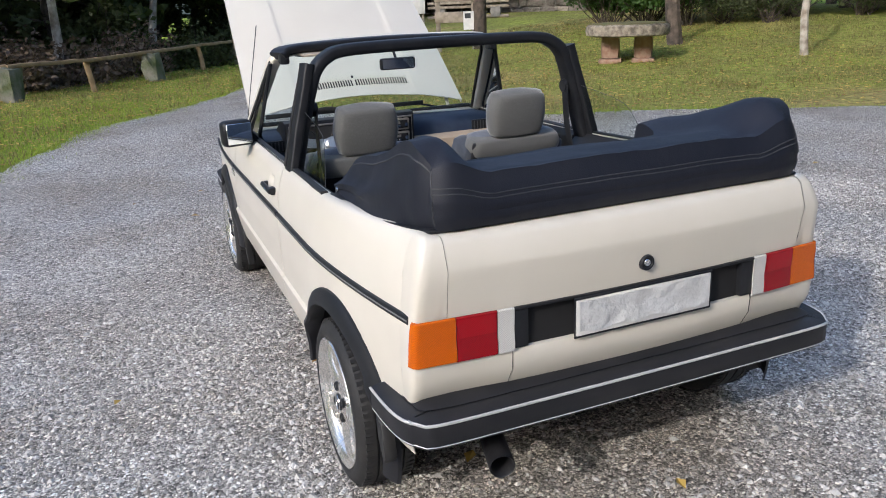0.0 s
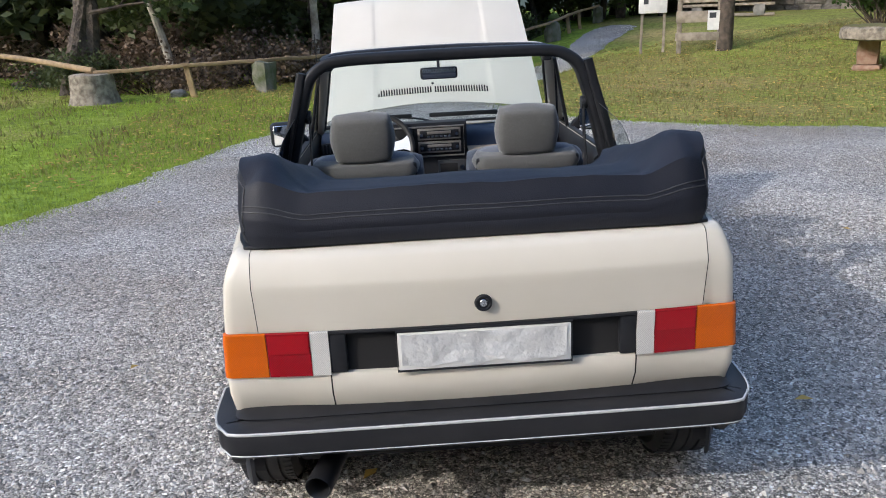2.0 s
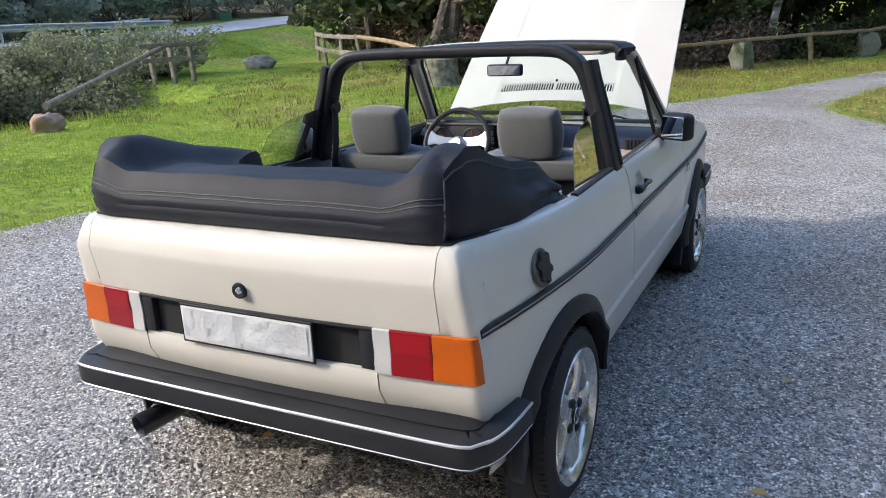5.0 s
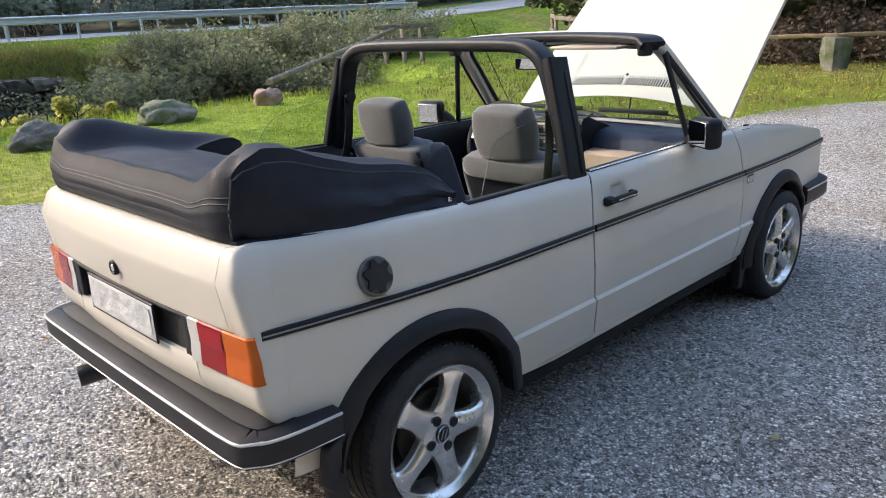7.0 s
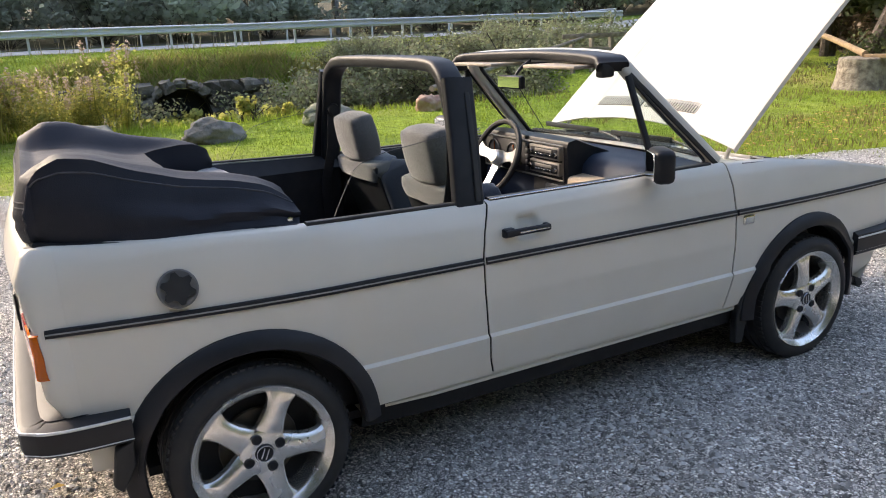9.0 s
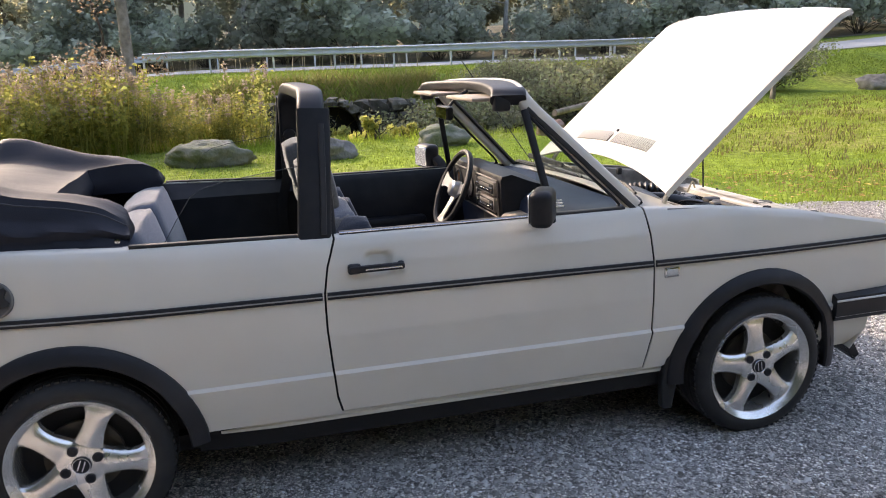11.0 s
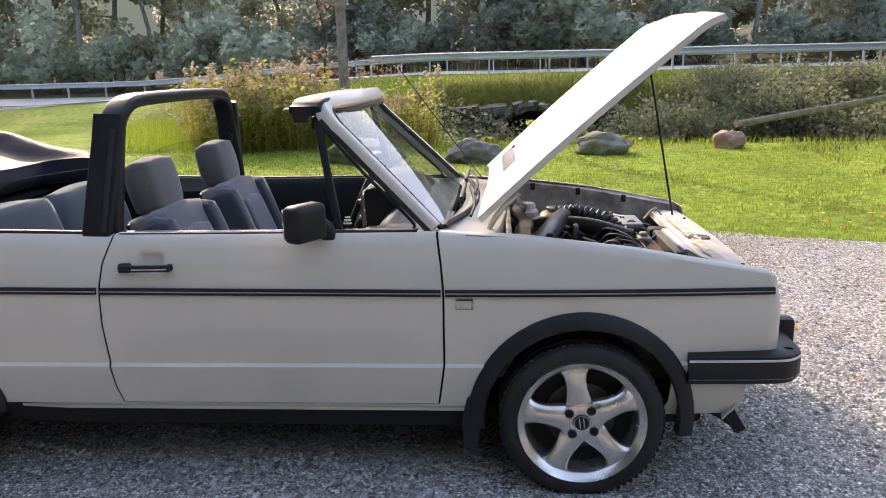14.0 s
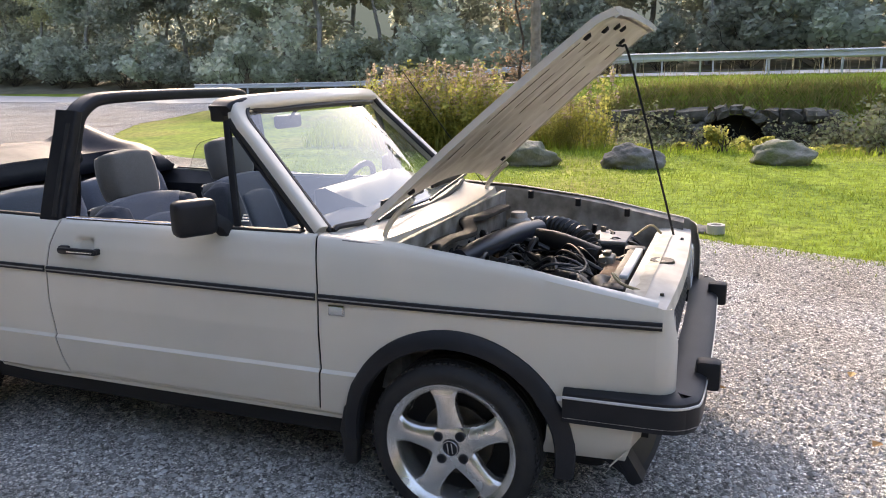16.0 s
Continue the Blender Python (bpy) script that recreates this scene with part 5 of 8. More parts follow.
def hood_pt(a, b):
    """a across -1..1, b from hinge 0 to nose 1; local y along the panel, z up from it."""
    w = lerp(0.628, 0.590, b)
    u = a * w
    y = HOOD_L * b + (0.075 * (1 - a * a) if b < 0.02 else 0.075 * (1 - a * a) * (1 - sstep(0, 0.25, b)))
    z = 0.040 * (1 - a * a) - 0.020 * sstep(0.92, 1.02, b) ** 1.5 + 0.012 * math.sin(math.pi * b)
    crease = abs(abs(u) - 0.35)
    z += 0.006 * (1 - sstep(0.0, 0.02, max(0, 0.35 - abs(u)))) if abs(u) < 0.35 else 0.006
    z += b * b * 0.020 * (0.5 - 0.5 * a)
    return Vector((u, y, z))


bm = bmesh.new()
As = sorted(set(ordered(-1, 1, 20) + [s * k for s in (1, -1) for k in (0.545, 0.56, 0.575)]))
Bs = sorted(set(ordered(0, 0.9, 14) + [0.92, 0.94, 0.96, 0.98, 1.0]))
sheet(bm, [[hood_pt(a, b) for b in Bs] + [hood_pt(a, 1.0) + Vector((0, -0.012, -0.025))] for a in As])
part("bonnet_skin", solid(bm, 0.005), PAINT, bonnet)
# folded side flanges
for s in (1, -1):
    bm = bmesh.new()
    sheet(bm, [[hood_pt(s, b) + Vector((0, 0, d)) for d in (-0.002, -0.022)] for b in Bs])
    part("bonnet_flange", solid(bm, 0.005), PAINT, bonnet)
# inner panel with pressed ribs
bm = bmesh.new()
rows = []
for a in ordered(-0.97, 0.97, 60):
    row = []
    for b in ordered(0.015, 0.965, 26):
        p = hood_pt(a, b)
        rib = math.cos(a * math.pi * 8 + math.pi)
        deep = 0.020 + 0.008 * sstep(-0.2, 0.35, rib) * sstep(0.16, 0.22, b) * sstep(0.90, 0.84, b)
        row.append(p + Vector((0, 0, -deep)))
    rows.append(row)
sheet(bm, rows)
part("bonnet_inner_panel", bm, PAINT_IN, bonnet, "pale inner panel with pressed ribs")
# slots are black boxes in the uncut skin, their inner shade put in as colour
for side in (-1, 1):
    for k in range(21):
        a = -0.005 + side * (0.014 + 0.0152 * k)
        p = hood_pt(a / 0.62, 0.155)
        bm = bmesh.new()
        box(bm, a - 0.0042, a + 0.0042, p.y - 0.029, p.y + 0.029, p.z - 0.012, p.z + 0.0008, 0.0)
        part("intake_slot", bm, LINER, bonnet)
        bm = bmesh.new()
        c = a + side * 0.0076
        box(bm, c - 0.0032, c + 0.0032, p.y - 0.031, p.y + 0.031, p.z - 0.004, p.z + 0.0045, 0.001, seg=1)
        part("intake_louvre", bm, PAINT, bonnet)
bm = bmesh.new()
p = hood_pt(0.0, 0.21)
lathe(bm, ((p.z - 0.004, 0.008), (p.z + 0.006, 0.007), (p.z + 0.009, 0.0)), 12, "z", (-0.005, p.y, 0))
part("washer_jet", bm, BLACK, bonnet)
# brown-dark strips laid on the panel: the shade inside its slots, as colour
SLOT = mat("slot_shade", (0.09, 0.075, 0.055), 0.9, second=(0.04, 0.03, 0.025), scale=30)
for k in range(5):
    a = -0.70 + 0.35 * k
    for b0, b1 in ((0.26 + 0.03 * (k % 3), 0.37 + 0.03 * (k % 2)), (0.47 + 0.05 * (k % 2), 0.70 + 0.03 * (k % 3)), (0.78 + 0.02 * (k % 2), 0.85)):
        bm = bmesh.new()
        pts = [hood_pt(a, lerp(b0, b1, q / 3)) + Vector((0, 0, -0.0285)) for q in range(4)]
        sweep(bm, pts, rrect(0.003, 0.002, 0.0008, 1))
        part("rib_slot", bm, SLOT, bonnet)
# holes are black discs on the panel, their shade put in as colour
for b, a in ((0.91, 0.35), (0.93, 0.05), (0.93, -0.2), (0.88, -0.6), (0.88, 0.75), (0.15, 0.85), (0.15, -0.85)):
    bm = bmesh.new()
    p = hood_pt(a, b)
    lathe(bm, ((p.z - 0.036, 0.0), (p.z - 0.036, 0.011), (p.z - 0.026, 0.015)), 12, "z", (p.x, p.y, 0))
    part("bonnet_hole", bm, LINER, bonnet)
for s in (1, -1):
    bm = bmesh.new()
    tube(bm, [(s * 0.56, 2.10, 0.82), (s * 0.555, 2.10, 0.88), (s * 0.555, 2.14, 0.94), (s * 0.555, 2.20, 0.995)], 0.010, 6, up=(1, 0, 0))
    part("bonnet_hinge", bm, PAINT, car)
bm = bmesh.new()
tube(bm, [(-0.470, 2.953, 0.70), (-0.468, 2.95, 0.72), (-0.36, 2.855, 1.11), (-0.262, 2.768, 1.455), (-0.25, 2.745, 1.485), (-0.28, 2.72, 1.49)], 0.0048, 6, up=(1, 0, 0))
part("bonnet_prop", bm, BLACK, car, "thin black bonnet prop rod")
# antenna at the windscreen's far foot
bm = bmesh.new()
tube(bm, [(-0.655, 2.06, 0.87), (-0.645, 1.95, 1.02), (-0.61, 1.66, 1.42)], 0.0022, 5, 0, up=(1, 0, 0))
part("antenna", bm, ANTENNA, car)

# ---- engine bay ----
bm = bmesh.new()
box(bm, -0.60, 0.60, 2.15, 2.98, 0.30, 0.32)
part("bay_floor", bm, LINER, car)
for s in (1, -1):
    bm = bmesh.new()
    sheet(bm, [[(s * (body_u(v, 0.8) - 0.032), v, table(v, BELT) + 0.006), (s * (body_u(v, 0.8) - 0.075), v, table(v, BELT) - 0.006), (s * (body_u(v, 0.8) - 0.085), v, table(v, BELT) - 0.04), (s * 0.56, v, 0.60), (s * 0.54, v, 0.32)] for v in ordered(2.02, 2.98, 8)])
    part("bay_side", solid(bm, 0.004), BAY, car)
    bm = bmesh.new()
    lathe(bm, ((0.50, 0.14), (0.66, 0.13), (0.70, 0.105), (0.705, 0.06), (0.72, 0.055), (0.725, 0.0)), 24, "z", (s * 0.46, 2.36, 0))
    part("strut_tower", bm, BAY, car)
bm = bmesh.new()
box(bm, -0.62, 0.62, 2.155, 2.175, 0.32, 0.86, 0.004)
part("bulkhead", bm, BAY, car)
# slam panel
bm = bmesh.new()
rows = []
for u in ordered(-0.655, 0.655, 16):
    k = 0.02 * (u / 0.65) ** 2
    rows.append([(u, 2.87, 0.69), (u, 2.875, 0.712), (u, 2.96 - k, 0.718), (u, 3.03 - k, 0.706), (u, 3.035 - k, 0.66)])
sheet(bm, rows)
part("slam_panel", solid(bm, 0.004), PAINT_IN, car, "cream front panel with bonnet catch")
bm = bmesh.new()
lathe(bm, ((0.712, 0.045), (0.722, 0.042), (0.722, 0.028), (0.716, 0.0)), 20, "z", (0.02, 2.95, 0))
part("bonnet_catch", bm, DARK_METAL, car)
# radiator and ducting
bm = bmesh.new()
box(bm, -0.22, 0.36, 2.80, 2.86, 0.40, 0.71, 0.012)
rad = part("radiator", bm, DARK_METAL, car, "dull dark radiator with a white top bar")
bm = bmesh.new()
box(bm, -0.15, 0.28, 2.833, 2.862, 0.706, 0.722, 0.004)
part("top_bar", bm, WHITE, rad)
bm = bmesh.new()
box(bm, -0.24, -0.17, 2.785, 2.87, 0.40, 0.715, 0.014)
part("radiator_tank", bm, BLACK, car)
bm = bmesh.new()
box(bm, 0.35, 0.42, 2.785, 2.87, 0.40, 0.715, 0.014)
part("radiator_tank", bm, BLACK, car)
bm = bmesh.new()
box(bm, -0.16, 0.22, 2.735, 2.80, 0.62, 0.685, 0.02)
part("heat_shield", bm, RUST, car)
# battery
bm = bmesh.new()
box(bm, -0.50, -0.26, 2.62, 2.79, 0.52, 0.70, 0.008)
bat = part("battery", bm, BLACK, car, "black battery with a grey top")
bm = bmesh.new()
box(bm, -0.49, -0.27, 2.63, 2.78, 0.70, 0.718, 0.006)
part("battery_top", bm, mat("battery_grey", (0.30, 0.30, 0.31), 0.5, second=(0.20, 0.20, 0.20), scale=12), bat)
for u, v in ((-0.46, 2.66), (-0.30, 2.66)):
    bm = bmesh.new()
    lathe(bm, ((0.715, 0.012), (0.738, 0.011), (0.738, 0.0)), 12, "z", (u, v, 0))
    part("battery_terminal", bm, ALUMINIUM, bat)
# engine block, head cover, air box, manifold
bm = bmesh.new()
box(bm, -0.25, 0.36, 2.36, 2.64, 0.33, 0.58, 0.03)
eng = part("engine_block", bm, DARK_METAL, car, "oily four-cylinder engine")
bm = bmesh.new()
box(bm, -0.20, 0.32, 2.40, 2.54, 0.58, 0.665, 0.022)
part("cylinder_head_cover", bm, ALUMINIUM, eng)
bm = bmesh.new()
lathe(bm, ((0.655, 0.035), (0.685, 0.033), (0.688, 0.0)), 16, "z", (0.18, 2.47, 0))
part("oil_filler_cap", bm, BLACK, eng)
for k in range(4):
    bm = bmesh.new()
    u = -0.12 + 0.13 * k
    tube(bm, [(u, 2.42, 0.62), (u, 2.36, 0.69), (u, 2.30, 0.70), (u, 2.26, 0.66)], 0.022, 10)
    part("intake_runner", bm, DARK_METAL, eng)
bm = bmesh.new()
tube(bm, [(-0.22, 2.24, 0.71), (-0.20, 2.34, 0.735), (-0.15, 2.52, 0.735), (-0.11, 2.70, 0.69)], 0.036, 14)
part("air_duct", bm, BLACK_HOSE, eng)
bm = bmesh.new()
box(bm, -0.56, -0.34, 2.40, 2.60, 0.50, 0.70, 0.025)
part("air_filter_box", bm, BLACK, eng)
bm = bmesh.new()
box(bm, -0.10, 0.14, 2.60, 2.70, 0.55, 0.665, 0.02)
part("fuel_distributor", bm, BLACK, eng)
for pts, r in (([(0.24, 2.74, 0.64), (0.32, 2.75, 0.66), (0.38, 2.70, 0.64), (0.40, 2.62, 0.56)], 0.030), ([(0.36, 2.80, 0.67), (0.46, 2.76, 0.67), (0.50, 2.66, 0.62)], 0.024)):
    bm = bmesh.new()
    tube(bm, pts, r, 12)
    part("exhaust_elbow", bm, BROWN_PIPE, eng)
# reservoirs on the bulkhead side
bm = bmesh.new()
lathe(bm, ((0.68, 0.055), (0.77, 0.055), (0.785, 0.04), (0.80, 0.04), (0.81, 0.034), (0.81, 0.0)), 20, "z", (-0.50, 2.27, -0.03))
part("brake_reservoir", bm, CLEAR, car, "pale plastic fluid reservoir")
bm = bmesh.new()
box(bm, -0.47, -0.31, 2.32, 2.46, 0.66, 0.755, 0.035, None, 3)
part("expansion_tank", bm, mat("browned_plastic", (0.36, 0.27, 0.20), 0.5, second=(0.26, 0.19, 0.13), scale=8), car, "browned plastic expansion tank")
bm = bmesh.new()
sweep(bm, smooth_path([(-0.50, 2.20, 0.80), (-0.10, 2.22, 0.825), (0.02, 2.20, 0.83), (0.10, 2.24, 0.80), (0.30, 2.22, 0.81), (0.52, 2.22, 0.80)], 4), rrect(0.06, 0.02, 0.006, 2))
part("scuttle_strip", bm, mat("aged_seal", (0.075, 0.062, 0.05), 0.8, second=(0.03, 0.025, 0.02), scale=14), car)
# hoses and leads
rng = random.Random(4)
for k in range(58):
    u0, v0 = rng.uniform(-0.45, 0.42), rng.uniform(2.25, 2.75)
    pts = []
    a = rng.uniform(0, 6.28)
    for i in range(5):
        pts.append((max(-0.5, min(0.5, u0)), max(2.2, min(2.82, v0)), rng.uniform(0.63, 0.755) - 0.14 * max(0, v0 - 2.5)))
        u0 += 0.11 * math.cos(a)
        v0 += 0.09 * math.sin(a)
        a += rng.uniform(-0.9, 0.9)
    bm = bmesh.new()
    tube(bm, pts, rng.choice((0.003, 0.004, 0.006, 0.009, 0.012)), 7)
    part("hose" if k % 3 == 0 else "cable", bm, BLACK_HOSE, car)
for pts in ([(0.28, 2.86, 0.68), (0.34, 2.82, 0.74), (0.42, 2.86, 0.73), (0.44, 2.93, 0.715)], [(-0.38, 2.80, 0.72), (-0.43, 2.86, 0.76), (-0.47, 2.90, 0.72)]):
    bm = bmesh.new()
    tube(bm, pts, 0.005, 6)
    part("cable", bm, mat("yellowed_cable", (0.40, 0.33, 0.18), 0.6), car)

# corrugated intake hose, coiled leads, capped reservoir
def ribbed(pts, r, count):
    bm = bmesh.new()
    path = smooth_path(pts, count * 4 // max(1, len(pts) - 1))
    sweep(bm, path, ring(1.0, 14), scale=lambda t: r * (1.0 + 0.13 * math.cos(t * count * 2 * math.pi)))
    return bm


BLUE_DUCT = mat("blue_black_duct", (0.022, 0.027, 0.040), 0.35, second=(0.035, 0.038, 0.048), scale=9)
part("ribbed_hose", ribbed([(-0.34, 2.40, 0.745), (-0.30, 2.50, 0.755), (-0.24, 2.60, 0.735), (-0.20, 2.66, 0.68)], 0.045, 14), BLACK_HOSE, eng)
bm = bmesh.new()
tube(bm, [(0.30, 2.27, 0.74), (0.12, 2.33, 0.762), (-0.10, 2.38, 0.765), (-0.26, 2.42, 0.755)], 0.040, 16)
part("air_pipe", bm, BLUE_DUCT, eng, "smooth blue-black air pipe")
for k in range(4):
    bm = bmesh.new()
    tube(bm, [(0.16 + 0.010 * k + (0.085 + 0.006 * k) * math.cos(q * math.pi / 5), 2.63 + (0.060 + 0.004 * k) * math.sin(q * math.pi / 5), 0.705 + 0.012 * math.sin(q + k) + 0.006 * k) for q in range(10)], 0.0048, 7, 3, True)
    part("coiled_lead", bm, BLACK_HOSE if k % 2 else GREY_TRIM, eng)
for k in range(4):
    u = -0.10 + 0.12 * k
    bm = bmesh.new()
    tube(bm, [(u, 2.52, 0.66), (u + 0.02, 2.58, 0.735), (u * 0.5 + 0.1, 2.66, 0.73), (0.16, 2.72, 0.68)], 0.0055, 7)
    part("ignition_lead", bm, BLACK_HOSE, eng)
bm = bmesh.new()
lathe(bm, ((0.745, 0.0), (0.745, 0.022), (0.752, 0.024), (0.766, 0.036), (0.775, 0.036), (0.778, 0.030), (0.770, 0.024), (0.768, 0.0)), 24, "z", (-0.40, 2.39, 0.0))
part("reservoir_cap", bm, mat("yellowed_white_cap", (0.62, 0.58, 0.48), 0.5, second=(0.5, 0.45, 0.36), scale=14), car)
for pts, r in (([(0.44, 2.78, 0.66), (0.36, 2.72, 0.70), (0.30, 2.64, 0.70), (0.28, 2.56, 0.66)], 0.028), ([(0.20, 2.80, 0.655), (0.30, 2.77, 0.69), (0.42, 2.80, 0.67)], 0.033)):
    bm = bmesh.new()
    tube(bm, pts, r, 12)
    part("coolant_hose", bm, BLACK_HOSE, eng)
for u, v, w, d, h in ((0.30, 2.40, 0.10, 0.12, 0.06), (0.02, 2.30, 0.12, 0.07, 0.07), (-0.06, 2.74, 0.09, 0.06, 0.05), (0.40, 2.46, 0.07, 0.09, 0.08), (-0.22, 2.30, 0.10, 0.08, 0.07)):
    bm = bmesh.new()
    box(bm, u - w / 2, u + w / 2, v - d / 2, v + d / 2, 0.64, 0.66 + h, 0.012)
    box(bm, u - w / 4, u + w / 4, v - d / 4, v + d / 4, 0.65 + h, 0.675 + h, 0.006)
    part("engine_fitting", bm, (ALUMINIUM, DARK_METAL, RUST)[int(u * 100) % 3], eng)
for s in (1, -1):
    for v in (2.30, 2.52, 2.74):
        bm = bmesh.new()
        box(bm, s * 0.600 - 0.012, s * 0.600 + 0.012, v - 0.012, v + 0.012, table(v, BELT) - 0.03, table(v, BELT) + 0.006, 0.004)
        part("bonnet_buffer", bm, BLACK, car)
bm = bmesh.new()
sheet(bm, [[(u, 2.905 + 0.006 * math.sin(u * 40), 0.7195), (u, 2.945, 0.7225)] for u in ordered(-0.45, 0.52, 24)])
part("label_strip", bm, mat("faded_sticker", (0.62, 0.58, 0.48), 0.6, second=(0.42, 0.37, 0.28), scale=18), car)
for u in (-0.40, 0.46):
    bm = bmesh.new()
    lathe(bm, ((0.712, 0.007), (0.720, 0.006), (0.722, 0.0)), 8, "z", (u, 2.99, 0))
    part("panel_bolt", bm, DARK_METAL, car)

# ---- ground ----
def stream_x(y):
    """Middle line of the stream west of the lawn."""
    return -13.6 + 0.5 * math.sin(y * 0.18)


def ground_z(x, y):
    z = 0.04 * noise.noise(Vector((x * 0.25, y * 0.25, 0)))
    near = sstep(6, 11, math.hypot(x - 1.5, y - 4))
    z = z * near - 0.024 * (1 - near)
    # stream channel west, turning east behind the fence
    if y < 34:
        d = abs(x - stream_x(y))
        on = sstep(-3.5, 0.5, y) * sstep(15.6, 13.0, y)
        steep = x < stream_x(y) and abs(y - 5.55) < 3.6
        z -= 1.25 * (1 - (sstep(-16.7, -17.0, x) if steep else sstep(1.8, 4.4, d))) * on
    if x > -10.5 and 14 < y < 36:
        mid = table(x, ((-10.5, 25.5), (-4.8, 19.4), (-1.0, 21.3), (1.5, 24.2), (4.0, 28.0), (8.0, 33.5)))
        z -= 0.9 * (1 - sstep(0.8, 2.3, abs(y - mid))) * sstep(-10.5, -9, x) * sstep(8.0, 6.0, x)
    # embankment up to the road
    cut = sstep(1.0, 3.0, y) * sstep(10.5, 8.5, y)
    road = sstep(lerp(-15.5, -16.8, cut), lerp(-20.0, -17.6, cut), x) * lerp(0.15, 0.87, sstep(-14, 3, y)) + 0.13 * sstep(-18.5, -21.5, x) * sstep(-12, 3, y)
    z += road
    z += 2.5 * sstep(-34, -60, x) + 0.55 * sstep(24, 40, y) * sstep(-8, -24, x)
    # gentle rise to the east and north
    z += 0.95 * sstep(6, 22, x + 0.5 * (y - 14)) * sstep(6, 15, y) * sstep(2, 8, x) + 0.4 * sstep(30, 50, y)
    return z


def axis_steps(lo, hi, mid0, mid1, fine, coarse):
    out, p = [], lo
    while p < hi:
        out.append(p)
        p += fine if mid0 <= p < mid1 else coarse if mid0 - 30 < p < mid1 + 30 else coarse * 8
    return out + [hi]


bm = bmesh.new()
xs, ys = axis_steps(-420, 420, -24, 22, 0.45, 2.0), axis_steps(-420, 420, -12, 34, 0.45, 2.0)
sheet(bm, [[(x, y, ground_z(x, y)) for y in ys] for x in xs])
ground = part("ground", bm, TURF, None, "mown green lawn with worn brown patches", kind="structure")
tagged(ground, category="lawn")


def blob_region(name, outline, lift, material, label, step=0.35, kind="structure", wobble=0.16):
    """A ground sheet inside an outline, draped over the terrain."""
    pts = [Vector((x, y, 0)) for x, y in outline]
    path = smooth_path(pts, 16, True)
    bm = bmesh.new()
    vs = []
    for p in path:
        q = p + Vector((noise.noise(p * 1.7) + 0.6 * noise.noise(p * 6), noise.noise(p * 1.7 + Vector((9, 9, 0))) + 0.6 * noise.noise(p * 6 + Vector((3, 1, 0))), 0)) * wobble
        vs.append(bm.verts.new((q.x, q.y, 0)))
    f = bm.faces.new(vs)
    bmesh.ops.triangulate(bm, faces=[f])
    for _ in range(4):
        es = [e for e in bm.edges if e.calc_length() > max(step, 0.9)]
        bmesh.ops.subdivide_edges(bm, edges=es, cuts=1)
        bmesh.ops.triangulate(bm, faces=bm.faces)
    for v in bm.verts:
        v.co.z = ground_z(v.co.x, v.co.y) + lift
    bmesh.ops.recalc_face_normals(bm, faces=bm.faces)
    if sum(f.normal.z for f in bm.faces) < 0:
        bmesh.ops.reverse_faces(bm, faces=bm.faces)
    return part(name, bm, material, None, label, kind=kind)


YARD = [(-4.1, 2.1), (-3.2, 3.6), (-2.5, 4.9), (-1.9, 6.2), (-1.3, 8.2), (-0.7, 10.2), (0.0, 11.9), (0.9, 13.0), (2.0, 14.7), (3.4, 17.6), (5.4, 21.1), (8.0, 27.4), (9.5, 29.5), (10.0, 28.0), (8.3, 24.6), (5.7, 19.2), (4.1, 15.8), (3.3, 13.7), (2.9, 12.3), (3.4, 11.0), (4.3, 10.0), (5.3, 9.2), (6.9, 8.5), (9.2, 7.1), (13, 5.0), (20, 2.0), (22, -12), (6, -24), (-14, -28), (-22, -29), (-30, -36), (-33, -30), (-28.5, -16), (-25, -11.6), (-20.5, -12.2), (-15.6, -11.6), (-12.0, -9.6), (-9.2, -7.4), (-7.4, -4.8), (-6.3, -2.4), (-5.2, 0.2)]
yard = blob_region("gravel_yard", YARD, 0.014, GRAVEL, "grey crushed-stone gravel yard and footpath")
tagged(yard, category="gravel")
dry = blob_region("dry_lawn", [(2.6, 12.8), (4.4, 9.4), (9, 6.6), (16, 3.8), (27, 1.5), (30, 20), (24, 34), (11, 33), (8.6, 26), (5.2, 19)], 0.007, DRY_TURF, "dry yellowing lawn strewn with fallen leaves")
tagged(dry, category="lawn")

# road
bm = bmesh.new()
ROAD = smooth_path([(-20, 95, 0), (-23, 60, 0), (-25.2, 30, 0), (-25.6, 12, 0), (-26.0, 0, 0), (-27.5, -12, 0), (-30, -26, 0), (-36, -50, 0), (-50, -90, 0)], 8)
rows = []
for i, p in enumerate(ROAD):
    d = (ROAD[min(i + 1, len(ROAD) - 1)] - ROAD[max(i - 1, 0)]).normalized()
    s = d.cross(Vector((0, 0, 1)))
    zz = max(ground_z(p.x + s.x * w, p.y + s.y * w) for w in (-3, 0, 3)) + 0.05
    rows.append([p + s * w + Vector((0, 0, zz - (0.03 if abs(w) > 3 else 0))) for w in (-3.3, -3.0, -1, 1, 3.0, 3.3)])
sheet(bm, rows)
road = part("road", solid(bm, 0.05), ASPHALT, None, "pale grey asphalt country road", kind="structure")
tagged(road, category="road")


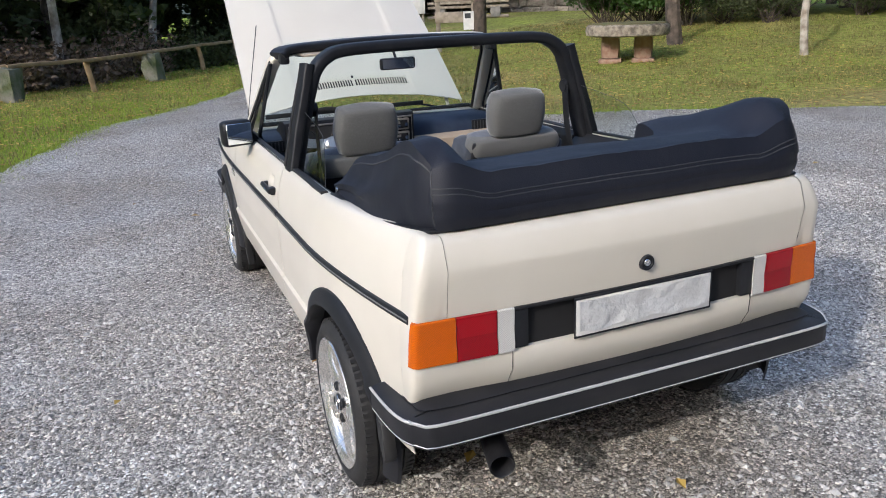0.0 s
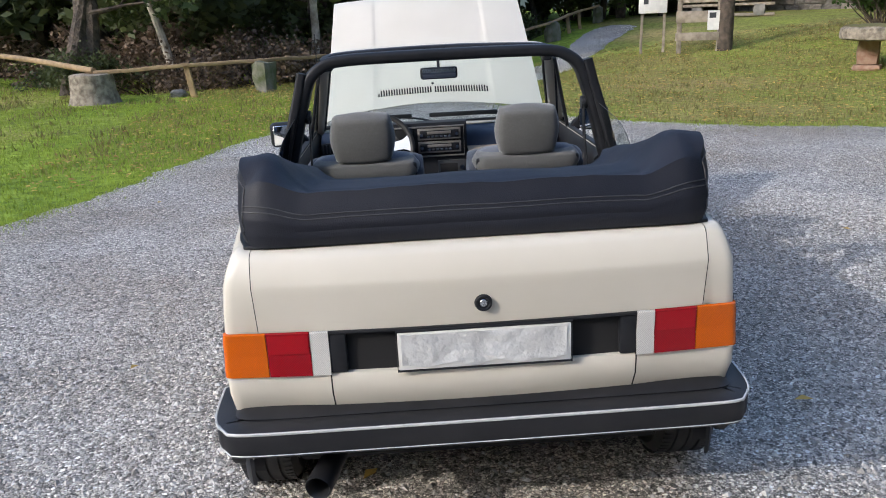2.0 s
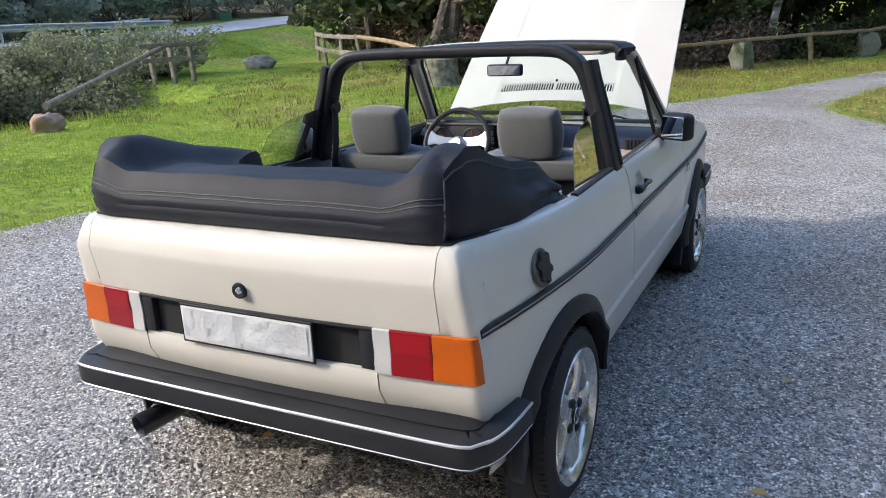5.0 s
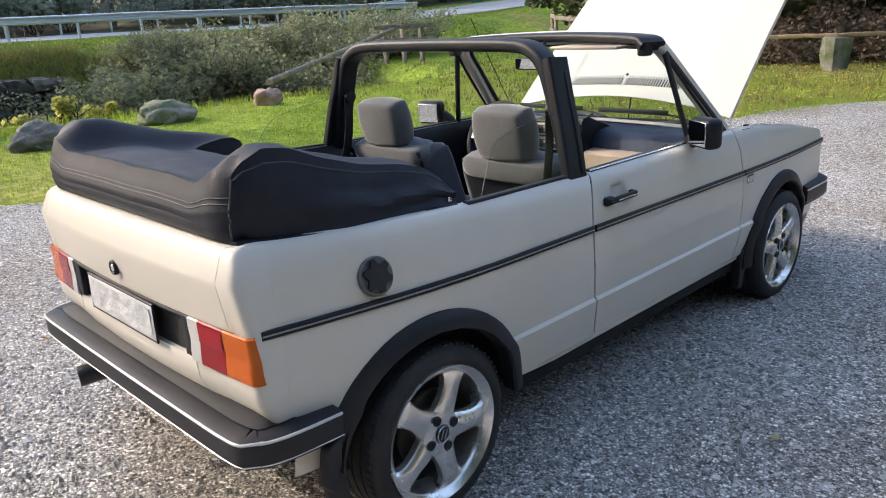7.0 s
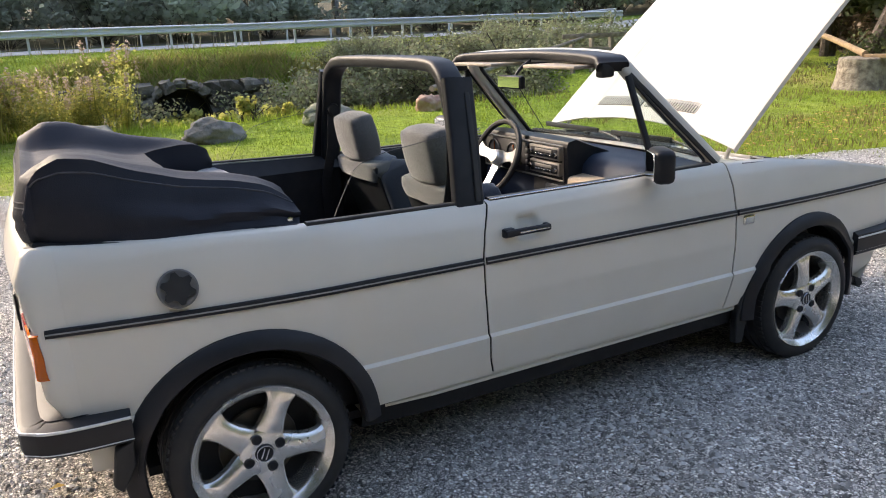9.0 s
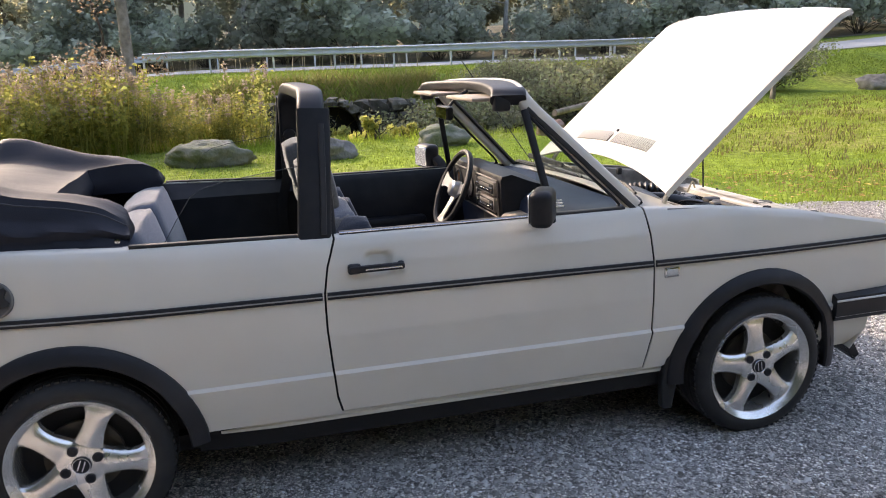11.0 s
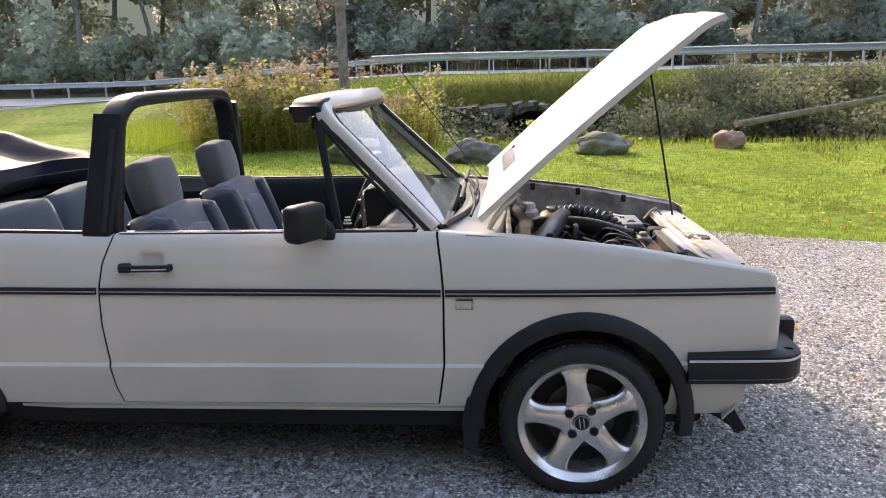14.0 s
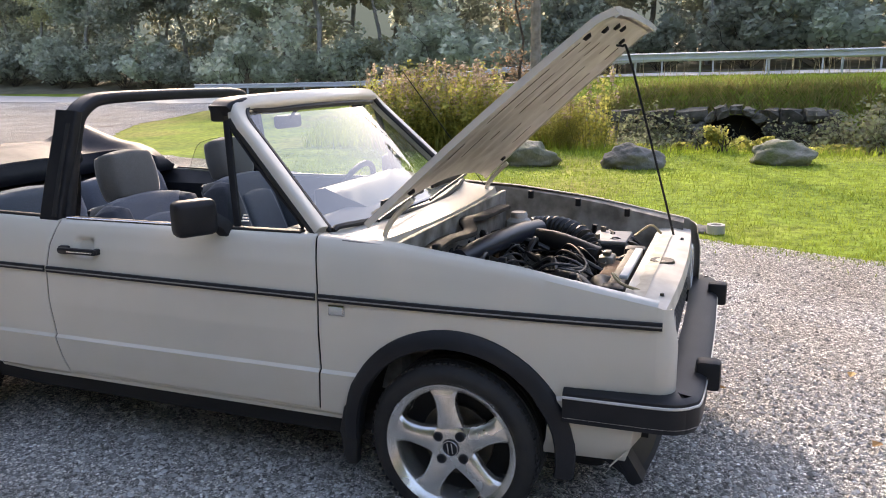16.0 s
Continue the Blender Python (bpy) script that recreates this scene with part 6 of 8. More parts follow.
def guard_rail(pts, group):
    """W-beam rail on posts."""
    path = smooth_path([(x, y, 0) for x, y in pts], 10)
    # even spacing
    out, acc = [path[0]], 0.0
    for a, b in zip(path, path[1:]):
        seg = (b - a).length
        while acc + seg >= 2.0:
            a = a + (b - a) * ((2.0 - acc) / seg)
            seg = (b - a).length
            acc = 0.0
            out.append(a)
        acc += seg
    posts = [Vector((p.x, p.y, ground_z(p.x, p.y))) for p in out]
    rail = thing("guard_rail", Matrix.Identity(4), "galvanised steel roadside guard rail on posts", "guard rail", group)
    bm = bmesh.new()
    sec = [(0.0, 0.12), (0.05, 0.095), (0.05, 0.07), (0.0, 0.03), (0.0, -0.03), (0.05, -0.07), (0.05, -0.095), (0.0, -0.12), (-0.012, -0.12), (-0.012, 0.12)]
    sweep(bm, [p + Vector((0, 0, 0.62)) for p in posts], sec)
    part("beam", bm, GALV, rail)
    bm = bmesh.new()
    box(bm, -0.05, 0.05, -0.03, 0.03, -0.1, 0.72, 0.004, seg=1)
    me = None
    for i, p in enumerate(posts):
        if me is None:
            ob = part("post", bm, GALV, rail)
            me = ob.data
        else:
            ob = new("post", me)
            ob.parent = rail
        ob.location = p + Vector((-0.08, 0, 0))
    return rail


guard_rail([(-21.9, 0.5), (-21.6, 8), (-21.3, 17), (-21.0, 25)], "roadside guard rails")
guard_rail([(-32.6, -23.0), (-30.6, -12), (-29.6, -2), (-29.2, 10), (-28.8, 24), (-28.4, 31)], "roadside guard rails")


# ---- vegetation ----
def leaf_cloud(bm, centre, radius, count, size, rng, flat=1.0, hang=0.0):
    """Small leaf blades in a ball, thicker towards its rim."""
    for _ in range(count):
        d = Vector((rng.gauss(0, 1), rng.gauss(0, 1), rng.gauss(0, 1) * flat))
        d.normalize()
        p = Vector(centre) + Vector((d.x, d.y, d.z * flat)) * radius * rng.uniform(0.35, 1.0) ** 0.6
        a = Vector((rng.gauss(0, 1), rng.gauss(0, 1), rng.gauss(0, 0.6) - hang)).normalized()
        b = a.orthogonal().normalized()
        b = Matrix.Rotation(rng.uniform(0, 6.28), 3, a) @ b
        s = size * rng.uniform(0.6, 1.3)
        q = [p - a * s * 0.5, p + b * s * 0.32, p + a * s * 0.5, p - b * s * 0.32]
        bm.faces.new([bm.verts.new(v) for v in q])


def limb(bm, p0, p1, r0, r1, rng, bend=0.12, n=7, segs=5):
    pts = []
    L = (Vector(p1) - Vector(p0)).length
    for i in range(segs + 1):
        t = i / segs
        w = Vector((rng.uniform(-1, 1), rng.uniform(-1, 1), rng.uniform(-0.4, 0.4))) * bend * L * 0.25 * math.sin(math.pi * t)
        pts.append(Vector(p0).lerp(Vector(p1), t) + w)
    up = (0, 1, 0) if abs(pts[-1].z - pts[0].z) > L * 0.7 else (0, 0, 1)
    sweep(bm, smooth_path(pts, 2), ring(1.0, n), up=up, scale=lambda t: lerp(r0, r1, t))
    return pts


def tree(name, m, seed, height, trunk_r, leaf, bark, label, crown0=0.3, spread=0.33, clumps=34, leaves=110, size=0.22, stems=1, lean=0.06):
    rng = random.Random(seed)
    root = thing(name, m, label, "tree")
    bm = bmesh.new()
    ends = []
    for k in range(stems):
        top = Vector((rng.uniform(-1, 1) * lean * height, rng.uniform(-1, 1) * lean * height, height * 0.92))
        base = Vector((rng.uniform(-0.3, 0.3), rng.uniform(-0.3, 0.3), -0.15)) * (1 if stems > 1 else 0) + Vector((0, 0, -0.1))
        pts = limb(bm, base, top, trunk_r, trunk_r * 0.18, rng, 0.10, 9, 7)
        for i in range(11):
            t = rng.uniform(crown0, 0.95)
            j = min(len(pts) - 2, int(t * (len(pts) - 1)))
            p = pts[j].lerp(pts[j + 1], t * (len(pts) - 1) - j)
            a = rng.uniform(0, 6.28)
            L = height * spread * (1.15 - 0.75 * t) * rng.uniform(0.7, 1.2)
            e = p + Vector((math.cos(a) * L, math.sin(a) * L, L * rng.uniform(0.05, 0.5)))
            limb(bm, p, e, trunk_r * 0.32 * (1.1 - t), 0.012, rng, 0.35, 5, 4)
            ends += [e, p.lerp(e, 0.6)]
        ends.append(top)
    part("trunk", bm, bark, root)
    bm = bmesh.new()
    for k in range(clumps):
        e = rng.choice(ends)
        c = e + Vector((rng.gauss(0, 1), rng.gauss(0, 1), rng.gauss(0, 0.7))) * height * 0.045
        leaf_cloud(bm, c, height * rng.uniform(0.045, 0.10), leaves, size, rng, 0.7, 0.2)
    part("crown", bm, leaf, root, smooth=False)
    return root


def shrub(name, m, seed, radius, height, leaf, label, count=1400, size=0.10, twigs=26):
    rng = random.Random(seed)
    root = thing(name, m, label, "bush")
    bm = bmesh.new()
    tips = []
    for k in range(twigs):
        a, r = rng.uniform(0, 6.28), radius * rng.uniform(0.2, 1.0)
        e = Vector((math.cos(a) * r, math.sin(a) * r, height * rng.uniform(0.5, 1.0) * (1.1 - 0.4 * r / radius)))
        limb(bm, (rng.uniform(-0.2, 0.2), rng.uniform(-0.2, 0.2), -0.05), e, 0.018, 0.005, rng, 0.4, 4, 4)
        tips.append(e)
    part("branch_frame", bm, BARK, root)
    bm = bmesh.new()
    for k in range(count // 40):
        e = rng.choice(tips) * rng.uniform(0.55, 1.02)
        leaf_cloud(bm, e, radius * 0.24, 40, size, rng, 0.8)
    part("foliage", bm, leaf, root, smooth=False)
    return root


def at(x, y, turn=0.0, k=1.0, dz=0.0):
    return pose(x, y, ground_z(x, y) + dz, 0, 0, turn) @ Matrix.Diagonal((k, k, k, 1))


def scaled_copy(ob, x, y, turn, k, dz=0.0):
    c = copy_thing(ob, pose(x, y, ground_z(x, y) + dz, 0, 0, turn))
    c.scale = (k, k, k)
    return c


WOOD = random.Random(11)
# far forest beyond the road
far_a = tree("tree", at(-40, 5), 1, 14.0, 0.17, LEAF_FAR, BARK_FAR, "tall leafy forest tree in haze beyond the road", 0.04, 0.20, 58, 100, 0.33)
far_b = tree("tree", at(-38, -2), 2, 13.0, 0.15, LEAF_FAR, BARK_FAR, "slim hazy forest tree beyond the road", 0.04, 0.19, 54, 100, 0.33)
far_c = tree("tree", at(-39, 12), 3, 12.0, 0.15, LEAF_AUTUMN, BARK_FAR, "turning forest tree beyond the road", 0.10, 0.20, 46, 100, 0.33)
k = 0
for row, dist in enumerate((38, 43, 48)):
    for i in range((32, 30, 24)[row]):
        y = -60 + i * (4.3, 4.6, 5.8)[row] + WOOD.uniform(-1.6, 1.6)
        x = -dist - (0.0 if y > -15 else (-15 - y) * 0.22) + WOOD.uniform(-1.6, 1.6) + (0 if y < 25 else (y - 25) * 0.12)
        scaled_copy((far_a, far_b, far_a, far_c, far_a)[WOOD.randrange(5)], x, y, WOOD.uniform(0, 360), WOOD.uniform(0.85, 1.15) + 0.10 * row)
# woods behind the fence to the north
near_a = tree("tree", at(-7.2, 24.8), 5, 9.5, 0.18, LEAF_DARK, BARK, "dark shaded leafy tree behind the fence", 0.14, 0.30, 85, 58, 0.34, 2)
near_b = tree("tree", at(-9.8, 26.4), 6, 8.5, 0.17, LEAF_MID, BARK, "leafy green tree behind the fence", 0.10, 0.30, 85, 58, 0.36)
near_c = tree("tree", at(-0.8, 22.5), 7, 10.0, 0.14, LEAF_DARK, BARK, "slim dark tree in the shaded wood", 0.10, 0.26, 85, 58, 0.36)
for i in range(46):
    x = -22 + (i % 23) * 1.75 + WOOD.uniform(-0.7, 0.7)
    y = (26.6 if i < 23 else 31.5) + 0.2 * x + WOOD.uniform(-1.2, 1.6)
    if x > 4.0 and i < 23:
        y += 8
    if (2 - x) / (y - 0.7) > 0.60:
        continue
    scaled_copy((near_a, near_b, near_c)[WOOD.randrange(3)], x, y, WOOD.uniform(0, 360), WOOD.uniform(0.8, 1.25))
brush_a = shrub("bush", at(-3.6, 18.6), 21, 1.5, 1.7, BRUSH, "dry brown thicket behind the fence", 2600, 0.11, 40)
brush_b = shrub("bush", at(-7.4, 20.8), 22, 1.4, 1.6, LEAF_DARK, "dark shaded bush behind the fence", 2600, 0.11, 30)
for x, y, kk, src in ((-5.6, 18.4, 0.9, 1), (-2.2, 18.9, 1.0, 0), (-0.8, 20.2, 1.1, 0), (0.6, 21.6, 1.0, 0), (2.2, 23.9, 1.2, 1), (4.2, 26.4, 1.1, 1), (-8.6, 23.6, 1.0, 0), (-11.4, 26.0, 1.1, 0), (-13.6, 28.2, 1.2, 1), (-5.0, 21.0, 1.4, 0), (-2.6, 22.4, 1.5, 1), (0.0, 24.2, 1.5, 1), (-7.8, 23.8, 1.5, 0), (6.4, 30.2, 1.3, 1), (3.0, 28.0, 1.5, 1), (-15.2, 29.2, 1.3, 1), (9.0, 34.0, 1.5, 1), (12.5, 35.5, 1.6, 1), (-4.0, 24.6, 1.8, 1), (-10.4, 27.8, 1.8, 1), (-1.0, 27.0, 2.0, 1), (-6.5, 27.4, 2.0, 1)):
    scaled_copy((brush_a, brush_b)[src], x, y, WOOD.uniform(0, 360), kk)
pale = tree("tree", at(-3.9, 19.2), 31, 7.0, 0.13, LEAF_DARK, BIRCH, "pale leaning tree trunk in the shaded thicket", 0.45, 0.30, 40, 90, 0.22, 1, 0.16)
for x, y, tt in ((-1.1, 20.9, 80), (1.4, 23.6, 200), (5.0, 29.0, 20)):
    scaled_copy(pale, x, y, tt, WOOD.uniform(0.85, 1.15))
fork = tree("tree", at(-6.0, 18.2), 33, 8.0, 0.21, LEAF_MID, BARK, "forked dark tree beside the tree stump", 0.22, 0.40, 70, 90, 0.20, 3, 0.20)
# tall dark bank of bushes beyond the stream and along the road
bank = shrub("bush", at(-17.6, 11.0, 0, 0.55), 41, 2.0, 1.9, leaf_mat("berry_leaves", (0.34, 0.38, 0.19), (0.22, 0.21, 0.14), 0.5), "tangled bramble bush on the stream bank", 4200, 0.12, 40)
for x, y, top in ((-17.0, 13.3, 1.35), (-16.2, 15.0, 1.45), (-17.4, 15.8, 1.6), (-16.6, 17.2, 1.6), (-16.0, 18.8, 1.7), (-15.8, 10.2, 0.5), (-16.2, 12.0, 1.15), (-14.8, 13.2, 0.8), (-14.6, 15.0, 1.0), (-14.6, 16.8, 1.0), (-16.9, 10.6, 1.1), (-13.4, 13.6, 0.4), (-17.8, 12.0, 1.25), (-15.4, 18.2, 1.3)):
    scaled_copy(bank, x, y, WOOD.uniform(0, 360), (top - ground_z(x, y)) / 1.75)
tree("tree", at(-16.8, -0.1), 35, 6.5, 0.05, leaf_mat("russet_leaves", (0.40, 0.28, 0.18), (0.25, 0.17, 0.11), 0.5), BARK, "thin russet-leaved young tree beside the utility pole", 0.12, 0.24, 34, 46, 0.10)
# low growth along the bank
fern = shrub("bush", at(-9.0, 5.2), 61, 0.5, 0.45, WEED, "low yellow-green ferns on the stream bank", 500, 0.09, 14)
for i in range(34):
    y = WOOD.uniform(2.5, 12.0)
    scaled_copy(fern, -8.6 - 0.10 * y - WOOD.uniform(0, 2.2), y, WOOD.uniform(0, 360), WOOD.uniform(0.4, 0.8))
for x, y, top in ((-15.6, 2.6, 0.35), (-15.8, 3.7, 0.1), (-15.9, 8.2, 0.25), (-15.2, 7.4, -0.45), (-14.6, 3.4, -0.2), (-15.0, 6.9, -0.35), (-16.2, 9.0, 0.5)):
    scaled_copy(bank, x, y, WOOD.uniform(0, 360), (top - ground_z(x, y)) / 1.75)
for i in range(16):
    x, y = WOOD.uniform(-15.6, -14.2), WOOD.uniform(3.0, 9.0)
    scaled_copy(fern, x, y, WOOD.uniform(0, 360), (WOOD.uniform(-0.5, -0.1) - ground_z(x, y)) / 0.45 * 0.8)
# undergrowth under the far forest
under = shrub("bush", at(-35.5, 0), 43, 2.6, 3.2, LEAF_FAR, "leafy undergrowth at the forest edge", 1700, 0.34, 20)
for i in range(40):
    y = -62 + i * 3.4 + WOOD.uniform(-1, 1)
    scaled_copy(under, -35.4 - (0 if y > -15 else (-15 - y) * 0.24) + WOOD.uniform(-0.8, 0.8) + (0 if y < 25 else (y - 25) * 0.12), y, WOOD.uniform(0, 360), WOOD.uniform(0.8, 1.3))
# unseen trees added to close the yard east and south, blocking low sky
for i in range(17):
    a = radians(-108 + i * 7.6)
    x, y = 2 + 21 * math.cos(a) + WOOD.uniform(-1, 1), 2 + 21 * math.sin(a) + WOOD.uniform(-1, 1)
    scaled_copy((near_a, near_b, near_c)[i % 3], x, y, WOOD.uniform(0, 360), WOOD.uniform(1.6, 2.0))
    scaled_copy((near_b, near_c, near_a)[i % 3], 2 + 27 * math.cos(a + 0.06), 2 + 27 * math.sin(a + 0.06), WOOD.uniform(0, 360), WOOD.uniform(1.9, 2.4))
for x, y, kk in ((19.0, 21.0, 1.0), (22, 17.5, 1.1), (24, 13, 1.0), (26.5, 22.5, 1.2), (21.5, 27.5, 1.2), (28, 8, 1.1), (17.2, 36, 1.2), (10.5, 38, 1.2), (24.5, 33, 1.2)):
    scaled_copy(near_b, x, y, WOOD.uniform(0, 360), kk)
hedge = shrub("hedge", at(13.2, 18.5), 47, 1.6, 2.4, LEAF_IVY, "dense green leafy hedge before the stone building", 5200, 0.13, 40)
for x, y, kk in ((14.0, 17.8, 1.0), (14.8, 17.2, 0.9), (17.4, 16.0, 0.95), (20.2, 14.4, 0.9), (23.0, 13.2, 1.0)):
    scaled_copy(hedge, x, y, WOOD.uniform(0, 360), kk)
for x, y, kk in ((16.2, 15.6, 0.8), (18.4, 14.6, 0.9), (19.4, 15.2, 1.0), (21.6, 13.4, 0.9), (15.6, 16.6, 0.8)):
    scaled_copy(brush_b, x, y, WOOD.uniform(0, 360), kk)
for x, y, kk in ((17.8, 18.4, 0.9), (20.6, 17.0, 1.0), (23.0, 15.4, 1.0)):
    scaled_copy(near_b, x, y, WOOD.uniform(0, 360), kk)
tree("tree", at(12.5, 14.8), 55, 9.0, 0.19, LEAF_MID, BARK, "tall dark-barked tree at the lawn's edge", 0.5, 0.30, 50, 58, 0.30)
birch = tree("birch_tree", at(13.2, 11.7), 51, 6.5, 0.085, LEAF_AUTUMN, BIRCH, "young white-barked birch on the lawn", 0.45, 0.25, 40, 60, 0.10)


# added backdrop far off, all round: its glow stands for hazy wooded hills
HAZE = bpy.data.materials.new("glowing_haze")
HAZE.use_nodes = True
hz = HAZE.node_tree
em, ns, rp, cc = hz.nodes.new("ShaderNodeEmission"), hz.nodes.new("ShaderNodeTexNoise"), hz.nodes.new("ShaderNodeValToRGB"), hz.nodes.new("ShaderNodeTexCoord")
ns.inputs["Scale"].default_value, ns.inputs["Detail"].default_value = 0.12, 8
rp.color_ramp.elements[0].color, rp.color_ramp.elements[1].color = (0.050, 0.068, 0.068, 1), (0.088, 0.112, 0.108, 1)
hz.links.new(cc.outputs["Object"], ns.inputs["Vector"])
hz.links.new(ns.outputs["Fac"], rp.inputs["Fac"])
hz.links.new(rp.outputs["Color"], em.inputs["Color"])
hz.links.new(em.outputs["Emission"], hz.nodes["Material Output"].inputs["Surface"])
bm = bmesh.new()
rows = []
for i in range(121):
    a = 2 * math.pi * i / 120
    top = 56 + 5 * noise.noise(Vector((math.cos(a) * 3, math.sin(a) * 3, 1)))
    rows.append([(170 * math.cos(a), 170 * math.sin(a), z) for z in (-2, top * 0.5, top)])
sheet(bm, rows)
bd = part("backdrop", bm, HAZE, None, "added glowing backdrop, hazy grey-green like wooded hills in the distance", kind="structure")
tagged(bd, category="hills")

# leaf litter under the far forest
litter = blob_region("forest_floor", [(-33.8, 60), (-33.2, 30), (-33.0, 5), (-33.6, -12), (-37, -32), (-46, -70), (-90, -80), (-95, 0), (-90, 70)], 0.03, mat("leaf_litter", (0.16, 0.14, 0.09), 0.95, second=(0.09, 0.085, 0.05), scale=0.8, bump=0.8, bump_scale=9), "dark leaf litter under the forest", step=4.0)
tagged(litter, category="forest floor")

# ---- rocks and stones ----
def boulder(name, m, size, seed, material, label, category="rock", rough=0.32, group=""):
    bm = bmesh.new()
    bmesh.ops.create_icosphere(bm, subdivisions=3 if "stone" in name else 4, radius=1.0)
    off = Vector((seed * 3.7, seed * 1.9, seed * 0.7))
    for v in bm.verts:
        c = v.co.copy()
        k = 1 + rough * noise.noise(c * 1.3 + off) + rough * 0.5 * noise.noise(c * 3.5 + off) + 0.05 * noise.noise(c * 11 + off)
        c *= k
        v.co = Vector((c.x * size[0] / 2, c.y * size[1] / 2, max(-0.25 * size[2], c.z * size[2] / 2 + size[2] * 0.22)))
    me = bpy.data.meshes.new(name)
    bm.to_mesh(me)
    bm.free()
    me.materials.append(material)
    for p in me.polygons:
        p.use_smooth = True
    ob = new(name, me)
    ob.matrix_world = m
    return tagged(ob, label, category, group)


boulder("boulder", at(-6.95, 2.45, 80), (1.15, 0.6, 0.50), 1, MOSSY, "long mossy boulder at the lawn's edge", group="boulders along the lawn")
boulder("boulder", at(-6.85, 4.1, 90), (0.78, 0.55, 0.46), 2, STONE, "rounded grey boulder at the lawn's edge", group="boulders along the lawn")
boulder("boulder", at(-7.55, 6.1, 70), (0.85, 0.6, 0.44), 3, MOSSY, "tan mossy boulder at the lawn's edge", group="boulders along the lawn")
boulder("boulder", at(-7.95, 8.15, 20), (0.5, 0.42, 0.40), 4, PINK_STONE, "small tan boulder under a wooden pole", group="boulders along the lawn")
boulder("boulder", at(-14.4, 21.6, 15), (1.15, 0.75, 0.62), 5, STONE, "large grey boulder lying on the lawn", group="boulders along the lawn")
boulder("boulder", at(-10.6, 10.6, 15), (0.4, 0.3, 0.3), 6, STONE, "small grey stone by the stream", group="boulders along the lawn")
boulder("boulder", at(-3.35, 16.35, 15), (0.34, 0.3, 0.22), 8, STONE, "small grey stone below the fence", group="boulders along the lawn")
boulder("stone", at(-2.75, 5.15, 15), (0.30, 0.22, 0.06), 9, STONE, "flat grey stone at the gravel's edge")
# stones of the stream bed
rng = random.Random(8)
for i in range(70):
    y = rng.uniform(5.5, 12.4)
    x = stream_x(y) + rng.uniform(-3.6, 2.6)
    s = rng.uniform(0.35, 1.0)
    boulder("stream_stone", at(x, y, rng.uniform(0, 360)), (s, s * rng.uniform(0.6, 1), s * rng.uniform(0.5, 0.8)), 20 + i, (STONE, MOSSY, STONE, PINK_STONE)[i % 4], "rough stone in the stream bed", group="stones of the stream bed")
for i in range(60):
    y = rng.uniform(7.6, 12.2)
    x = rng.uniform(-16.4, -14.4)
    s = rng.uniform(0.3, 0.85)
    boulder("bank_stone", at(x, y, rng.uniform(0, 360)), (s, s * rng.uniform(0.6, 1), s * rng.uniform(0.45, 0.8)), 120 + i, (STONE, PINK_STONE, STONE, MOSSY)[i % 4], "rough tumbled stone on the stream bank", group="stones of the stream bank")
# culvert: dry stone wall with an arch
culv = thing("culvert", pose(-16.35, 5.55, -0.05, 0, 0, 90), "dry-stone culvert wall with a dark arched opening under the road", "culvert")
bm = bmesh.new()
prof = []
for i in range(15):
    a = math.pi * i / 14
    prof.append((0.75 * math.cos(a), -0.57 + 0.73 * math.sin(a)))
sheet(bm, [[(x, 0.25, z), (x, 0.25, 0.16)] for x, z in prof])
for x0, x1 in ((0.75, 2.4), (-3.4, -0.75)):
    sheet(bm, [[(x, 0.25, -1.5), (x, 0.25, -0.57), (x, 0.25, 0.16)] for x in (x0, x1)])
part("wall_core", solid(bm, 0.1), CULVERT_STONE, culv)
# shallow recess with a black cap: the passage's darkness is put in its colour
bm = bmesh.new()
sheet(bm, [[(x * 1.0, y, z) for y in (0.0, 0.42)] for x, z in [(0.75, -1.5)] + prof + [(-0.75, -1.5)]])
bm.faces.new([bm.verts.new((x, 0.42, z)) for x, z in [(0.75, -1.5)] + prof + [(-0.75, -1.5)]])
part("culvert_black_recess", bm, LINER, culv)
rng = random.Random(13)


def block(w, d, h, rng, rough=0.16):
    """A split stone: a box with knocked corners."""
    bm = bmesh.new()
    bmesh.ops.create_cube(bm, size=1.0)
    bmesh.ops.subdivide_edges(bm, edges=bm.edges, cuts=1, use_grid_fill=True)
    for v in bm.verts:
        c = v.co
        far = sum(abs(q) > 0.4 for q in c)
        k = 1.0 - 0.10 * max(0, far - 1) + rng.uniform(-rough, rough) * 0.5
        v.co = Vector((c.x * w * k, c.y * d * k, c.z * h * k))
    return bm


z = -1.35
while z < 0.16:
    h = rng.uniform(0.26, 0.48)
    reach = 0.76 if z < -0.57 else math.sqrt(max(0.0, 0.58 - (z + 0.57) ** 2))
    for x, stop in ((-3.35, -reach), (reach, 2.35)):
        while x < stop - 0.05:
            w = min(rng.uniform(0.35, 1.15), stop - x)
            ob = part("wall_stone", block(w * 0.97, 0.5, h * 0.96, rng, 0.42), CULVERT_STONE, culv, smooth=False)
            ob.location = (x + w / 2, 0.08 + rng.uniform(-0.10, 0.08), z + h / 2)
            ob.rotation_euler = (rng.uniform(-0.1, 0.1), rng.uniform(-0.12, 0.12), rng.uniform(-0.1, 0.1))
            x += w
    z += h
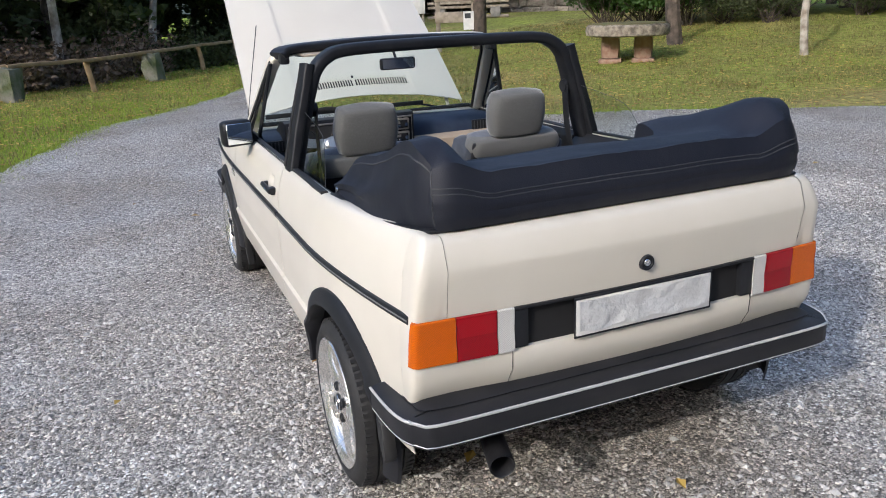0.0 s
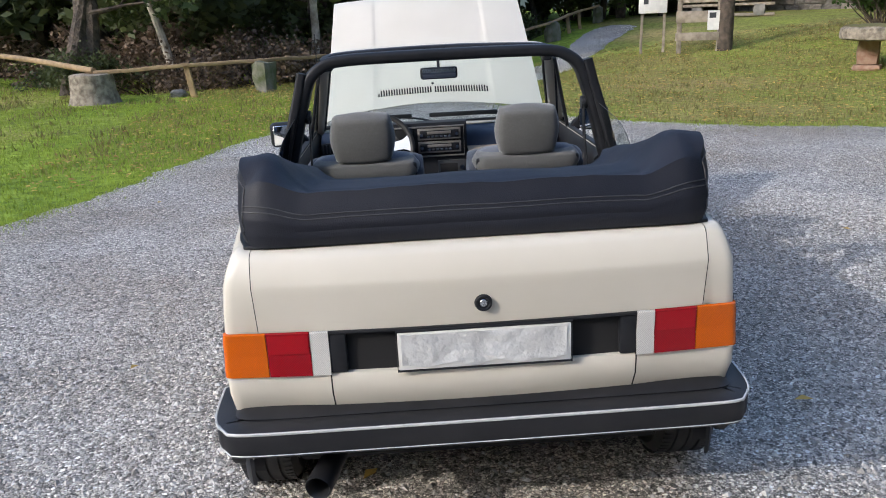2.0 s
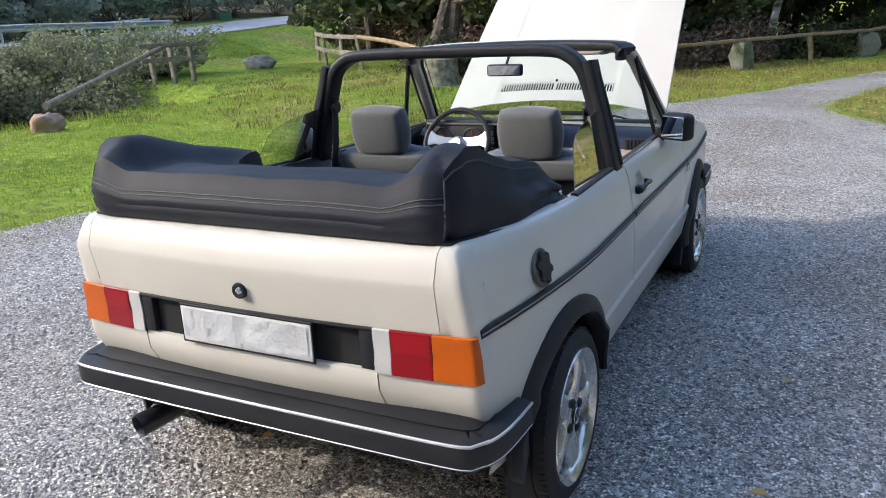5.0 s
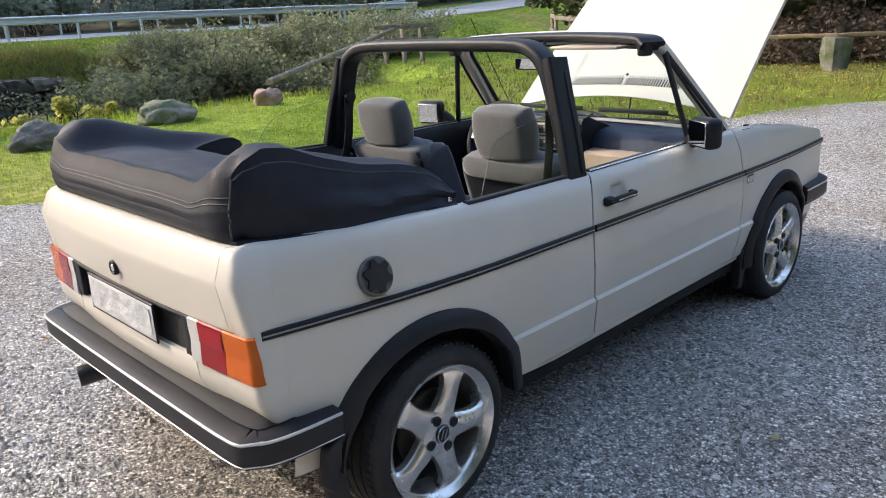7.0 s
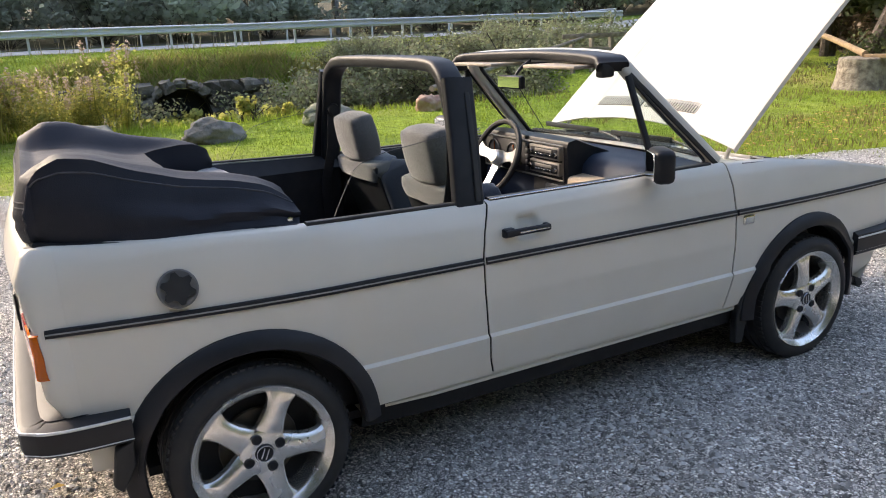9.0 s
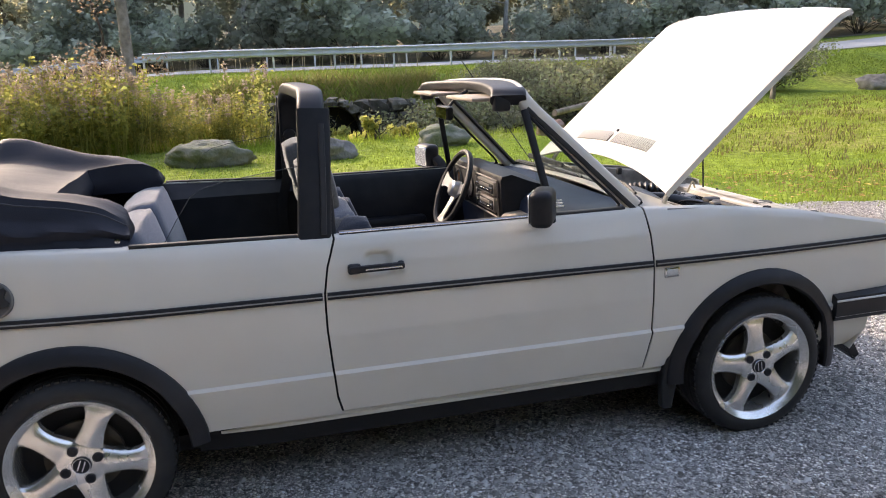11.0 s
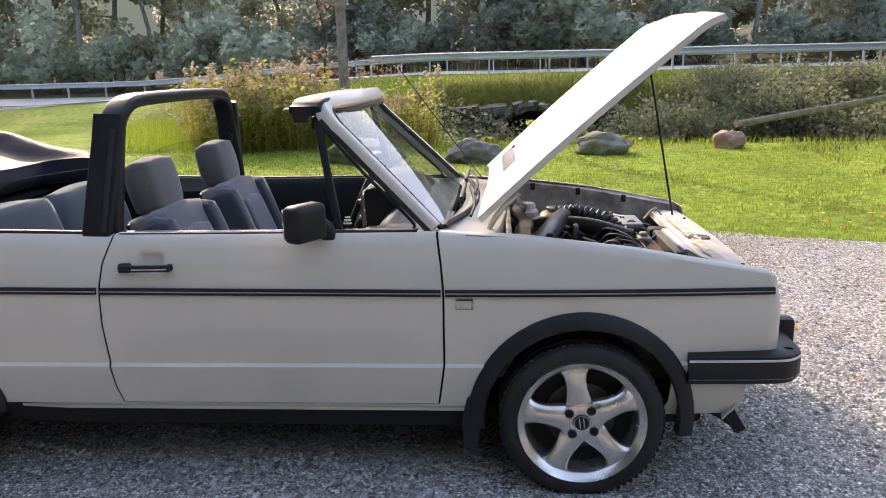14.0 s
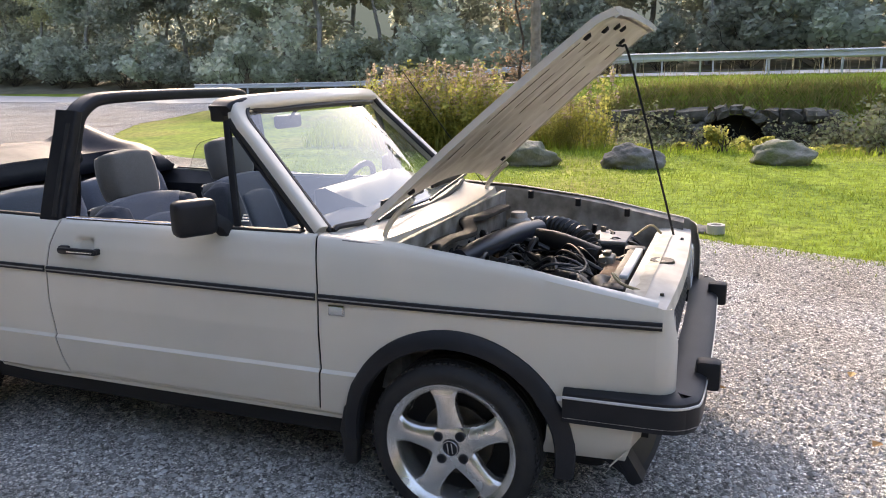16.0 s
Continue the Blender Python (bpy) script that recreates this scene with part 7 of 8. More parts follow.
for i in range(9):
    a = math.pi * (i + 0.5) / 9
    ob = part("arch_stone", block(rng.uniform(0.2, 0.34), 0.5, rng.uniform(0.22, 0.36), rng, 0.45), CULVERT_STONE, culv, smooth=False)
    ob.location, ob.rotation_euler = (0.90 * math.cos(a), 0.05, -0.57 + 0.88 * math.sin(a)), (0, -a, 0)
# stream water
bm = bmesh.new()
sheet(bm, [[(stream_x(y) - 2.2, y, -1.02), (stream_x(y) + 2.2, y, -1.02)] for y in ordered(-2, 32, 34)])
w = part("stream_water", bm, WATER, None, "thin dark water in the stream bed", kind="structure")
tagged(w, category="water")

# ---- fences ----
def beam(bm, p0, p1, w, h, rng=None, n=6, jitter=0.012):
    pts = [Vector(p0).lerp(Vector(p1), i / n) for i in range(n + 1)]
    if rng:
        pts = [p + Vector((rng.uniform(-1, 1), rng.uniform(-1, 1), rng.uniform(-1, 1))) * jitter for p in pts]
    steep = abs(pts[-1].z - pts[0].z) > 0.8 * (pts[-1] - pts[0]).length
    sweep(bm, pts, rrect(w, h, min(w, h) * 0.2, 2), up=(0, 1, 0) if steep else (0, 0, 1))
    return bm


rng = random.Random(5)
F = [(-10.0, 20.8), (-11.1, 21.6), (-12.6, 22.9), (-14.3, 25.0), (-16.2, 27.8)]
fence = thing("fence", Matrix.Identity(4), "weathered grey two-rail wooden fence beside the wood", "fence")
for i, (x, y) in enumerate(F):
    g0 = ground_z(x, y)
    bm = beam(bmesh.new(), (x + (0.12 if i == 0 else 0), y, g0 - 0.1), (x - 0.04, y, g0 + 1.08), 0.11, 0.09, rng, 5)
    part("post", bm, WOOD_GREY, fence)
for a, b in zip(F, F[1:]):
    for hgt in (0.98, 0.50):
        bm = beam(bmesh.new(), (a[0] + 0.06, a[1] - 0.07, ground_z(*a) + hgt), (b[0] - 0.06, b[1] - 0.07, ground_z(*b) + hgt), 0.04, 0.13, rng, 6)
        part("rail", bm, WOOD_GREY, fence)
bm = bmesh.new()
tube(bm, [(-9.9, 20.7, ground_z(-10, 20.8) + 0.98), (-7.4, 18.3, 0.86), (-4.75, 15.65, 0.64)], 0.062, 10, 4)
part("round_rail", bm, WOOD_TAN, fence, "pale peeled round rail")

low = thing("fence", Matrix.Identity(4), "low wooden rail on posts and rough stones along the wood", "fence")
LOW = [(-4.75, 15.7, 0), (-3.0, 16.05, 1), (-1.6, 16.7, 2), (-0.2, 17.95, 1), (1.15, 19.4, 2), (2.55, 22.0, 1), (3.9, 23.6, 2), (5.5, 25.7, 1), (6.8, 27.0, 2), (7.7, 28.6, 1), (8.4, 29.8, 1), (9.6, 31.6, 2)]
heights = {}
for x, y, kind_of in LOW:
    g0 = ground_z(x, y)
    heights[(x, y)] = g0 + (0.66 if kind_of else 0.60)
    if kind_of == 1:
        bm = beam(bmesh.new(), (x + 0.05, y, g0 - 0.1), (x - 0.05, y, g0 + 0.66), 0.12, 0.10, rng, 4)
        part("post", bm, WOOD_TAN, low, "tan squared post")
    elif kind_of == 2:
        hh = rng.uniform(0.58, 0.66)
        bm = block(0.55, 0.38, hh + 0.1, rng, 0.25)
        bmesh.ops.transform(bm, matrix=pose(x, y, g0 + hh / 2, 0, 0, rng.uniform(0, 90)), verts=bm.verts)
        part("stone_post", bm, MOSSY, low, "rough upright stone", smooth=False)
for a, b in zip(LOW, LOW[1:]):
    bm = beam(bmesh.new(), (a[0], a[1] - 0.04, heights[a[:2]]), (b[0], b[1] - 0.04, heights[b[:2]]), 0.10, 0.075, rng, 6)
    part("rail", bm, WOOD_TAN, low, "tan squared rail")
bm = bmesh.new()
lathe(bm, [(-0.05, 0.52), (0.05, 0.47), (0.25, 0.42), (0.56, 0.40), (0.585, 0.36), (0.58, 0.0)], 28, "z")
for v in bm.verts:
    v.co.x *= 1 + 0.10 * noise.noise(Vector((math.atan2(v.co.y, v.co.x) * 3, v.co.z, 0)))
    v.co.y *= 1 + 0.10 * noise.noise(Vector((math.atan2(v.co.y, v.co.x) * 4, v.co.z, 5)))
stump = part("tree_stump", bm, mat("stump_wood", (0.36, 0.31, 0.24), 0.9, second=(0.15, 0.12, 0.09), scale=9, bump=0.8, bump_scale=20), None, "broad weathered tree stump holding the rail")
tagged(stump, category="stump")
stump.matrix_world = at(-4.85, 15.75)
gate = thing("fence", Matrix.Identity(4), "short grey post fence with a leaning pole at the stream", "fence")
for dx, dy in ((0, 0), (0.22, 0.5), (0.45, 1.0)):
    bm = beam(bmesh.new(), (-13.2 + dx, 15.6 + dy, ground_z(-13.2, 16) - 0.1), (-13.25 + dx, 15.6 + dy, 1.05), 0.13, 0.10, rng, 4)
    part("post", bm, WOOD_GREY, gate)
for hgt in (1.0, 0.62):
    bm = beam(bmesh.new(), (-13.3, 15.3, hgt), (-12.6, 17.0, hgt + 0.02), 0.05, 0.12, rng, 4)
    part("rail", bm, WOOD_GREY, gate)
bm = bmesh.new()
tube(bm, [(-8.1, 8.3, 0.36), (-10.6, 12.0, 0.62), (-13.1, 15.9, 0.95)], 0.055, 9, 4)
part("leaning_pole", bm, WOOD_GREY, gate)

# utility pole and a short post beside the road
pole = thing("utility_pole", at(-15.4, 0.7), "tall grey weathered wooden utility pole", "utility pole")
bm = bmesh.new()
sweep(bm, [(0, 0, -0.3), (-0.05, 0, 2.5), (-0.18, 0, 9.0)], ring(1.0, 16), up=(0, 1, 0), scale=lambda t: lerp(0.155, 0.11, t))
part("pole", bm, WOOD_GREY, pole)
bm = bmesh.new()
tube(bm, [(0.17, 0.02, -0.2), (0.15, 0.02, 2.6)], 0.02, 6, 0, up=(0, 1, 0))
part("conduit", bm, WOOD_GREY, pole)
sp = thing("marker_post", at(-15.8, -1.9), "short grey wooden marker post among the weeds", "post")
bm = beam(bmesh.new(), (0, 0, -0.2), (0, 0, 1.85), 0.11, 0.11, rng, 4)
box(bm, -0.10, 0.10, -0.10, 0.10, 1.85, 1.90, 0.01)
part("post", bm, WOOD_GREY, sp)

# ---- millstone table, signs, building ----
tb = thing("stone_table", at(10.35, 13.8, -36, 1.0), "old mossy millstone table on two red granite blocks", "table")
bm = bmesh.new()
lathe(bm, [(0.56, 0.0), (0.55, 0.80), (0.575, 0.86), (0.66, 0.87), (0.76, 0.86), (0.79, 0.82), (0.80, 0.0)], 56, "z")
for v in bm.verts:
    v.co += v.co.normalized() * 0.02 * noise.noise(v.co * 7)
part("millstone", bm, LICHEN_STONE, tb)
bm = bmesh.new()
lathe(bm, [(0.795, 0.83), (0.815, 0.75), (0.825, 0.4), (0.825, 0.0)], 40, "z")
for v in bm.verts:
    v.co.z += 0.02 * noise.noise(v.co * 6)
part("moss", bm, mat("moss", (0.10, 0.115, 0.03), 0.95, second=(0.16, 0.12, 0.05), scale=6, bump=0.8, bump_scale=40), tb)
for k in (-0.34, 0.34):
    bm = block(0.40, 0.34, 0.50, rng, 0.05)
    ob = part("table_leg", bm, PINK_STONE, tb, smooth=False)
    ob.location = (k, 0, 0.31)
    bm = block(0.52, 0.45, 0.14, rng, 0.08)
    ob = part("footing", bm, PINK_STONE, tb, smooth=False)
    ob.location = (k, 0, 0.02)

sign = thing("information_board", at(8.0, 20.2, -14), "white enamel information board on grey posts", "sign")
bm = bmesh.new()
box(bm, -0.36, 0.36, -0.05, 0.03, 1.02, 1.60, 0.02)
part("board", bm, WHITE, sign)
for k in (-0.26, 0.30):
    bm = beam(bmesh.new(), (k, 0.04, -0.1), (k, 0.04, 1.1), 0.07, 0.06, rng, 3)
    part("post", bm, WOOD_GREY, sign)
bm = bmesh.new()
box(bm, -0.24, -0.12, -0.055, -0.05, 1.25, 1.40)
part("notice_mark", bm, GREY_TRIM, sign)
name_sign = thing("name_board", at(8.95, 19.4, -18), "grey wooden name board with carved dark capitals", "sign")
for k in (-0.48, 0.48):
    bm = beam(bmesh.new(), (k, 0, -0.1), (k, 0, 2.3), 0.12, 0.12, rng, 3)
    part("post", bm, WOOD_GREY, name_sign)
for z0, z1 in ((1.28, 1.52), (0.74, 1.02), (0.30, 0.50)):
    bm = bmesh.new()
    box(bm, -0.58, 0.58, -0.09, -0.05, z0, z1, 0.006)
    part("board", bm, WOOD_GREY, name_sign)
font = bpy.data.curves.new("lettering", "FONT")
font.body, font.size, font.extrude = "PRÄSTKVARNEN", 0.185, 0.004
font.align_x, font.align_y = "CENTER", "CENTER"
font.materials.append(RUBBER)
txt = new("lettering", font)
txt.parent = name_sign
txt.matrix_local = pose(0, -0.096, 1.40, 90)
bm = bmesh.new()
box(bm, 0.18, 0.46, -0.105, -0.095, 0.55, 1.02)
notice = part("notice", bm, WHITE, name_sign, "white printed notice")
bm = bmesh.new()
box(bm, 0.22, 0.38, -0.108, -0.105, 0.84, 0.97)
part("printed_picture", bm, GREY_TRIM, notice)
darkpole = thing("utility_pole", at(9.55, 19.2), "dark tarred wooden pole beside the name board", "utility pole")
bm = bmesh.new()
sweep(bm, [(0, 0, -0.2), (0, 0, 8.0)], ring(1.0, 14), up=(0, 1, 0), scale=lambda t: lerp(0.19, 0.15, t))
part("pole", bm, BARK, darkpole)

# stone mill building
mill = thing("stone_building", pose(19.0, 34.5, 0.75, 0, 0, -38), "old grey fieldstone mill building with a dark plank door", "building")
bm = bmesh.new()
box(bm, -6.0, 6.0, 0.0, 6.0, -0.6, 5.2)
part("wall", bm, MORTAR, mill, smooth=False)
bm = bmesh.new()
sheet(bm, [[(-6.5, -0.5, 5.1), (-6.5, 3.0, 8.0), (-6.5, 6.5, 5.1)], [(6.5, -0.5, 5.1), (6.5, 3.0, 8.0), (6.5, 6.5, 5.1)]])
part("roof", solid(bm, 0.15), mat("roof_tile", (0.22, 0.10, 0.07), 0.85, bump=0.4), mill)
rng = random.Random(17)
meshes = []
for i in range(10):
    ob = part("wall_stone", block(1.0, 0.2, 1.0, rng, 0.22), WALL_STONE, mill, smooth=False)
    meshes.append(ob)
k = 0
z = -0.4
while z < 3.6:
    h = rng.uniform(0.28, 0.55)
    x = -5.95
    while x < 5.9:
        w = rng.uniform(0.35, 0.95)
        if k < 10:
            ob = meshes[k]
        else:
            ob = new("wall_stone", meshes[rng.randrange(10)].data)
            ob.parent = mill
        ob.location, ob.scale = (x + w / 2, -0.02, z + h / 2), (w * 0.97, 1, h * 0.95)
        ob.rotation_euler = (0, rng.uniform(-0.08, 0.08), 0)
        k += 1
        x += w
    z += h
bm = bmesh.new()
box(bm, -3.9, -2.6, -0.16, 0.02, 0.2, 2.3, 0.01)
dd = part("door", bm, mat("dark_plank", (0.06, 0.045, 0.035), 0.8, bump=0.3), mill)
bm = bmesh.new()
box(bm, -1.1, 0.1, -0.16, 0.02, 1.3, 2.4, 0.01)
wn = part("window", bm, LINER, mill)
for z0 in (1.3, 1.83, 2.36):
    bm = bmesh.new()
    box(bm, -1.14, 0.14, -0.20, -0.15, z0, z0 + 0.06)
    part("window_frame", bm, WHITE, wn)
bm = bmesh.new()
tube(bm, [(-4.6, -0.9, 0.1), (0.5, -0.7, 2.6)], 0.06, 8, 0)
part("stair_rail", bm, WOOD_GREY, mill)
seat_log = thing("log_bench", at(13.3, 27.6, -30), "rough stacked plank bench before the stone building", "bench")
for zz in (0.10, 0.45, 0.62):
    bm = beam(bmesh.new(), (-1.6, 0, zz), (1.5, 0.1, zz), 0.35 if zz < 0.5 else 0.5, 0.10, rng, 5)
    part("plank", bm, WOOD_GREY, seat_log)
for k in (-1.1, 1.0):
    bm = block(0.4, 0.4, 0.42, rng)
    ob = part("support", bm, STONE, seat_log, smooth=False)
    ob.location = (k, 0.05, 0.25)
bn = thing("wheelie_bin", pose(-30.5, 39.0, 1.25, 0, 0, 30), "dark green wheelie bin by the far road", "bin")
bm = bmesh.new()
box(bm, -0.32, 0.32, -0.36, 0.36, 0.0, 0.95, 0.05)
GREENP = mat("green_plastic", (0.03, 0.11, 0.05), 0.5)
part("tub", bm, GREENP, bn)
bm = bmesh.new()
box(bm, -0.34, 0.34, -0.40, 0.38, 0.95, 1.02, 0.03)
part("lid", bm, GREENP, bn)

# tape roll left on the gravel's edge
roll = thing("tape_roll", at(-2.62, 5.28, 20, 1.0, 0.012), "pale roll of tape lying at the gravel's edge", "tape roll")
bm = bmesh.new()
lathe(bm, [(0.0, 0.045), (0.0, 0.075), (0.075, 0.075), (0.075, 0.045), (0.0, 0.045)], 28, "z")
part("roll", bm, mat("pale_tape", (0.45, 0.44, 0.42), 0.5), roll)

# ---- scattered stuff ----
def inside(px, py, poly):
    hit = np.zeros(len(px), bool)
    n = len(poly)
    for i in range(n):
        x0, y0 = poly[i]
        x1, y1 = poly[(i + 1) % n]
        if y0 == y1:
            continue
        c = ((y0 > py) != (y1 > py)) & (px < (x1 - x0) * (py - y0) / (y1 - y0) + x0)
        hit ^= c
    return hit


yard_poly = [(p.x, p.y) for p in smooth_path([Vector((x, y, 0)) for x, y in YARD], 6, True)]
gen = np.random.default_rng(3)


def stuff(name, verts, faces, material, label, category):
    me = bpy.data.meshes.new(name)
    me.from_pydata(verts.reshape(-1, 3).tolist(), [], faces.tolist())
    me.materials.append(material)
    ob = new(name, me)
    return tagged(ob, label, category, kind="stuff")


def heights_at(px, py):
    return np.array([ground_z(a, b) for a, b in zip(px.tolist(), py.tolist())])


def pebbles(name, count, lo, hi, centre, spread, label):
    """Crushed stone: small uneven double pyramids lying in the gravel."""
    r = spread * np.sqrt(gen.random(count))
    a = gen.random(count) * 2 * np.pi
    px, py = centre[0] + r * np.cos(a) * 1.0, centre[1] + r * np.sin(a)
    keep = inside(px, py, yard_poly)
    lumps = np.array([noise.noise(Vector((a * 0.8, b * 0.8, 3))) for a, b in zip(px.tolist(), py.tolist())])
    keep &= gen.random(count) < np.clip(0.55 + 1.1 * lumps, 0.12, 1.0)
    px, py = px[keep], py[keep]
    n = len(px)
    s = lo + (hi - lo) * gen.random(n) ** 3.0
    base = np.array([(1, 0, 0), (0, 1, 0), (-1, 0, 0), (0, -1, 0), (0, 0, 1), (0, 0, -1)], float)
    v = base[None] * (0.55 + 0.65 * gen.random((n, 6, 1)))
    v += 0.25 * (gen.random((n, 6, 3)) - 0.5)
    t = gen.random(n) * 2 * np.pi
    c, d = np.cos(t)[:, None], np.sin(t)[:, None]
    x, y, z = v[..., 0] * c - v[..., 1] * d, v[..., 0] * d + v[..., 1] * c, v[..., 2] * 0.62
    q = np.stack([x * s[:, None] + px[:, None], y * s[:, None] + py[:, None], z * s[:, None] + (heights_at(px, py) + 0.014)[:, None] + 0.15 * s[:, None]], -1)
    f = np.array([(0, 1, 4), (1, 2, 4), (2, 3, 4), (3, 0, 4), (1, 0, 5), (2, 1, 5), (3, 2, 5), (0, 3, 5)])
    faces = (f[None] + 6 * np.arange(n)[:, None, None]).reshape(-1, 3)
    return stuff(name, q, faces, PEBBLE_MANY, label, "gravel")


def blades(name, px, py, lo, hi, width, material, label, category="grass", lean=0.5):
    n = len(px)
    h = lo + (hi - lo) * gen.random(n)
    a = gen.random(n) * 2 * np.pi
    z = heights_at(px, py)
    w = width * (0.6 + 0.8 * gen.random(n))
    dx, dy = np.cos(a) * w, np.sin(a) * w
    lx, ly = (gen.random(n) - 0.5) * 2 * lean * h, (gen.random(n) - 0.5) * 2 * lean * h
    v = np.stack([np.stack([px - dx, py - dy, z - 0.01], -1), np.stack([px + dx, py + dy, z - 0.01], -1), np.stack([px + lx, py + ly, z + h], -1)], 1)
    faces = np.arange(3 * n).reshape(-1, 3)
    return stuff(name, v, faces, material, label, category)


def area(count, x0, x1, y0, y1, keep=None):
    px, py = x0 + (x1 - x0) * gen.random(count), y0 + (y1 - y0) * gen.random(count)
    ok = ~inside(px, py, yard_poly)
    if keep is not None:
        ok &= keep(px, py)
    return px[ok], py[ok]


PEBBLE_MANY = leaf_mat("crushed_stone", (0.68, 0.655, 0.615), (0.17, 0.155, 0.135), 0.0, 0.0)
pebbles("loose_gravel", 170000, 0.004, 0.016, (2.2, 2.7), 3.7, "loose grey crushed stone on the yard")
pebbles("loose_gravel", 80000, 0.006, 0.020, (1.4, 4.0), 7.0, "loose grey crushed stone on the yard")
stream_mid = lambda px, py: (px > -9.2 + 0.05 * py)
px, py = area(95000, -9.5, 0.5, -1.0, 15.0, stream_mid)
blades("lawn_grass", px, py, 0.015, 0.045, 0.006, GRASS_BLADE, "short mown green grass")
px, py = area(90000, -3.0, 18.0, 8.0, 21.0)
blades("lawn_grass", px, py, 0.02, 0.07, 0.008, GRASS_DRY, "short grass turning dry and yellow")
px, py = area(30000, -3.0, 14.0, 8.0, 21.0)
blades("lawn_grass", px, py, 0.015, 0.045, 0.007, GRASS_BLADE, "short mown green grass")
px, py = area(16000, -14.0, -3.0, 14.0, 24.0)
blades("lawn_grass", px, py, 0.02, 0.05, 0.010, GRASS_BLADE, "short mown green grass")
px, py = area(90000, -9.5, 1.0, -2.0, 15.0, stream_mid)
lump = np.array([noise.noise(Vector((a * 1.9, b * 1.9, 7))) + 0.7 * noise.noise(Vector((a * 6.5, b * 6.5, 2))) for a, b in zip(px.tolist(), py.tolist())])
px, py = px[lump > 0.12], py[lump > 0.12]
blades("lawn_tufts", px, py, 0.02, 0.055, 0.006, GRASS_BLADE, "thicker tufts standing in the mown lawn")
px, py = area(60000, -12.0, 18.0, 9.0, 22.0)
lump = np.array([noise.noise(Vector((a * 1.3, b * 1.3, 9))) + 0.7 * noise.noise(Vector((a * 5, b * 5, 4))) for a, b in zip(px.tolist(), py.tolist())])
px, py = px[lump > 0.12], py[lump > 0.12]
blades("lawn_tufts", px, py, 0.04, 0.11, 0.012, GRASS_DRY, "dry tufts standing in the lawn")
# ragged grass along the gravel's edge
ep = np.array([q for q in yard_poly if -6 < q[0] < 16 and 0 < q[1] < 24])
pick = gen.integers(0, len(ep) - 1, 16000)
f = gen.random((16000, 1))
step = ep[pick + 1] - ep[pick]
on = (np.hypot(step[:, 0], step[:, 1]) < 2.5)[:, None]
q = (ep[pick] + step * f * on + gen.normal(0, 0.14, (16000, 2)) * (0.4 + 1.6 * gen.random((16000, 1)) ** 3))
blades("edge_grass", q[:, 0], q[:, 1], 0.015, 0.06, 0.006, GRASS_BLADE, "ragged grass along the gravel's edge")
# rough growth on the stream bank, tall yellow weeds
px, py = area(9000, -12.5, -7.6, 2.6, 11.5, lambda a, b: a < -7.7 - 0.12 * np.maximum(b - 1, 0))
blades("bank_grass", px, py, 0.06, 0.20, 0.008, GRASS_BLADE, "rough green grass on the stream bank", "grass", 0.35)
px, py = area(9000, -14.5, -8.8, -4.2, 2.6, lambda a, b: b > -2.2 + 0.45 * (a + 8.5))
blades("bank_grass", px, py, 0.15, 0.45, 0.010, GRASS_BLADE, "long green grass on the stream bank", "grass", 0.35)
px, py = area(9000, -17.5, -16.35, 0.2, 11.0)
blades("bank_grass", px, py, 0.15, 0.42, 0.014, GRASS_DRY, "dry grass hanging over the culvert wall", "grass", 1.1)
px, py = area(16000, -19.8, -17.2, -4.0, 26.0)
blades("bank_grass", px, py, 0.03, 0.09, 0.016, GRASS_BLADE, "rough yellow-green grass on the road bank", "grass", 0.35)
px, py = area(10000, -21.9, -19.8, -4.0, 34.0)
blades("bank_grass", px, py, 0.03, 0.08, 0.016, GRASS_BLADE, "short green grass beside the road", "grass", 0.35)
tuft_x = -21.5 - 0.3 * gen.random(90)
tuft_y = 1.0 + 8.5 * gen.random(90)
blades("tall_grass", tuft_x, tuft_y, 0.45, 1.0, 0.010, leaf_mat("straw", (0.52, 0.44, 0.30), (0.36, 0.30, 0.20), 0.4), "tall straw-coloured grass heads beside the guard rail", "grass", 0.15)
weed = None
rng = random.Random(23)
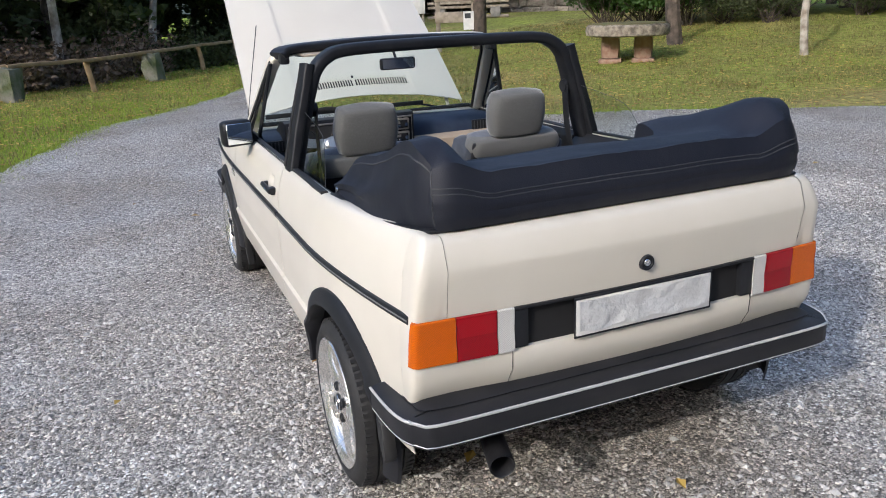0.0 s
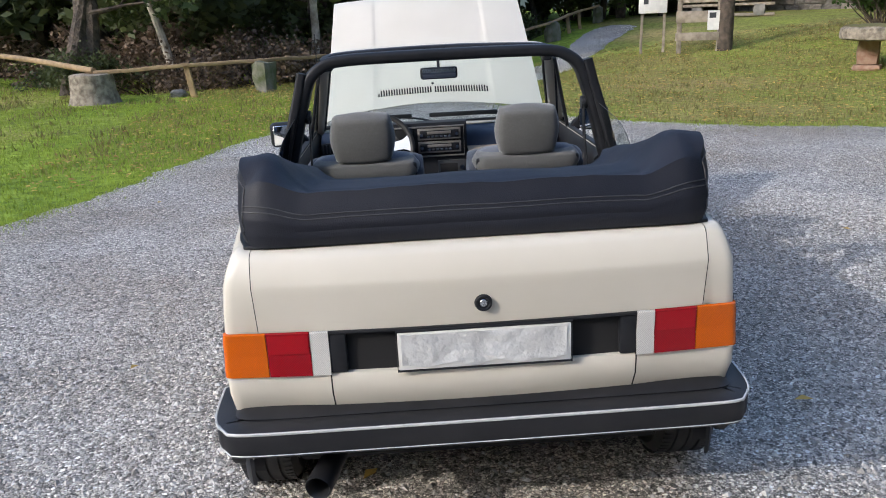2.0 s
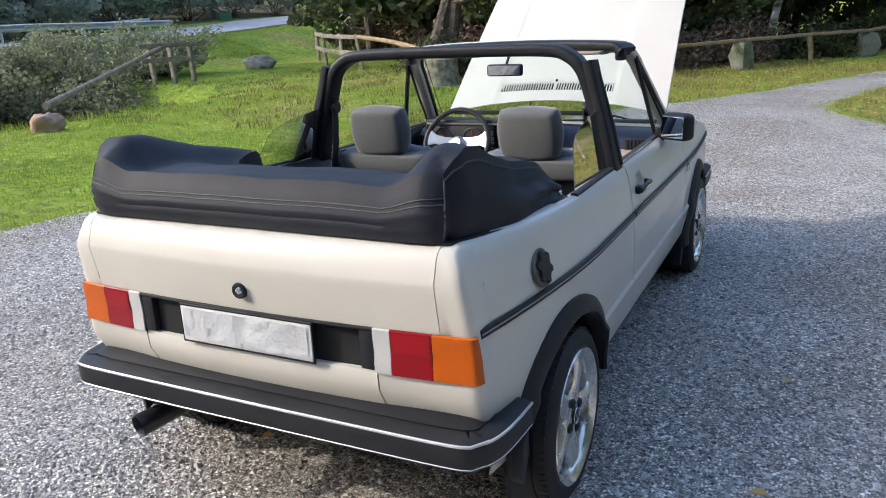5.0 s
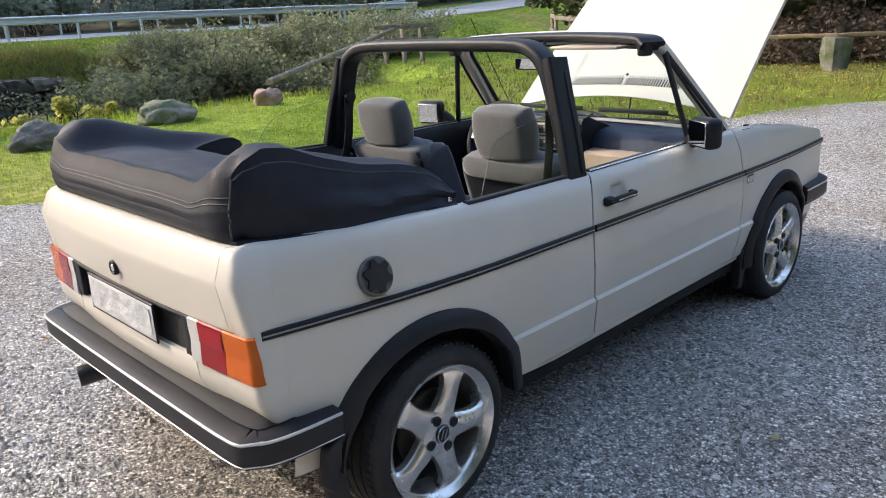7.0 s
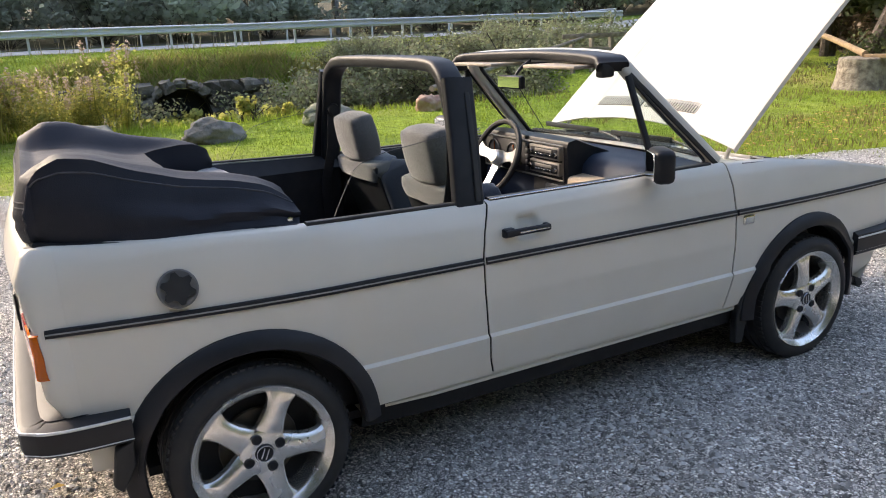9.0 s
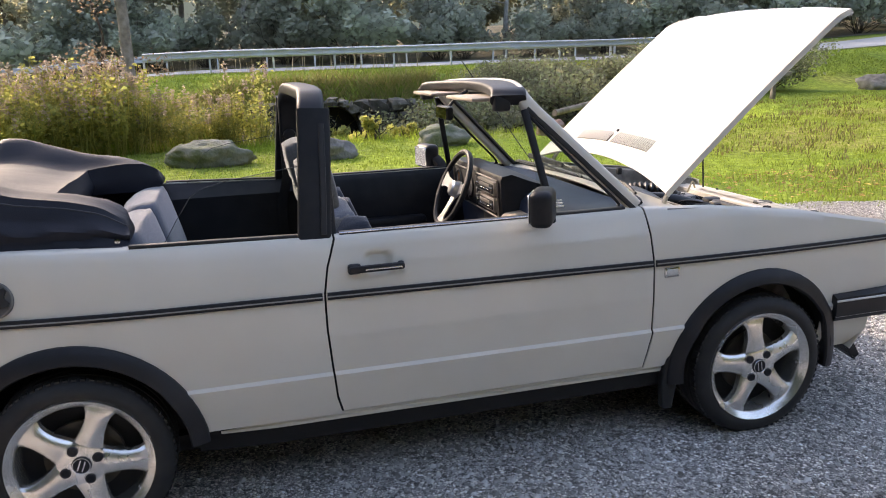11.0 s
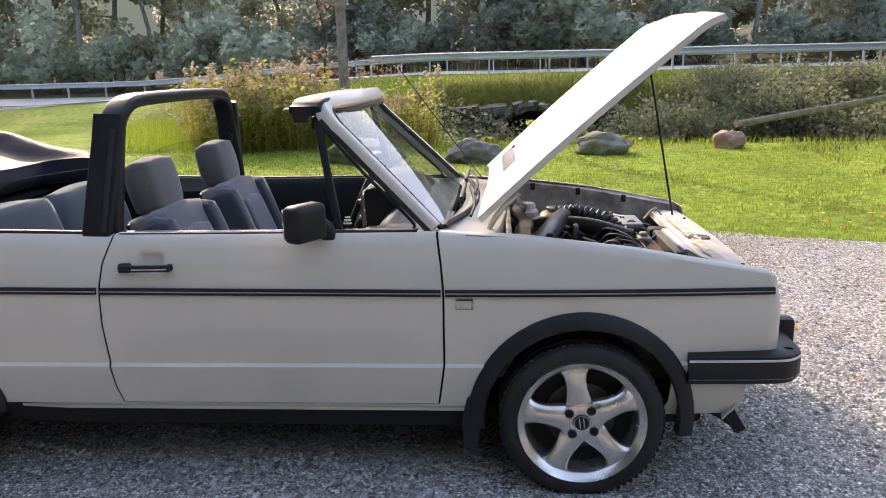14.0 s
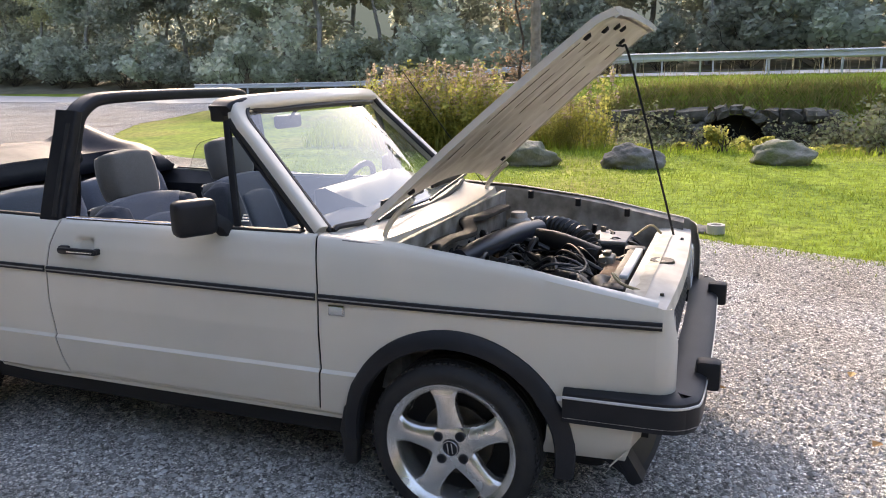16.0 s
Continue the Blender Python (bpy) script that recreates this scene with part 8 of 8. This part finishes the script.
for i in range(95):
    x = rng.uniform(-14.2, -8.3)
    y = rng.uniform(-0.8 + 0.4 * (x + 8.5), 3.4)
    if y > 1.5:
        x = min(x, -8.4 - (y - 1.5) * 0.5)
    if weed is None:
        weed = thing("weed_clump", at(x, y), "tall yellow-flowered weeds with feathery seed heads", "weeds", "weeds on the stream bank")
        bm = bmesh.new()
        tips = []
        for kk in range(22):
            a, r = rng.uniform(0, 6.28), rng.uniform(0.05, 0.65)
            e = Vector((math.cos(a) * r, math.sin(a) * r, rng.uniform(0.7, 1.45)))
            limb(bm, (e.x * 0.5, e.y * 0.5, -0.05), e, 0.008, 0.003, rng, 0.2, 4, 3)
            tips.append(e)
        part("stem", bm, WEED, weed, kind="stuff")
        bm = bmesh.new()
        for e in tips:
            for kk in range(5):
                leaf_cloud(bm, e * rng.uniform(0.25, 0.97), 0.16, 9, 0.07, rng, 1.0)
        part("leaf", bm, WEED, weed, smooth=False, kind="stuff")
        bm = bmesh.new()
        for e in tips[::2]:
            for kk in range(3):
                leaf_cloud(bm, e + Vector((0, 0, -0.08 * kk)), 0.05, 14, 0.05, rng, 1.6)
        part("seed_head", bm, leaf_mat("seed_down", (0.56, 0.46, 0.36), (0.38, 0.28, 0.21), 0.5), weed, "pale pink-brown seed heads", smooth=False, kind="stuff")
    else:
        scaled_copy(weed, x, y, rng.uniform(0, 360), rng.uniform(0.75, 1.12) * lerp(1.0, 0.55, sstep(0.8, 3.2, y)))
# fallen leaves
px, py = area(9000, -3.0, 15.0, 7.0, 22.0)
qx, qy = 1.5 + 5.5 * (gen.random(40) - 0.5) * 2, 3.5 + 5 * (gen.random(40) - 0.5) * 2
px, py = np.concatenate([px, qx]), np.concatenate([py, qy])
n = len(px)
a, s = gen.random(n) * 6.28, 0.020 + 0.026 * gen.random(n)
z = heights_at(px, py) + np.where(np.arange(n) >= n - 40, 0.034, 0.05)
c, d = np.cos(a) * s, np.sin(a) * s
v = np.stack([np.stack([px - c, py - d, z], -1), np.stack([px + 0.6 * d, py - 0.6 * c, z + 0.012], -1), np.stack([px + c, py + d, z + 0.004], -1), np.stack([px - 0.6 * d, py + 0.6 * c, z + 0.010], -1)], 1)
stuff("fallen_leaves", v, np.arange(4 * n).reshape(-1, 4), FALLEN, "small yellow fallen leaves", "leaves")
